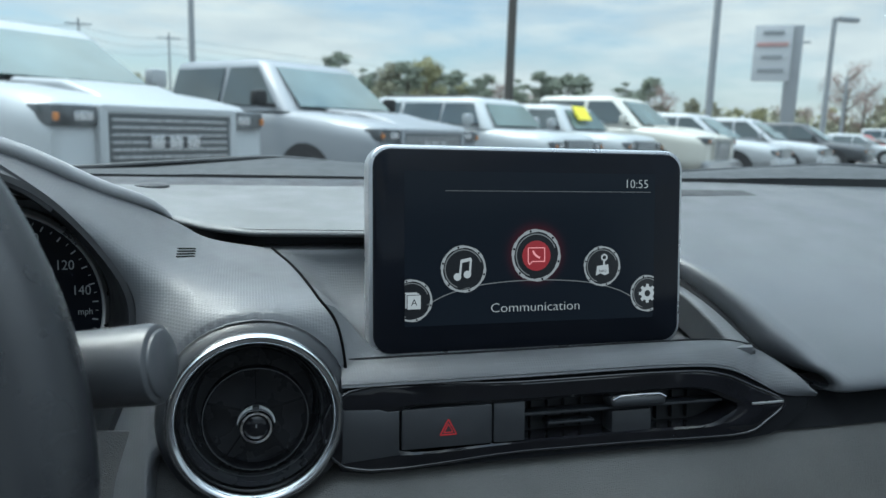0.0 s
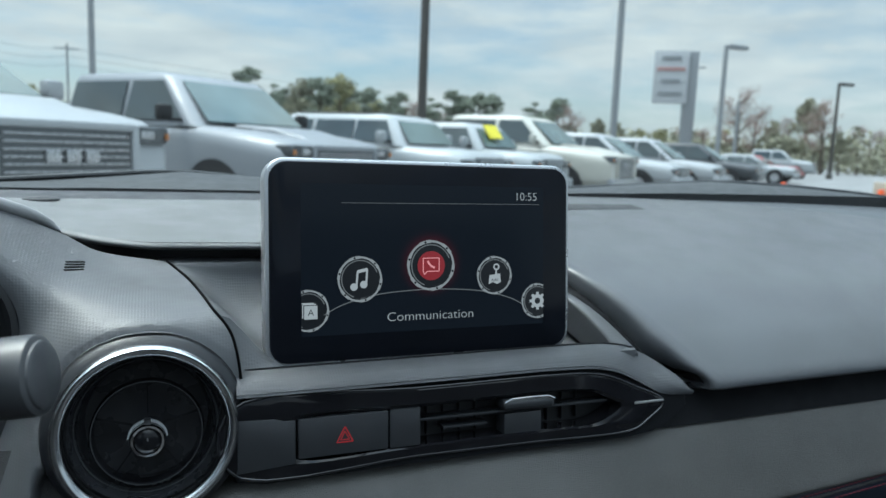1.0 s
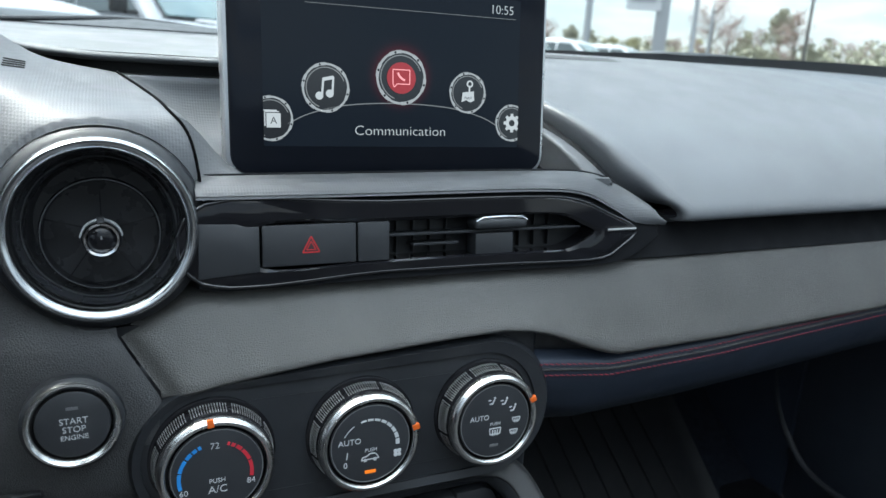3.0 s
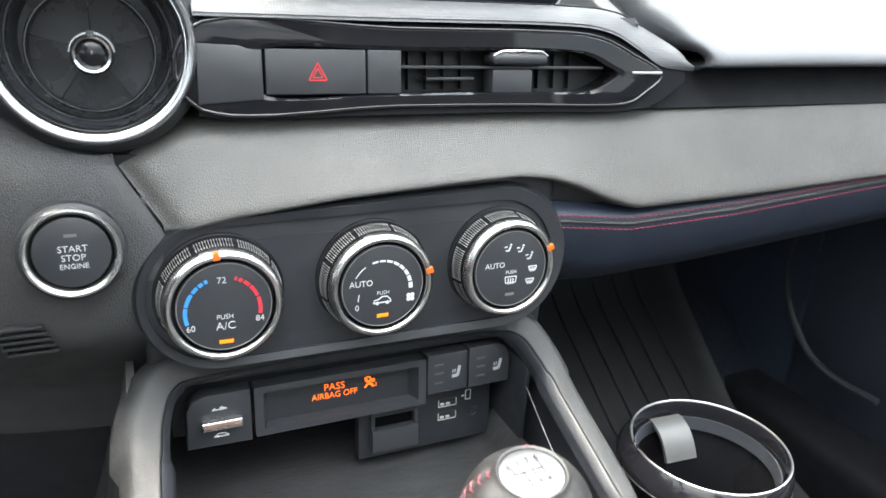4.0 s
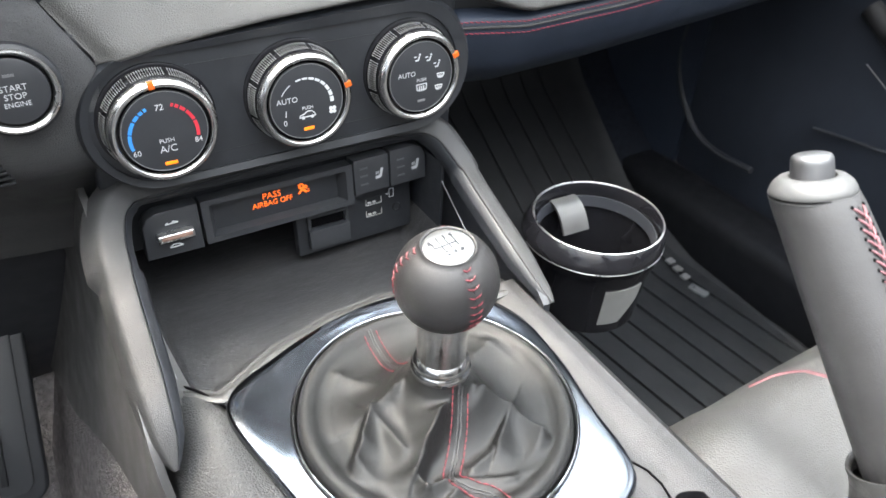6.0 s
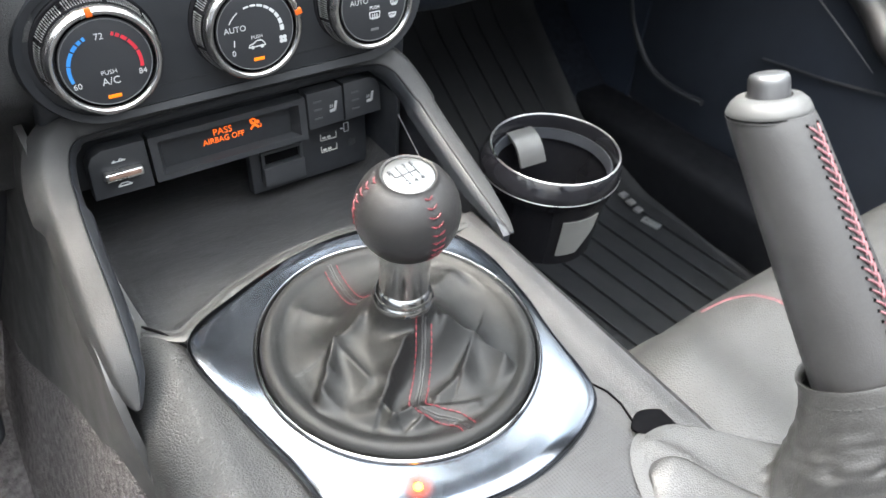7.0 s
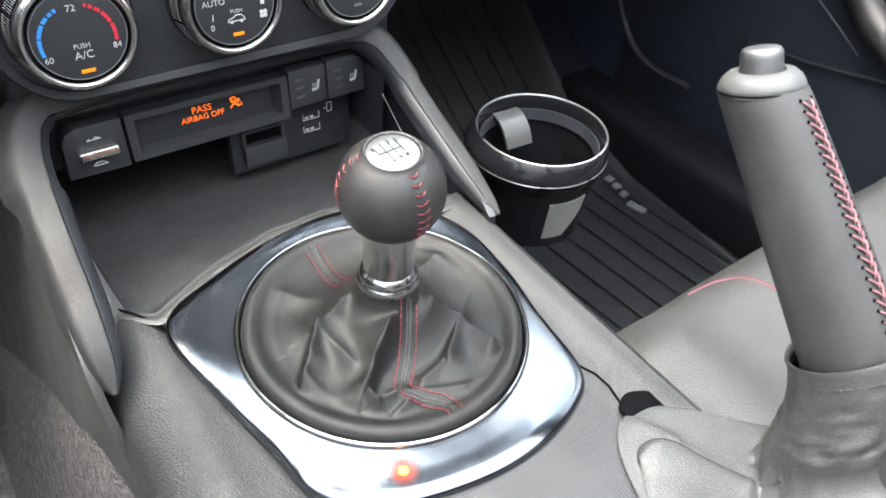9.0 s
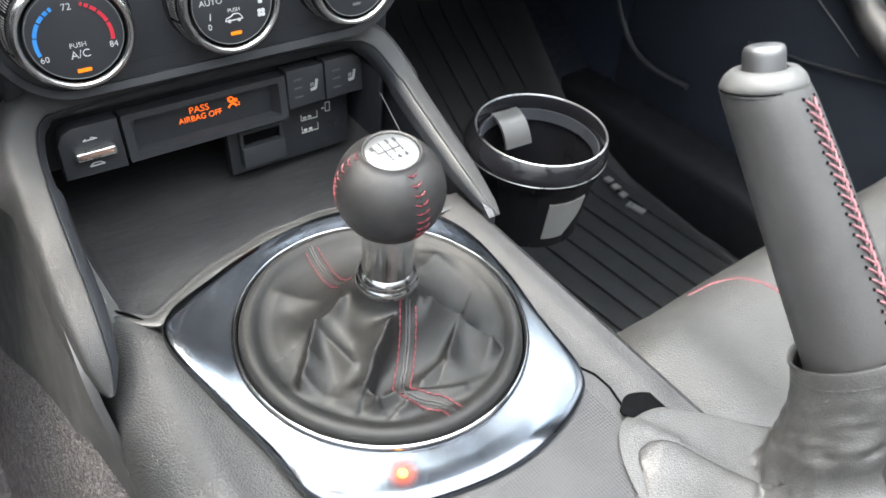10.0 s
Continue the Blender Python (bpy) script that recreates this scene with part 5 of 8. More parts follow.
# ---- centre console ----
BEZEL = [(0.197, 0.2885), (0.2328, 0.3085), (0.2712, 0.3195), (0.3087, 0.321), (0.345, 0.309), (0.3665, 0.276), (0.3680, 0.236), (0.3610, 0.200), (0.3545, 0.161), (0.3375, 0.147), (0.3056, 0.1390), (0.2725, 0.1410), (0.2350, 0.153), (0.2153, 0.1728), (0.2100, 0.202), (0.2023, 0.240)]


def build_console():
    co = thing("centre_console", (0.285, 0.1, 0.42), "black leather-trimmed centre console between the seats", "console")
    # hoop round the switches running down into two wings
    path = spline([(0.1655, 0.263, 0.7745), (0.1668, 0.283, 0.7945), (0.1685, 0.318, 0.8045), (0.1702, 0.350, 0.8170), (0.1735, 0.382, 0.8290), (0.1830, 0.400, 0.8375), (0.2050, 0.406, 0.8400), (0.290, 0.407, 0.8415), (0.362, 0.406, 0.8400), (0.3830, 0.400, 0.8355), (0.3905, 0.384, 0.8250), (0.3925, 0.352, 0.8085), (0.3930, 0.310, 0.7915), (0.3925, 0.272, 0.7765)], 8)
    k = len(path)
    rad = [interp(j / (k - 1), [0, 0.012, 0.04, 0.12, 0.3, 0.42, 0.6, 0.7, 0.93, 0.985, 1.0], [0.12, 0.36, 0.70, 0.95, 1.0, 0.95, 0.95, 1.0, 0.85, 0.5, 0.15]) for j in range(k)]

    def sweep(profile):
        Q = np.array(path)
        T = np.gradient(Q, axis=0)
        T /= np.linalg.norm(T, axis=1, keepdims=True)
        loops = []
        for j in range(k):
            o = Q[j] - np.array((0.281, Q[j][1] + 0.0, min(Q[j][2] - 0.0001, 0.785) if 0.25 < j / (k - 1) < 0.80 else Q[j][2]))
            o -= T[j] * (o @ T[j])
            o /= np.linalg.norm(o)
            f = np.cross(T[j], o)
            f *= 1 if f @ (np.array((0.17, 0.05, 1.08)) - Q[j]) > 0 else -1
            loops.append([tuple(Q[j] + rad[j] * (a * o + b * f)) for a, b in profile])
        return rings(loops, (True, True))
    trim = spline([(0.0125, -0.0140), (0.0108, -0.0070), (0.0085, -0.0012), (0.0062, 0.0018), (0.0030, 0.0030), (-0.0010, 0.0036), (-0.0046, 0.0038)], 5) + [(-0.0054, 0.0036), (-0.0058, 0.0030), (-0.0056, -0.0080)]
    part("hoop_trim", sweep(trim), M_HOOP, co, "grained black hoop round the switches", angle=50)
    part("hoop_liner", sweep([(-0.0062, -0.0080), (-0.0062, 0.0028), (-0.0070, 0.0024), (-0.0104, -0.0012), (-0.0110, -0.0022), (-0.0118, -0.0090), (-0.0100, -0.0100)]), M_MATTE, co, "", angle=35)
    # outer side of the hoop, down to the foot wells
    def skirt(u, v, s):
        j = int(u * 30)
        p = np.array(path[j] if s < 0 else path[-1 - j])
        q = np.array((0.152 if s < 0 else 0.412, p[1] + 0.03 + 0.05 * u, 0.44))
        w = p + (q - p) * v
        return w[0] + s * (-0.007 + 0.008 * min(1.0, u * 3) + 0.006 * math.sin(math.pi * min(1, v * 1.6)) * (1 - v)), w[1], w[2]

    def flank(u, v):
        y = 0.60 - 0.85 * u
        ys = [p[1] for p in path[:44]]
        zt = interp(y, ys, [p[2] - 0.004 for p in path[:44]])
        zt = 0.728 + (zt - 0.728) * max(0.0, min(1.0, (y - 0.256) / 0.012))
        xt = interp(y, [0.24, 0.258, 0.268, 0.40], [0.1650, 0.1640, 0.1612, 0.1690])
        foot = interp(y, [0.10, 0.30, 0.60], [0.120, 0.085, 0.075])
        return xt + (foot - xt) * v ** 1.25, y, zt + (0.432 - zt) * v
    split = lambda u: interp(0.60 - 0.85 * u, [0.0, 0.25, 0.30, 0.41, 0.49, 0.6], [0.04, 0.06, 0.22, 0.44, 0.56, 0.66])
    part("side_skirt", sheet(lambda u, v: flank(u, split(u) * v), 140, 14, 0.004), M_SKIRT, co, "smooth dark side panel")
    part("tunnel_carpet", sheet(lambda u, v: flank(u, split(u) - 0.005 + (1.005 - split(u)) * v), 100, 16, 0.004), M_FLOORCARPET, co, "grey carpet on the tunnel side")
    part("side_skirt", sheet(lambda u, v: skirt(u, v, 1), 30, 16, 0.004), M_DARK, co)
    part("switch_backing", at(rbox(0.205, 0.02, 0.05, 0.003), 0.2865, 0.433, 0.811), M_MATTE, co)
    # open tray
    def tray(u, v):
        y = 0.300 + 0.20 * v
        x = 0.1765 + 0.2065 * u
        front = interp(x, [0.1765, 0.197, 0.2328, 0.2712, 0.3087, 0.345, 0.3665, 0.384], [0.316, 0.299, 0.318, 0.3285, 0.330, 0.318, 0.30, 0.30])
        y = front + (0.50 - front) * v
        d = y - front
        lift = 0.5 + 0.5 * math.cos(math.pi * min(1.0, d / 0.030))
        side = math.exp(-((x - 0.1765) / 0.008) ** 2) + math.exp(-((0.383 - x) / 0.008) ** 2)
        return x, y, 0.7435 + 0.0285 * lift + 0.022 * side * (1 - lift)
    part("tray", sheet(tray, 50, 40, 0.003), mat("ribbed_tray_rubber", (0.022, 0.022, 0.023), 0.42, bump=0.0004, bscale=300, stretch=(1, 6, 1), var=0.35, vscale=60), co, "black rubber-lined open tray with dust")
    for x in (0.1765, 0.3835):
        part("tray_wall", at(rbox(0.003, 0.115, 0.075, 0.001), x, 0.445, 0.778), M_MATTE, co)
    def lip(u, v):
        x = 0.1815 + 0.195 * u
        front = interp(x, [0.1765, 0.197, 0.2328, 0.2712, 0.3087, 0.345, 0.3665, 0.384], [0.316, 0.299, 0.318, 0.3285, 0.330, 0.318, 0.30, 0.30])
        return x, front - 0.006 + 0.0105 * v, 0.7712 + 0.0022 * math.sin(math.pi * min(1.0, 0.25 + v))
    part("tray_lip", sheet(lip, 60, 6, 0.002), M_LIP, co, "grey rounded tray lip")
    side_lip = lambda u, v: (0.1758 + (0.0120 - 0.0075 * u ** 0.7) * v, 0.302 + 0.075 * u, 0.7722 + 0.020 * u ** 1.6 - 0.0012 * v * v)
    part("tray_lip", sheet(side_lip, 24, 6, 0.002), M_LIP, co, "grey rounded tray lip")
    part("deck_seam", tube([(0.3560, 0.1660, 0.7702), (0.3597, 0.1565, 0.7706), (0.3601, 0.1473, 0.7706), (0.3575, 0.1373, 0.7706)], 0.0006, 6), M_VOID, co)
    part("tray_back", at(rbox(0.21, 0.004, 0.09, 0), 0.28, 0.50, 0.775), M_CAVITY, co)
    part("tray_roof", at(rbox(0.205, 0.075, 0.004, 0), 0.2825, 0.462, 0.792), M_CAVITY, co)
    # pale tubes draw the light caught along the tray's edges
    part("tray_edge_glint", tube(spline([(0.1765, 0.385, 0.803), (0.1790, 0.350, 0.785), (0.1815, 0.316, 0.772)], 8), 0.0004, 6), M_GREYCAP, co)
    part("tray_edge_glint", tube(spline([(0.3815, 0.385, 0.803), (0.3795, 0.350, 0.785), (0.3775, 0.316, 0.772)], 8), 0.0004, 6), M_GREYCAP, co)

    # driver-side bolster in leather
    bp = [(0.2160, 0.7655), (0.2000, 0.7700), (0.1880, 0.7750), (0.1760, 0.7715), (0.1665, 0.7630), (0.1605, 0.7480), (0.1570, 0.722)]

    bps = spline(bp, 4)

    def bolster(u, v):
        y = 0.314 - 0.56 * u
        x, z = bps[int(round(v * 24))]
        end = math.exp(-(u * 0.56 / 0.004) ** 2)
        back = 1.35 * max(0.0, x - 0.180) * max(0.0, 1 - u * 4)
        return x + (0.004 * v * max(0.0, 1 - u * 3)), y + 0.004 * v - back, z - 0.004 * end
    part("bolster_seam", tube([(q[0], q[1] + 0.0008, q[2] + 0.0022) for q in (bolster(0.0, k / 24) for k in range(0, 17))], 0.0008, 6), M_VOID, co)
    part("leather_bolster", sheet(bolster, 60, 24, 0.004), M_GRAIN, co, "grained leather side bolster")

    # top deck round the gear bezel, in two grained pieces
    def right(u, v):
        y = 0.305 - 0.42 * u
        pr = [(0.345, 0.7690), (0.366, 0.7705), (0.378, 0.7735), (0.386, 0.7735), (0.3925, 0.768), (0.396, 0.755), (0.400, 0.70), (0.408, 0.45)]
        kx = v * (len(pr) - 1)
        i = min(int(kx), len(pr) - 2)
        f = kx - i
        return pr[i][0] + (pr[i + 1][0] - pr[i][0]) * f - 0.006 * u, y, pr[i][1] + (pr[i + 1][1] - pr[i][1]) * f
    part("side_deck", sheet(right, 40, 28, 0.004), M_LEATHER_FINE, co, "smooth grained side deck")
    part("rear_deck", sheet(lambda u, v: (0.205 + 0.145 * u, 0.160 - 0.42 * v, 0.7700 + 0.001 * math.sin(math.pi * u)), 20, 20, 0.004), M_DECK, co, "finely textured rear deck")
    part("bezel_bed", prism([tuple(np.array(p) * 1.0) for p in spline(BEZEL, 4, True)], 0.004, 0, 1, 0.7675), M_CAVITY, co)
    # flat black lens on the deck stands in for the slot's darkness
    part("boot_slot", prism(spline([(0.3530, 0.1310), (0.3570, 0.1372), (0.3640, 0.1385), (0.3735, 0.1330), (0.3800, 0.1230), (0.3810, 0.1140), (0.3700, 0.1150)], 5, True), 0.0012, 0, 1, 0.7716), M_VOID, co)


build_console()


BOOT_C, BOOT_R = (0.2877, 0.2355), (0.0690, 0.0708)
STICK = (0.2898, 0.2370)


def build_shifter():
    sh = thing("gear_lever", (0.29, 0.237, 0.772), "leather ball gear lever with pleated boot in a polished bezel", "gear lever")
    k = 180
    o = polar(spline(BEZEL, 8, True), BOOT_C, k)
    ell = lambda f: [(BOOT_C[0] + BOOT_R[0] * f * math.cos(2 * math.pi * j / k), BOOT_C[1] + BOOT_R[1] * f * math.sin(2 * math.pi * j / k)) for j in range(k)]
    i = polar(ell(1.045), BOOT_C, k)
    lerp = lambda f: [tuple(np.array(a) * (1 - f) + np.array(b) * f) for a, b in zip(o, i)]
    # the plate dishes up towards the dash
    up = lambda p, f: 0.0042 * (1 - f) * max(0.0, min(1.0, (p[1] - 0.235) / 0.06))
    lay = lambda f, z: [(*p, z + up(p, f)) for p in lerp(f)]
    bz = part("bezel", rings([lay(0.0, 0.7690), lay(0.004, 0.7722), lay(0.03, 0.7738), lay(0.08, 0.7747), lay(0.30, 0.7755), lay(0.65, 0.7762), lay(0.93, 0.7766), lay(1.0, 0.7768), [(*p, 0.770) for p in lerp(1.0)]]), M_ALU, sh, "polished aluminium bezel", angle=50)
    bead = [(1.046, 0.7762), (1.044, 0.7778), (1.036, 0.7789), (1.024, 0.7793), (1.013, 0.7786), (1.007, 0.7770), (1.006, 0.772)]
    part("bezel_lip", rings([[(*p, z) for p in ell(f)] for f, z in bead]), M_LIPCHROME, bz, "rounded inner lip in a brighter copy of the metal", angle=60)
    part("lip_gap", rings([[(*p, 0.7752) for p in ell(1.008)], [(*p, 0.7752) for p in ell(0.985)]]), M_VOID, bz)
    spot = Matrix.Translation((0.2497, 0.1612, -0.0006))
    part("indicator_lamp", lathe([(0, 0.77795), (0.0016, 0.7778), (0.0022, 0.7770)], 20), mat("amber_lamp_core", (0.2, 0.05, 0.0), 0.5, emit=(1.0, 0.42, 0.06), power=3.0, spec=0.1), bz, "lit amber lamp", spot)
    # the lamp's glow on the metal, painted as an emissive disc
    part("lamp_halo", lathe([(0, 0.7774), (0.0104, 0.77735), (0.0108, 0.7768)], 40), halo_material("amber_lamp_halo", (1.0, 0.10, 0.004), (0.0, 0.0, 0.7774), 0.0104, 0.70), bz, "painted orange glow round the lamp", spot)

    # boot: a stretched cone over a flat skirt with a rolled edge; each fold: start, end, height, width on its left, width on its right
    folds = [((0.278, 0.244), (0.2540, 0.2420), 0.0075, 0.006, 0.012), ((0.2540, 0.2420), (0.2440, 0.2300), 0.0105, 0.0100, 0.0022), ((0.2440, 0.2300), (0.2300, 0.2150), 0.0080, 0.0085, 0.0020),
             ((0.2540, 0.2420), (0.2580, 0.2150), 0.0070, 0.0090, 0.0110),
             ((0.2865, 0.2215), (0.2680, 0.2105), 0.0110, 0.0022, 0.0120), ((0.2680, 0.2105), (0.2565, 0.2010), 0.0095, 0.0018, 0.0100), ((0.2565, 0.2010), (0.2575, 0.1930), 0.0070, 0.0018, 0.0060), ((0.2575, 0.1930), (0.2665, 0.1925), 0.0066, 0.0018, 0.0050),
             ((0.2665, 0.1925), (0.2690, 0.1865), 0.0050, 0.0040, 0.0025), ((0.2690, 0.1865), (0.2590, 0.1838), 0.0040, 0.0050, 0.0030),
             ((0.3010, 0.2230), (0.3150, 0.2105), 0.0095, 0.0060, 0.0095), ((0.3150, 0.2105), (0.2990, 0.1975), 0.0070, 0.0100, 0.0030), ((0.2990, 0.1975), (0.2820, 0.1935), 0.0040, 0.0080, 0.0035), ((0.3150, 0.2105), (0.3240, 0.1880), 0.0075, 0.0030, 0.0110),
             ((0.2720, 0.1930), (0.2960, 0.1800), 0.0034, 0.0040, 0.0060), ((0.2960, 0.1800), (0.3280, 0.1790), 0.0026, 0.0050, 0.0040), ((0.3250, 0.2560), (0.3440, 0.2620), 0.0030, 0.010, 0.012), ((0.266, 0.262), (0.246, 0.288), 0.0024, 0.012, 0.010)]

    def drape(x, y):
        h = 0.0
        for (ax, ay), (bx, by), hh, wl, wr in folds:
            dx, dy = bx - ax, by - ay
            t = max(0.0, min(1.0, ((x - ax) * dx + (y - ay) * dy) / (dx * dx + dy * dy)))
            ex, ey = x - ax - t * dx, y - ay - t * dy
            left = (dx * (y - ay) - dy * (x - ax)) > 0
            d = math.sqrt(ex * ex + ey * ey + 6e-7) - 0.0007
            h += (hh * math.exp(-d / (wl if left else wr))) ** 5
        return 1.45 * h ** 0.2 + 0.0007 * noise.noise((x * 45, y * 45, 3.1))

    SS = [1.0, 0.990, 0.965, 0.93, 0.89, 0.85, 0.80, 0.72, 0.62, 0.52, 0.43, 0.35, 0.29, 0.245, 0.215, 0.20]
    ZZ = [0.7755, 0.7790, 0.7812, 0.7818, 0.7806, 0.7786, 0.7768, 0.7754, 0.7752, 0.7764, 0.7794, 0.7842, 0.7898, 0.7958, 0.8020, 0.8060]

    PROF = spline(list(zip(SS, ZZ)), 11)

    def cover(u, v):
        a = 2 * math.pi * u
        ca, sa = math.cos(a), math.sin(a)
        R0 = 1.0 / math.hypot(ca / BOOT_R[0], sa / BOOT_R[1])
        s, z = PROF[int(round(v * (len(PROF) - 1)))]
        lean = (1 - s) / 0.8
        x, y = BOOT_C[0] + (STICK[0] - BOOT_C[0]) * lean + R0 * s * ca, BOOT_C[1] + (STICK[1] - BOOT_C[1]) * lean + R0 * s * sa
        win = max(0.0, min(1.0, (0.88 - s) / 0.12)) * max(0.0, min(1.0, (s - 0.21) / 0.13))
        return x, y, z + drape(x, y) * win * win * (3 - 2 * win)

    nu, nv = 420, 165
    bt = part("boot", rings([[cover(q / nu, j / nv) for q in range(nu)] for j in range(nv + 1)]), M_BOOT, sh, "draped black leather boot", angle=180)

    def on_boot(x, y):
        s = 0.5
        for _ in range(12):
            lean = (1 - s) / 0.8
            dx, dy = x - BOOT_C[0] - (STICK[0] - BOOT_C[0]) * lean, y - BOOT_C[1] - (STICK[1] - BOOT_C[1]) * lean
            s = math.hypot(dx / BOOT_R[0], dy / BOOT_R[1])
        a = math.atan2(dy, dx) % (2 * math.pi)
        v = interp(-s, [-q[0] for q in PROF], [q / (len(PROF) - 1) for q in range(len(PROF))])
        return cover(a / (2 * math.pi), v)
    seams = [[(0.2925, 0.2225), (0.2868, 0.2130), (0.2800, 0.2045), (0.2735, 0.1975), (0.2715, 0.1925), (0.2765, 0.1855), (0.2835, 0.1775), (0.2835, 0.1700)], [(0.2806, 0.2600), (0.2812, 0.2700), (0.2818, 0.2843), (0.2820, 0.2990)]]
    for sm in seams:
        P = np.array(spline(sm, 10))
        T = np.gradient(P, axis=0)
        T /= np.linalg.norm(T, axis=1, keepdims=True)
        Nn = np.stack([-T[:, 1], T[:, 0]], 1)
        for off in (-0.0038, 0.0038):
            q = [on_boot(*(p + off * n_)) for p, n_ in zip(P, Nn)]
            part("red_stitching", stitches([(a, b, z + 0.0003) for a, b, z in q], 0.0034, 0.0028, 0.00042), M_RED, bt, "row of red stitching")
        for off in (-0.0007, 0.0007):
            part("seam", tube([(a, b, z + 0.0000) for a, b, z in (on_boot(*(p + off * n_)) for p, n_ in zip(P, Nn))], 0.0006, 6), M_LEATHER_FINE, bt)

    stick = Matrix.Translation((0.2902, 0.2370, 0))
    col = part("collar", lathe([(0.0119, 0.8100), (0.0121, 0.8250), (0.0124, 0.8345), (0.0126, 0.8400)], 72), M_COLLAR, sh, "polished metal collar", stick)
    part("collar_ring", lathe([(0.0128, 0.8015), (0.0143, 0.8020), (0.0148, 0.8036), (0.0150, 0.8056), (0.0147, 0.8070), (0.0141, 0.8076), (0.0138, 0.8082), (0.0141, 0.8092), (0.0137, 0.8106), (0.0124, 0.8124), (0.0119, 0.8130)], 72), M_COLLAR, col, "stepped metal foot ring", stick)
    for a in (-115, -58):
        part("ring_notch", xf(rbox(0.0006, 0.0026, 0.0016, 0.0002), pose(0.2902, 0.2370, 0.8050, 0, 0, a) @ Matrix.Translation((0.01495, 0, 0))), M_MATTE, col)

    # ball: leather shell round a sunken plate
    cz, R = 0.8577, 0.0238
    tilt = Matrix.Translation((0.2902, 0.2370, cz)) @ pose(0, 0, 0, 6, -4, 0)
    shell = [(0.0112, 0.02065), (0.0116, 0.02115), (0.0122, 0.02125)] + [(R * math.sin(t), R * math.cos(t)) for t in np.linspace(0.57, 2.58, 34)] + [(0.0119, -0.0212)]

    def dent(bm):
        """Puckers the leather along the two sewn joints."""
        for v in bm.verts:
            th, az = math.atan2(math.hypot(v.co.x, v.co.y), v.co.z), math.degrees(math.atan2(v.co.y, v.co.x))
            if 0.66 < th < 2.5:
                for a0 in SEWN:
                    d = (az - a0 + 180) % 360 - 180
                    g = math.exp(-(d / 9.0) ** 2)
                    v.co *= 1 - g * (0.010 + 0.022 * (0.5 + 0.5 * math.cos(2 * math.pi * th * R / 0.0042)) ** 2)
        return bm
    ball = part("ball", dent(lathe(shell, 220)), M_BALL, sh, "black leather ball", tilt, 60)
    cp = part("shift_plate", lathe([(0, 0.02135), (0.0060, 0.02120), (0.0098, 0.02085), (0.0110, 0.02050), (0.0113, 0.0195)], 56), M_PLATE, ball, "satin metal shift pattern plate", tilt)
    g = 0.02128
    gate = join(line2(-0.0062, 0.0, 0.0042, 0.0, 0.00035, 0.0003), line2(-0.0062, 0.0, -0.0062, 0.0022, 0.00035, 0.0003), *[line2(x, -0.0026, x, 0.0026, 0.00035, 0.0003) for x in (-0.0028, 0.0007, 0.0042)])
    part("gate_lines", at(gate, 0, 0.0006, g), M_DARK, cp, "", tilt)
    for w, x, y in (("1", -0.0028, 0.0050), ("3", 0.0007, 0.0052), ("5", 0.0042, 0.0050), ("2", -0.0028, -0.0040), ("4", 0.0007, -0.0042), ("6", 0.0042, -0.0040), ("R", -0.0066, 0.0042)):
        part("lettering", at(letters(w, 0.0026), x, y, g + 0.0001), M_DARK, cp, "", tilt)
    on_ball = lambda th, az, q=0.0: tuple(tilt @ Vector(((R + q) * math.sin(th) * math.cos(radians(az)), (R + q) * math.sin(th) * math.sin(radians(az)), (R + q) * math.cos(th))))
    for a0 in SEWN:
        part("ball_seam", tube([on_ball(th, a0, -0.0009) for th in np.linspace(0.62, 2.5, 40)], 0.0006, 6), M_CAVITY, ball)
        out = bmesh.new()
        for n, th in enumerate(np.arange(0.66, 2.45, 0.0042 / R)):
            for sg in (-1, 1):
                t = tube([on_ball(th + 0.02, a0 + sg * 0.6, -0.0004), on_ball(th, a0 + sg * 4.5, 0.0000), on_ball(th - 0.035, a0 + sg * 8.5, -0.0003)], [0.00038, 0.00045, 0.00030], 6)
                me = bpy.data.meshes.new("tmp")
                t.to_mesh(me)
                t.free()
                out.from_mesh(me)
                bpy.data.meshes.remove(me)
        part("red_stitching", out, M_RED, ball, "red stitching")


build_shifter()


M_SLEEVE = mat("creased_sleeve_leather", (0.043, 0.0425, 0.042), 0.37, bump=0.00007, bscale=750, kind="leather", vscale=40)


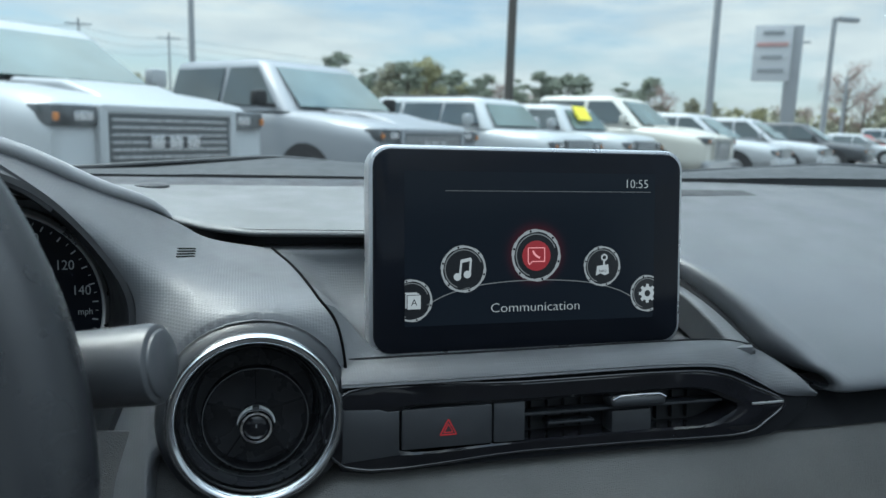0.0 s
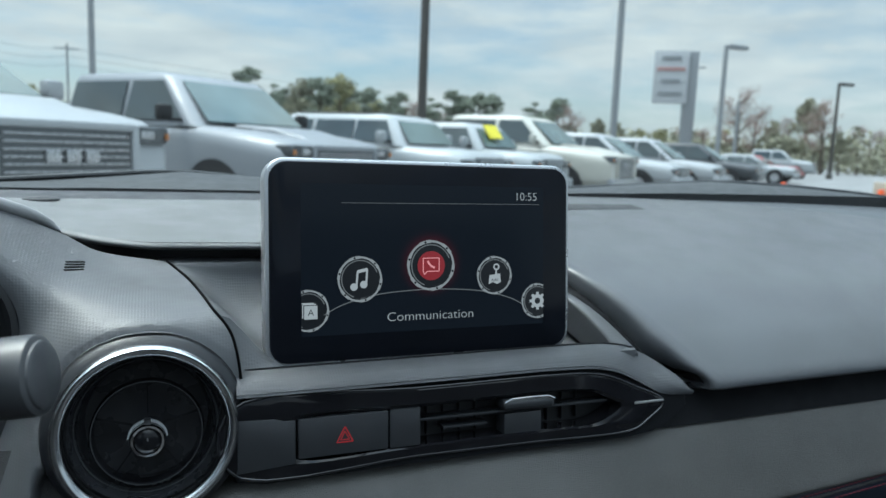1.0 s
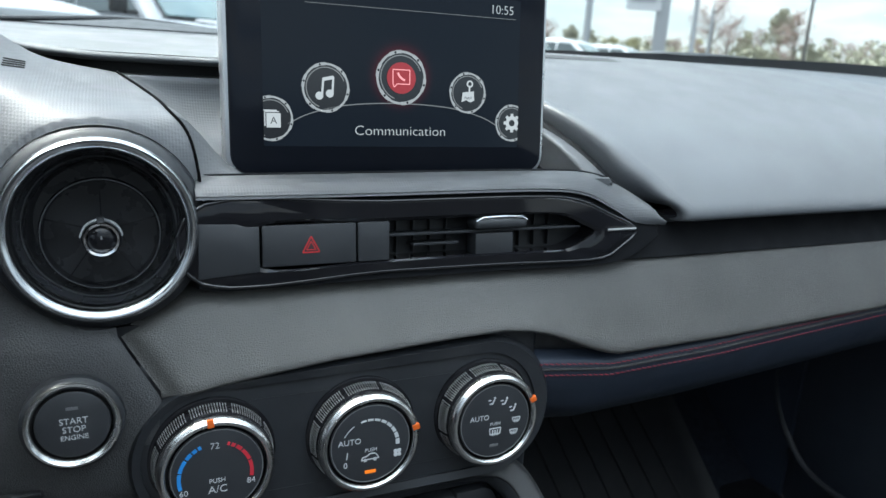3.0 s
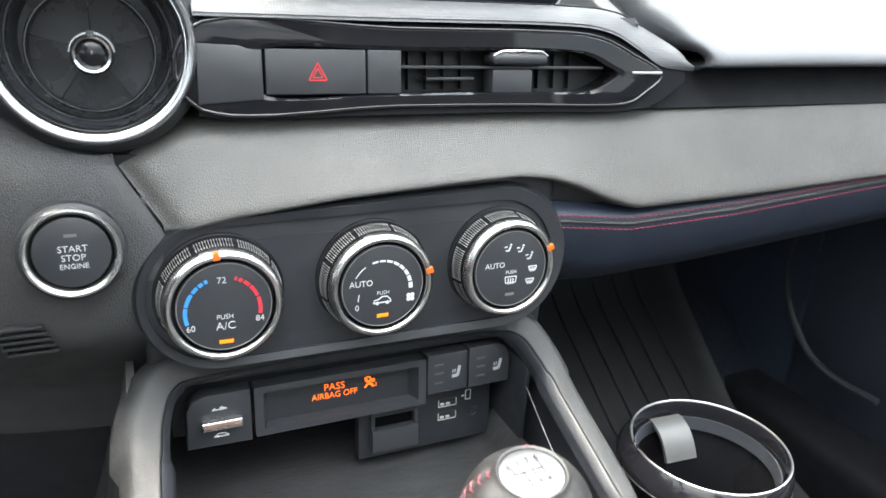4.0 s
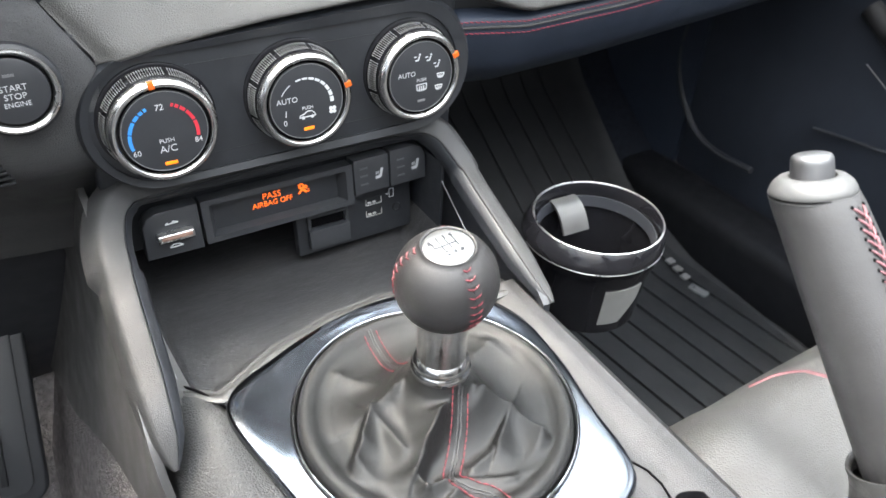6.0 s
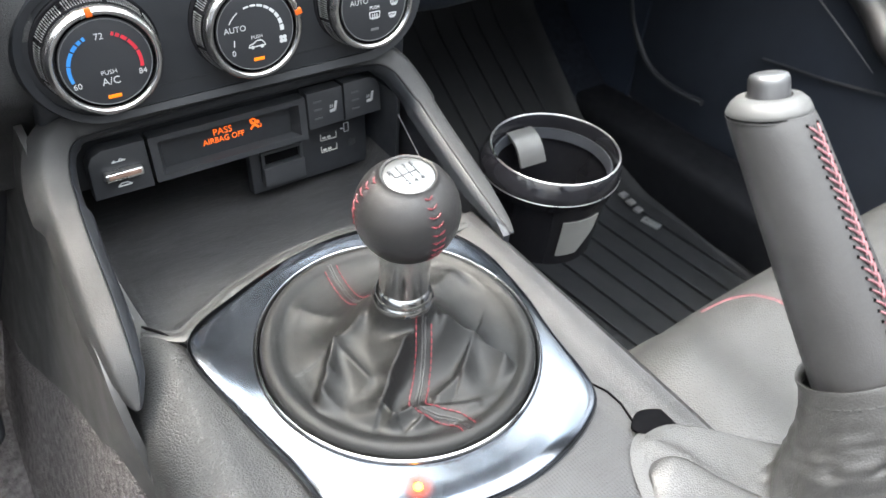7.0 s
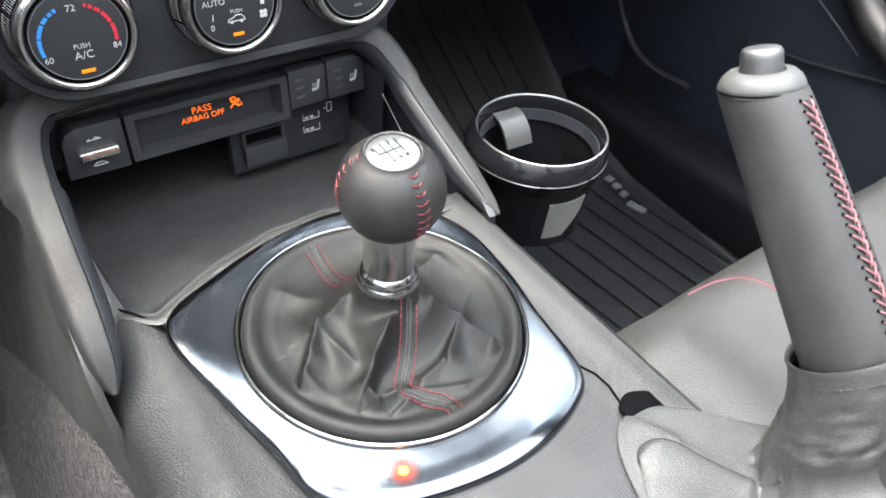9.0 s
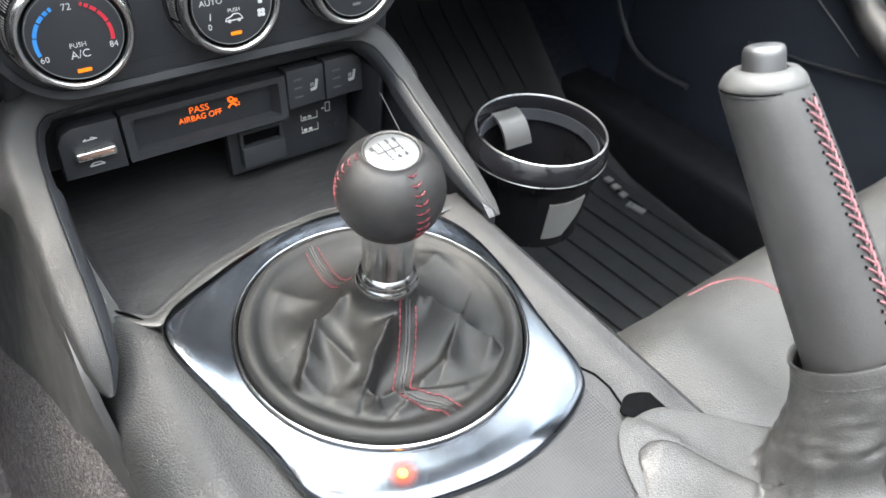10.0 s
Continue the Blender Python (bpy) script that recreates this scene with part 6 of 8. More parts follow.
def build_handbrake():
    hb = thing("handbrake", (0.40, 0.02, 0.775), "raised handbrake lever in black leather with red stitching", "handbrake")
    A, B = Vector((0.3980, 0.1528, 0.9202)), Vector((0.4110, 0.0300, 0.7820))
    m = Matrix.Translation(A) @ (B - A).to_track_quat("Z", "Y").to_matrix().to_4x4()
    L = (B - A).length
    prof = [(0.0, 0.0149), (0.004, 0.0155), (0.03, 0.0167), (0.07, 0.0183), (0.10, 0.0194), (0.14, 0.0200), (L, 0.0200)]
    inv = m.to_3x3().inverted()
    cut = inv @ Vector((0.0, 0.36, 0.933))

    def shear(x, y, s):
        """The grip's end is cut on the slant."""
        return x, y, s - (cut.x * x + cut.y * y) / cut.z * max(0.0, 1 - s / 0.06)
    loops = []
    for s in np.linspace(0, L, 40):
        r = interp(s, [p[0] for p in prof], [p[1] for p in prof])
        loops.append([shear(r * math.cos(a), r * math.sin(a), s) for a in np.linspace(0, 2 * math.pi, 65)[:-1]])
    gr = part("grip", rings(loops, (True, True)), M_GRIP, hb, "black leather grip", m)
    cm = Matrix.Translation(A) @ Vector((0.0, -0.36, -0.933)).to_track_quat("Z", "Y").to_matrix().to_4x4() @ Matrix.Scale(0.80, 4)
    cap = part("end_cap", lathe([(0.0100, 0.0010), (0.0100, -0.0066), (0.0106, -0.0076), (0.0124, -0.0078), (0.0150, -0.0070), (0.0176, -0.0046), (0.0190, -0.0020), (0.0194, -0.0004), (0.0191, 0.0004), (0.0178, 0.0008)], 64), M_PALECAP, hb, "grey satin end cap", cm)
    part("cap_joint", tube([(0.0190 * math.cos(a), 0.0190 * math.sin(a), 0.0007) for a in np.linspace(0, 2 * math.pi, 65)[:-1]], 0.0006, 6, True), M_VOID, cap, "", cm)
    part("cap_edge", tube([(0.0188 * math.cos(a), 0.0188 * math.sin(a), 0.0018) for a in np.linspace(0, 2 * math.pi, 65)[:-1]], 0.0008, 8, True), M_LEATHER_FINE, cap, "", cm)
    part("release_button", lathe([(0, -0.0172), (0.0066, -0.0170), (0.0080, -0.0164), (0.0088, -0.0150), (0.0090, -0.0130), (0.0094, -0.0012)], 48), M_CAPMETAL, cap, "satin metal release button", Matrix.Translation(A) @ Vector((-0.02, -0.40, -0.917)).to_track_quat("Z", "Y").to_matrix().to_4x4() @ Matrix.Scale(0.84, 4))
    # side of the grip that carries the seam
    d = inv @ Vector((-0.03, -0.744, 0.6675))
    a0 = math.atan2(d.y, d.x)
    turn = -1 if (inv @ Vector((-0.55, -0.6, 0.55))).cross(d).z > 0 else 1

    def pt(a, s, q=0.0):
        r = interp(s, [p[0] for p in prof], [p[1] for p in prof]) + q
        return tuple(m @ Vector(shear(r * math.cos(a), r * math.sin(a), s)))
    part("seam", tube([pt(a0, s, -0.0002) for s in np.linspace(0.004, 0.115, 30)], 0.0008, 8), M_LEATHER_FINE, gr)

    def add(out, piece):
        me = bpy.data.meshes.new("tmp")
        piece.to_mesh(me)
        piece.free()
        out.from_mesh(me)
        bpy.data.meshes.remove(me)
    holes = bmesh.new()
    for sg in (-1, 1):
        out = bmesh.new()
        for s in np.arange(0.007, 0.113, 0.0044):
            add(out, tube([pt(a0 - sg * 0.020, s + 0.0022, 0.0009), pt(a0 + sg * 0.045, s + 0.0004, 0.0010), pt(a0 + sg * 0.12, s - 0.0016, 0.0006), pt(a0 + sg * 0.185, s - 0.0028, -0.0002)], [0.0004, 0.00050, 0.00048, 0.0003], 7))
            c = Vector(pt(a0 + sg * 0.205, s - 0.0031, 0.0))
            add(holes, tube([pt(a0 + sg * 0.185, s - 0.0030, 0.00005), tuple(c), pt(a0 + sg * 0.225, s - 0.0032, 0.00005)], 0.0007, 7))
        part("red_stitching", out, M_HERRING, gr, "faded red herringbone stitching")
    part("stitch_hole", holes, M_VOID, gr, "row of dark stitch holes")
    # sleeve and boot
    def ring_at(s, r, sq=1.0, shift=(0.0, 0.0, 0.0), wave=0.0):
        out = []
        for a in np.linspace(0, 2 * math.pi, 401)[:-1]:
            q = r + wave * (noise.noise((3.2 * math.cos(a), 3.2 * math.sin(a), s * 170)) + 0.6 * noise.noise((1.4 * math.cos(a), 1.4 * math.sin(a), s * 330 + 5.0)))
            p = m @ Vector((q * math.cos(a), q * math.sin(a) * sq, s))
            out.append((p.x + shift[0], p.y + shift[1], p.z + shift[2]))
        return out
    base_c = Vector((0.3975, 0.0050, 0.7720))
    mi = m.to_3x3()
    top = ring_at(0.110, 0.0240, 1.03)
    low = []
    for j, a in enumerate(np.linspace(0, 2 * math.pi, 401)[:-1]):
        v = mi @ Vector((math.cos(a), math.sin(a), 0))
        w = math.atan2(v.y, v.x)
        rx, ry, e = (0.048, 0.1255, 2.2) if math.sin(w) > 0 else (0.048, 0.135, 3.0)
        if math.cos(w) < 0:
            rx = 0.040
        rr = 1.0 / ((abs(math.cos(w)) / rx) ** e + (abs(math.sin(w)) / ry) ** e) ** (1 / e)
        low.append((0.356 + rr * math.cos(w), base_c.y + rr * math.sin(w), 0.7720))
    creases = [((0.3525, 0.1275), (0.3620, 0.1080), 0.0022, 0.0016, 0.0060), ((0.3800, 0.0800), (0.3860, 0.0760), -0.0030, 0.0030, 0.0030)]

    def tucks(x, y):
        h = 0.0
        for (ax, ay), (bx, by), hh, wl, wr in creases:
            dx, dy = bx - ax, by - ay
            t = max(0.0, min(1.0, ((x - ax) * dx + (y - ay) * dy) / (dx * dx + dy * dy)))
            ex, ey = x - ax - t * dx, y - ay - t * dy
            h += hh * math.exp(-math.sqrt(ex * ex + ey * ey + 2e-7) / (wl if dx * (y - ay) - dy * (x - ax) > 0 else wr))
        return h
    loops = [ring_at(0.1115, 0.0222, 1.03), ring_at(0.1090, 0.0228, 1.03), ring_at(0.1088, 0.0236, 1.03), top, ring_at(0.1125, 0.0238, 1.03)]
    for f in np.linspace(0.12, 1.0, 22):
        loops.append(ring_at(0.1125 + 0.0395 * f, 0.0238 + 0.0022 * f, 1.03, (-0.009 * f ** 1.5, 0.014 * f ** 1.5, -0.004 * f * f), 0.0020 * f))
    neck = loops[-1]
    for f in np.linspace(0.025, 1.0, 64):
        loop = []
        for p, q in zip(neck, low):
            p, q = np.array(p), np.array(q)
            ahead = max(0.0, min(1.0, (q[1] - 0.03) / 0.06))
            drop = f ** (0.50 - 0.34 * ahead)
            x, y = p[0] + (q[0] - p[0]) * f ** (1.5 - 0.45 * ahead), p[1] + (q[1] - p[1]) * f ** (1.35 - 0.35 * ahead)
            z = p[2] + (q[2] - p[2]) * drop
            amp = math.sin(math.pi * min(1, f * 1.02)) * (0.0045 - 0.0032 * ahead)
            z += amp * (noise.noise((x * 34, y * 26, 5.2)) + 0.6 * abs(noise.noise((x * 60, y * 40, 9.2)))) + ahead * 0.002 * f * (1 - f ** 7) + tucks(x, y) * math.sin(math.pi * min(1.0, f * 1.05)) ** 0.5
            loop.append((x, y, max(z, 0.7718)))
        loops.append(loop)
    skin = rings(loops)
    under = BVHTree.FromBMesh(skin)

    def on_boot(x, y):
        got = under.ray_cast(Vector((x, y, 0.792)), Vector((0, 0, -1)))[0]
        return got.z if got else 0.772
    bt = part("boot", skin, M_SLEEVE, hb, "wrinkled black leather boot", angle=80)
    # the near side of the boot folds over the rest along a crease
    crease = along(spline([(0.3395, 0.1110), (0.3425, 0.1138), (0.3465, 0.1145), (0.3515, 0.1127), (0.3577, 0.1063), (0.3640, 0.0915), (0.3689, 0.0783), (0.3735, 0.0670)], 8), 60)
    rim = along([(0.3390, 0.1100), (0.3300, 0.0960), (0.3230, 0.0700), (0.3190, 0.0350)], 60)

    def fold(u, v):
        k = int(round(u * 59))
        (ax, ay), (bx, by) = crease[k], rim[k]
        w = max(0.0, v - 0.10) / 0.90
        x, y = ax + (bx - ax) * w, ay + (by - ay) * w
        d = math.hypot(x - ax, y - ay)
        lift = 0.0042 * min(1.0, u * 4) ** 1.5 * (1 - w) ** 0.8 + 0.0008 * min(1.0, u * 6)
        lift += 0.0010 * math.sin(9.0 * u + 3.0 * w) * math.sin(math.pi * w)
        lift = lift * min(1.0, (1 - u) * 7) - 0.005 * max(0.0, u - 0.86) / 0.14
        edge = math.exp(-d / 0.0016)
        tuck = max(0.0, 0.10 - v) / 0.10
        return x - 0.0012 * tuck, y - 0.0012 * tuck, on_boot(x, y) + lift * (1 - 0.35 * edge) - 0.0042 * tuck * min(1.0, (1 - u) * 7)
    part("boot_fold", sheet(fold, 59, 40, 0.0012), M_SLEEVE, bt, "leather fold over the boot", angle=70)
    part("boot_stitching", stitches(ring_at(0.1160, 0.0243, 1.03) + [ring_at(0.1160, 0.0243, 1.03)[0]], 0.0040, 0.0030, 0.00038, 0, (0, -0.6, 0.6)), M_BLACKTHREAD, bt, "dark stitching")


build_handbrake()


# ---- passenger foot well ----
TAB = 86
M_TAB = mat("grey_tab", (0.045, 0.045, 0.045), 0.38, var=0.06)


def build_cup_holder():
    c = Matrix.Translation((0.4873, 0.3370, 0.7700)) @ Matrix.Diagonal((1.088, 1.088, 1, 1))
    ob = thing("cup_holder", (0.4873, 0.337, 0.675), "glossy black removable cup holder beside the console", "cup holder")
    part("cup", lathe([(0.0405, -0.016), (0.0392, -0.030), (0.0366, -0.073), (0.0, -0.073), (0.0, -0.077), (0.0376, -0.077), (0.0412, -0.034), (0.0448, -0.022), (0.0452, -0.019)], 72), M_GLOSS, ob, "", c)
    collar = lathe([(0.0412, -0.018), (0.0418, -0.006), (0.0422, -0.0008), (0.0428, 0.0006), (0.0437, 0.0008), (0.0446, -0.0002), (0.0460, -0.0030), (0.0474, -0.0075), (0.0480, -0.0110), (0.0477, -0.0128), (0.0466, -0.0155), (0.0452, -0.0200)], 120)
    for v in collar.verts:
        if math.hypot(v.co.x, v.co.y) > 0.0440:
            v.co.x -= 0.0030 * max(0.0, min(1.0, -v.co.z / 0.010))
    part("rim", collar, M_GLOSS, ob, "polished black rim", c, 50)
    # highlights of the gloss rim, drawn as thin metal tubes
    part("rim_glint", tube([(0.0433 * math.cos(a), 0.0433 * math.sin(a), 0.0007) for a in np.linspace(0, 2 * math.pi, 121)[:-1]], 0.00075, 8, True), M_SATIN, ob, "glint on the black rim, drawn as a thin metal ring", c)
    part("rim_glint_arc", tube([(0.0478 * math.cos(a) - 0.0030, 0.0478 * math.sin(a), -0.0126) for a in np.linspace(math.pi * 0.9, 2.15 * math.pi, 90)], 0.00045, 6), M_SATIN, ob, "", c)
    band = sheet(lambda u, v: ((0.0406 - 0.0012 * v) * math.cos(radians(-55 + 235 * u)), (0.0406 - 0.0012 * v) * math.sin(radians(-55 + 235 * u)), -0.0095 - 0.0085 * v), 60, 3, 0.0012, True)
    part("inner_band", band, M_DARK, ob, "grey inner band", c)

    # a curved spring tab hanging from the band
    def tab(u, v):
        r = 0.0400 * (1 - 0.56 * v ** 0.9)
        w = (u - 0.5) * 0.0215
        ca, sa = math.cos(radians(TAB)), math.sin(radians(TAB))
        return r * ca + w * sa, r * sa - w * ca, -0.0085 - 0.002 * v - 0.016 * v ** 2.6
    part("spring_tab", sheet(tab, 8, 16, 0.0022, True), M_TAB, ob, "grey spring tab", c)
    inset = lambda u, v: ((0.0420 - 0.0034 * v) * math.cos(radians(243 + (40 - 30 * max(0.0, v - 0.45)) * u)), (0.0420 - 0.0034 * v) * math.sin(radians(243 + (40 - 30 * max(0.0, v - 0.45)) * u)), -0.034 - 0.034 * v)
    part("grey_inset", sheet(inset, 14, 8, 0.0012, True), mat("pale_grey_inset", (0.13, 0.13, 0.126), 0.4, bump=0.00005), ob, "pale grey inset", c)
    part("bracket", at(rbox(0.05, 0.022, 0.04, 0.004), 0.420, 0.345, 0.728), M_GLOSS, ob)


build_cup_holder()


def floor_z(y):
    return interp(y, [-0.3, 0.30, 0.52, 0.66, 0.80, 0.92], [0.44, 0.44, 0.455, 0.50, 0.62, 0.80])


def build_foot_wells():
    fl = solo("floor", sheet(lambda u, v: (-0.45 + 1.52 * u, -0.9 + 1.84 * v, floor_z(-0.9 + 1.84 * v) - 0.012), 20, 50, 0.01), M_FLOORCARPET, "dark grey carpeted car floor", "floor", kind="structure")
    mt = thing("floor_mat", (0.70, 0.45, 0.45), "black ribbed rubber floor mat on the passenger side", "floor mat")
    def base(u, v):
        y = 0.12 + 0.78 * v
        x = 0.435 + 0.46 * u
        edge = 0.006 * (math.exp(-((u) / 0.02) ** 2) + math.exp(-((1 - u) / 0.02) ** 2) + math.exp(-(v / 0.015) ** 2))
        return x, y, floor_z(y) + edge
    part("sheet", sheet(base, 40, 60, 0.006), M_RUBBER, mt)
    for k in range(12):
        x0 = 0.485 + 0.034 * k
        bar = sheet(lambda u, v: (x0 + 0.021 * u + 0.10 * (0.5 - v), 0.16 + 0.72 * v, floor_z(0.16 + 0.72 * v) + 0.0045 - 0.001 * abs(u - 0.5)), 2, 40, 0.004)
        part("rib", bar, M_RUBBER, mt)
    part("grey_mark", xf(rbox(0.012, 0.026, 0.003, 0.001), pose(0.851, 0.469, 0.4590, 0, 0, 12)), M_SILVER, mt, "small bright badge")
    part("raised_letters", join(*[at(rbox(0.012, 0.010, 0.003, 0.001), 0.8535 + 0.003 * k, 0.496 + 0.017 * k, 0.4625 + 0.0008 * k) for k in range(4)]), M_GREYCAP, mt, "raised mark on the mat")

    # carpet and lining of the passenger foot well, its shade put into their blacks
    M_WELL = mat("footwell_shade_carpet", (0.010, 0.012, 0.017), 0.9, bump=0.002, bscale=420, var=0.3, vscale=120, spec=0.1)
    well = thing("footwell_lining", (0.72, 0.6, 0.44), "carpet lining of the passenger foot well, darkened for its shade", "carpet")
    part("floor_carpet", sheet(lambda u, v: (0.425 + 0.57 * u, 0.10 + 0.84 * v, floor_z(0.10 + 0.84 * v) - 0.007), 12, 40, 0.003), M_WELL, well)
    part("toe_board", sheet(lambda u, v: (0.40 + 0.62 * u, 0.86 + 0.05 * v, 0.66 + 0.34 * v), 10, 8, 0.006), M_WELL, well)
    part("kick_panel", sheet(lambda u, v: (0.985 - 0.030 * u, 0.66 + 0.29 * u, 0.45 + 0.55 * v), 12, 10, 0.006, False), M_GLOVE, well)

    # driver's pedal
    pd = thing("accelerator_pedal", (0.075, 0.60, 0.46), "black and grey ribbed accelerator pedal", "pedal")
    pm = Matrix.Translation((0.062, 0.545, 0.61)) @ pose(0, 0, 0, 60, 0, 0) @ pose(0, 0, 0, 0, 0, -8)
    part("plate", prism(rrect(0.072, 0.19, 0.014), 0.010, 0.003, 3), M_MATTE, pd, "", pm)
    part("pad", at(prism(rrect(0.052, 0.17, 0.010), 0.003, 0.001), 0, 0, 0.0095), M_BUTTON, pd, "grey pad", pm)
    for x in (-0.014, 0.006):
        part("strip", at(rbox(0.005, 0.15, 0.004, 0.001), x, 0, 0.0135), M_RUBBER, pd, "", pm)
    part("arm", tube([(0.062, 0.57, 0.62), (0.062, 0.66, 0.68), (0.062, 0.72, 0.74)], 0.008, 10), M_DARK, pd)

    # seat cushions
    for name, x0 in (("passenger", 0.695), ("driver", -0.085)):
        st = thing("%s_seat" % name, (x0, -0.15, 0.44), "black leather bucket seat with red stitching", "seat", "seats")
        def cushion(u, v):
            a = (u - 0.5) * 2
            hw = 0.275
            x = x0 + hw * math.copysign(abs(a) ** 0.85, a)
            y = 0.250 - 0.65 * v - 0.018 * abs(a) ** 3 * (1 - v)
            drop = 0.10 * max(0.0, 1 - v / 0.12) ** 2.6 + 0.16 * max(0.0, (abs(a) - 0.94) / 0.06) ** 2.0
            bol = 0.040 * math.exp(-((abs(a) - 0.76) / 0.14) ** 2)
            return x, y, 0.700 - 0.06 * v + 0.3 * bol - drop
        part("cushion", sheet(cushion, 60, 50, 0.01), M_SEAT, st, "black leather cushion")
        part("base", at(rbox(0.48, 0.58, 0.18, 0.03, 3), x0, -0.10, 0.53), M_DARK, st)
        back = sheet(lambda u, v: (x0 + 0.25 * math.copysign(abs((u - 0.5) * 2) ** 0.85, u - 0.5) * (1 - 0.25 * v ** 2), -0.36 - 0.16 * v + 0.05 * math.exp(-((abs(u - 0.5) * 2 - 0.8) / 0.2) ** 2), 0.60 + 0.56 * v), 40, 30, 0.06)
        part("backrest", back, M_SEAT, st, "black leather backrest")
        if name == "passenger":
            top = BVHTree.FromBMesh(sheet(cushion, 60, 50, 0.01))
            path = [(x, y, top.ray_cast(Vector((x, y, 1.0)), Vector((0, 0, -1)))[0].z + 0.0002) for x, y in along(spline([(0.5500, 0.2160), (0.5640, 0.2119), (0.5766, 0.2048), (0.5842, 0.1903), (0.5890, 0.1720), (0.5915, 0.1400), (0.5930, 0.0800), (0.5930, -0.10)], 6), 70)]
            part("red_piping", tube(path, 0.0017, 8, flat=0.5), mat("dull_red_piping", (0.085, 0.026, 0.032), 0.8, var=0.4, vscale=300), st, "faded red piping")


build_foot_wells()


def build_body():
    body = thing("car_body", (0.3, 0, 0.2), "two-seat open car body with black door linings and windscreen", "car body")
    # door linings
    def door(s):
        def f(u, v):
            y = -0.55 + 1.25 * u
            z = 0.44 + 0.58 * v
            x = 1.02 - 0.035 * math.sin(math.pi * min(1, v * 1.15)) ** 2 - 0.03 * math.exp(-((z - 0.80) / 0.05) ** 2) * (1 - u * 0.6)
            return (x if s > 0 else 0.62 - x), y, z
        return f
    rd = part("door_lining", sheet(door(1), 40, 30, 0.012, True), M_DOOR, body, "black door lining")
    part("door_lining", sheet(door(-1), 30, 20, 0.012), M_DARK, body, "black door lining")
    part("door_pull", tube(spline([(0.985, 0.30, 0.90), (0.955, 0.24, 0.88), (0.952, 0.10, 0.83), (0.965, -0.02, 0.80)], 6), 0.013, 10), M_SILVER, rd, "silver-grey door pull")
    part("door_crease", tube([(0.9815, 0.440, 0.7620), (0.9815, 0.3748, 0.7261), (0.9825, 0.3422, 0.7067)], [0.0007, 0.0009, 0.0004], 6), M_GREYCAP, rd)
    part("speaker_rim", tube(spline([(0.979, 0.690, 0.745), (0.979, 0.6948, 0.6957), (0.979, 0.6873, 0.6562), (0.979, 0.6678, 0.6202), (0.979, 0.6351, 0.5877), (0.979, 0.5903, 0.5745), (0.979, 0.531, 0.5759)], 6), 0.0045, 8), M_DARK, rd)
    part("door_pocket_edge", tube(spline([(0.980, 0.470, 0.668), (0.980, 0.4361, 0.6726), (0.980, 0.3775, 0.6798), (0.980, 0.3023, 0.6942), (0.980, 0.20, 0.712)], 6), 0.0022, 8), M_DARK, rd)
    part("armrest", tube(spline([(0.985, 0.46, 0.818), (0.975, 0.3683, 0.7700), (0.965, 0.3249, 0.7460), (0.955, 0.22, 0.715), (0.955, 0.05, 0.70)], 8), [0.012 + 0.010 * k / 32 for k in range(33)], 14), M_LEATHER_FINE, rd, "soft black armrest")
    # sill carries the foot well's shade in its colour
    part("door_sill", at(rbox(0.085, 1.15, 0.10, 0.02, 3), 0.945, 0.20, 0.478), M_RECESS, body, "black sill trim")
    part("rear_wall", at(rbox(1.40, 0.03, 0.55, 0.01), 0.30, -0.62, 0.72), M_CARPET, body)
    part("firewall", at(rbox(1.46, 0.03, 0.60, 0.01), 0.30, 0.955, 0.78), M_CARPET, body)
    # cowl behind the dash
    def cowl(u, v):
        x = -0.45 + 1.95 * u
        crest = interp(x, [-0.45, 0.06, 0.13, 0.20, 0.28, 0.45, 0.69, 0.80, 0.92, 1.05, 1.15, 1.38, 1.5], [1.068, 1.081, 1.087, 1.0935, 1.0895, 1.086, 1.084, 1.0915, 1.0985, 1.0945, 1.088, 1.069, 1.058])
        y = 0.80 + 0.32 * v - 0.14 * max(0.0, abs(x - 0.30) - 0.35) ** 2
        return x, y, 1.073 + (crest - 1.073) * math.sin(math.pi * 0.5 * min(1.0, v / 0.3)) - 0.10 * max(0.0, v - 0.35)
    part("cowl", sheet(cowl, 60, 16, 0.004), mat("cowl_plastic", (0.030, 0.032, 0.035), 0.6, bump=0.0002, bscale=800), body, "black cowl below the windscreen")
    # black strip stands in for the shaded gap between pad and cowl
    gap_x, gap_z = [-0.5, 0.40, 0.55, 0.70, 0.95, 1.15, 1.40], [1.0865, 1.0868, 1.0900, 1.0955, 1.0985, 1.0930, 1.0720]
    part("gap_strip", sheet(lambda u, v: (-0.45 + 1.85 * u, 0.765 - 0.14 * max(0.0, abs(-0.15 + 1.85 * u) - 0.35) ** 2, interp(-0.45 + 1.85 * u, gap_x, gap_z) - 0.03 * v), 40, 2, 0.004), M_CAVITY, body, "black strip put in for the dark gap below the windscreen")
    part("wiper_arm", tube(spline([(0.30, 0.90, 1.0885), (0.20, 0.905, 1.0965), (0.12, 0.90, 1.0925), (0.0, 0.885, 1.084), (-0.15, 0.86, 1.074)], 6), 0.0030, 8), M_MATTE, body)
    part("wiper_arm", tube(spline([(0.62, 0.90, 1.083), (0.80, 0.90, 1.0935), (0.95, 0.885, 1.1010), (1.15, 0.85, 1.092), (1.32, 0.81, 1.074)], 6), 0.0035, 8), M_MATTE, body)
    # soft top is down; an unseen block behind the seats closes off bright reflections
    part("rear_blocker", at(rbox(1.3, 0.12, 0.24, 0.02), 0.30, -0.66, 1.10), M_CARPET, body)
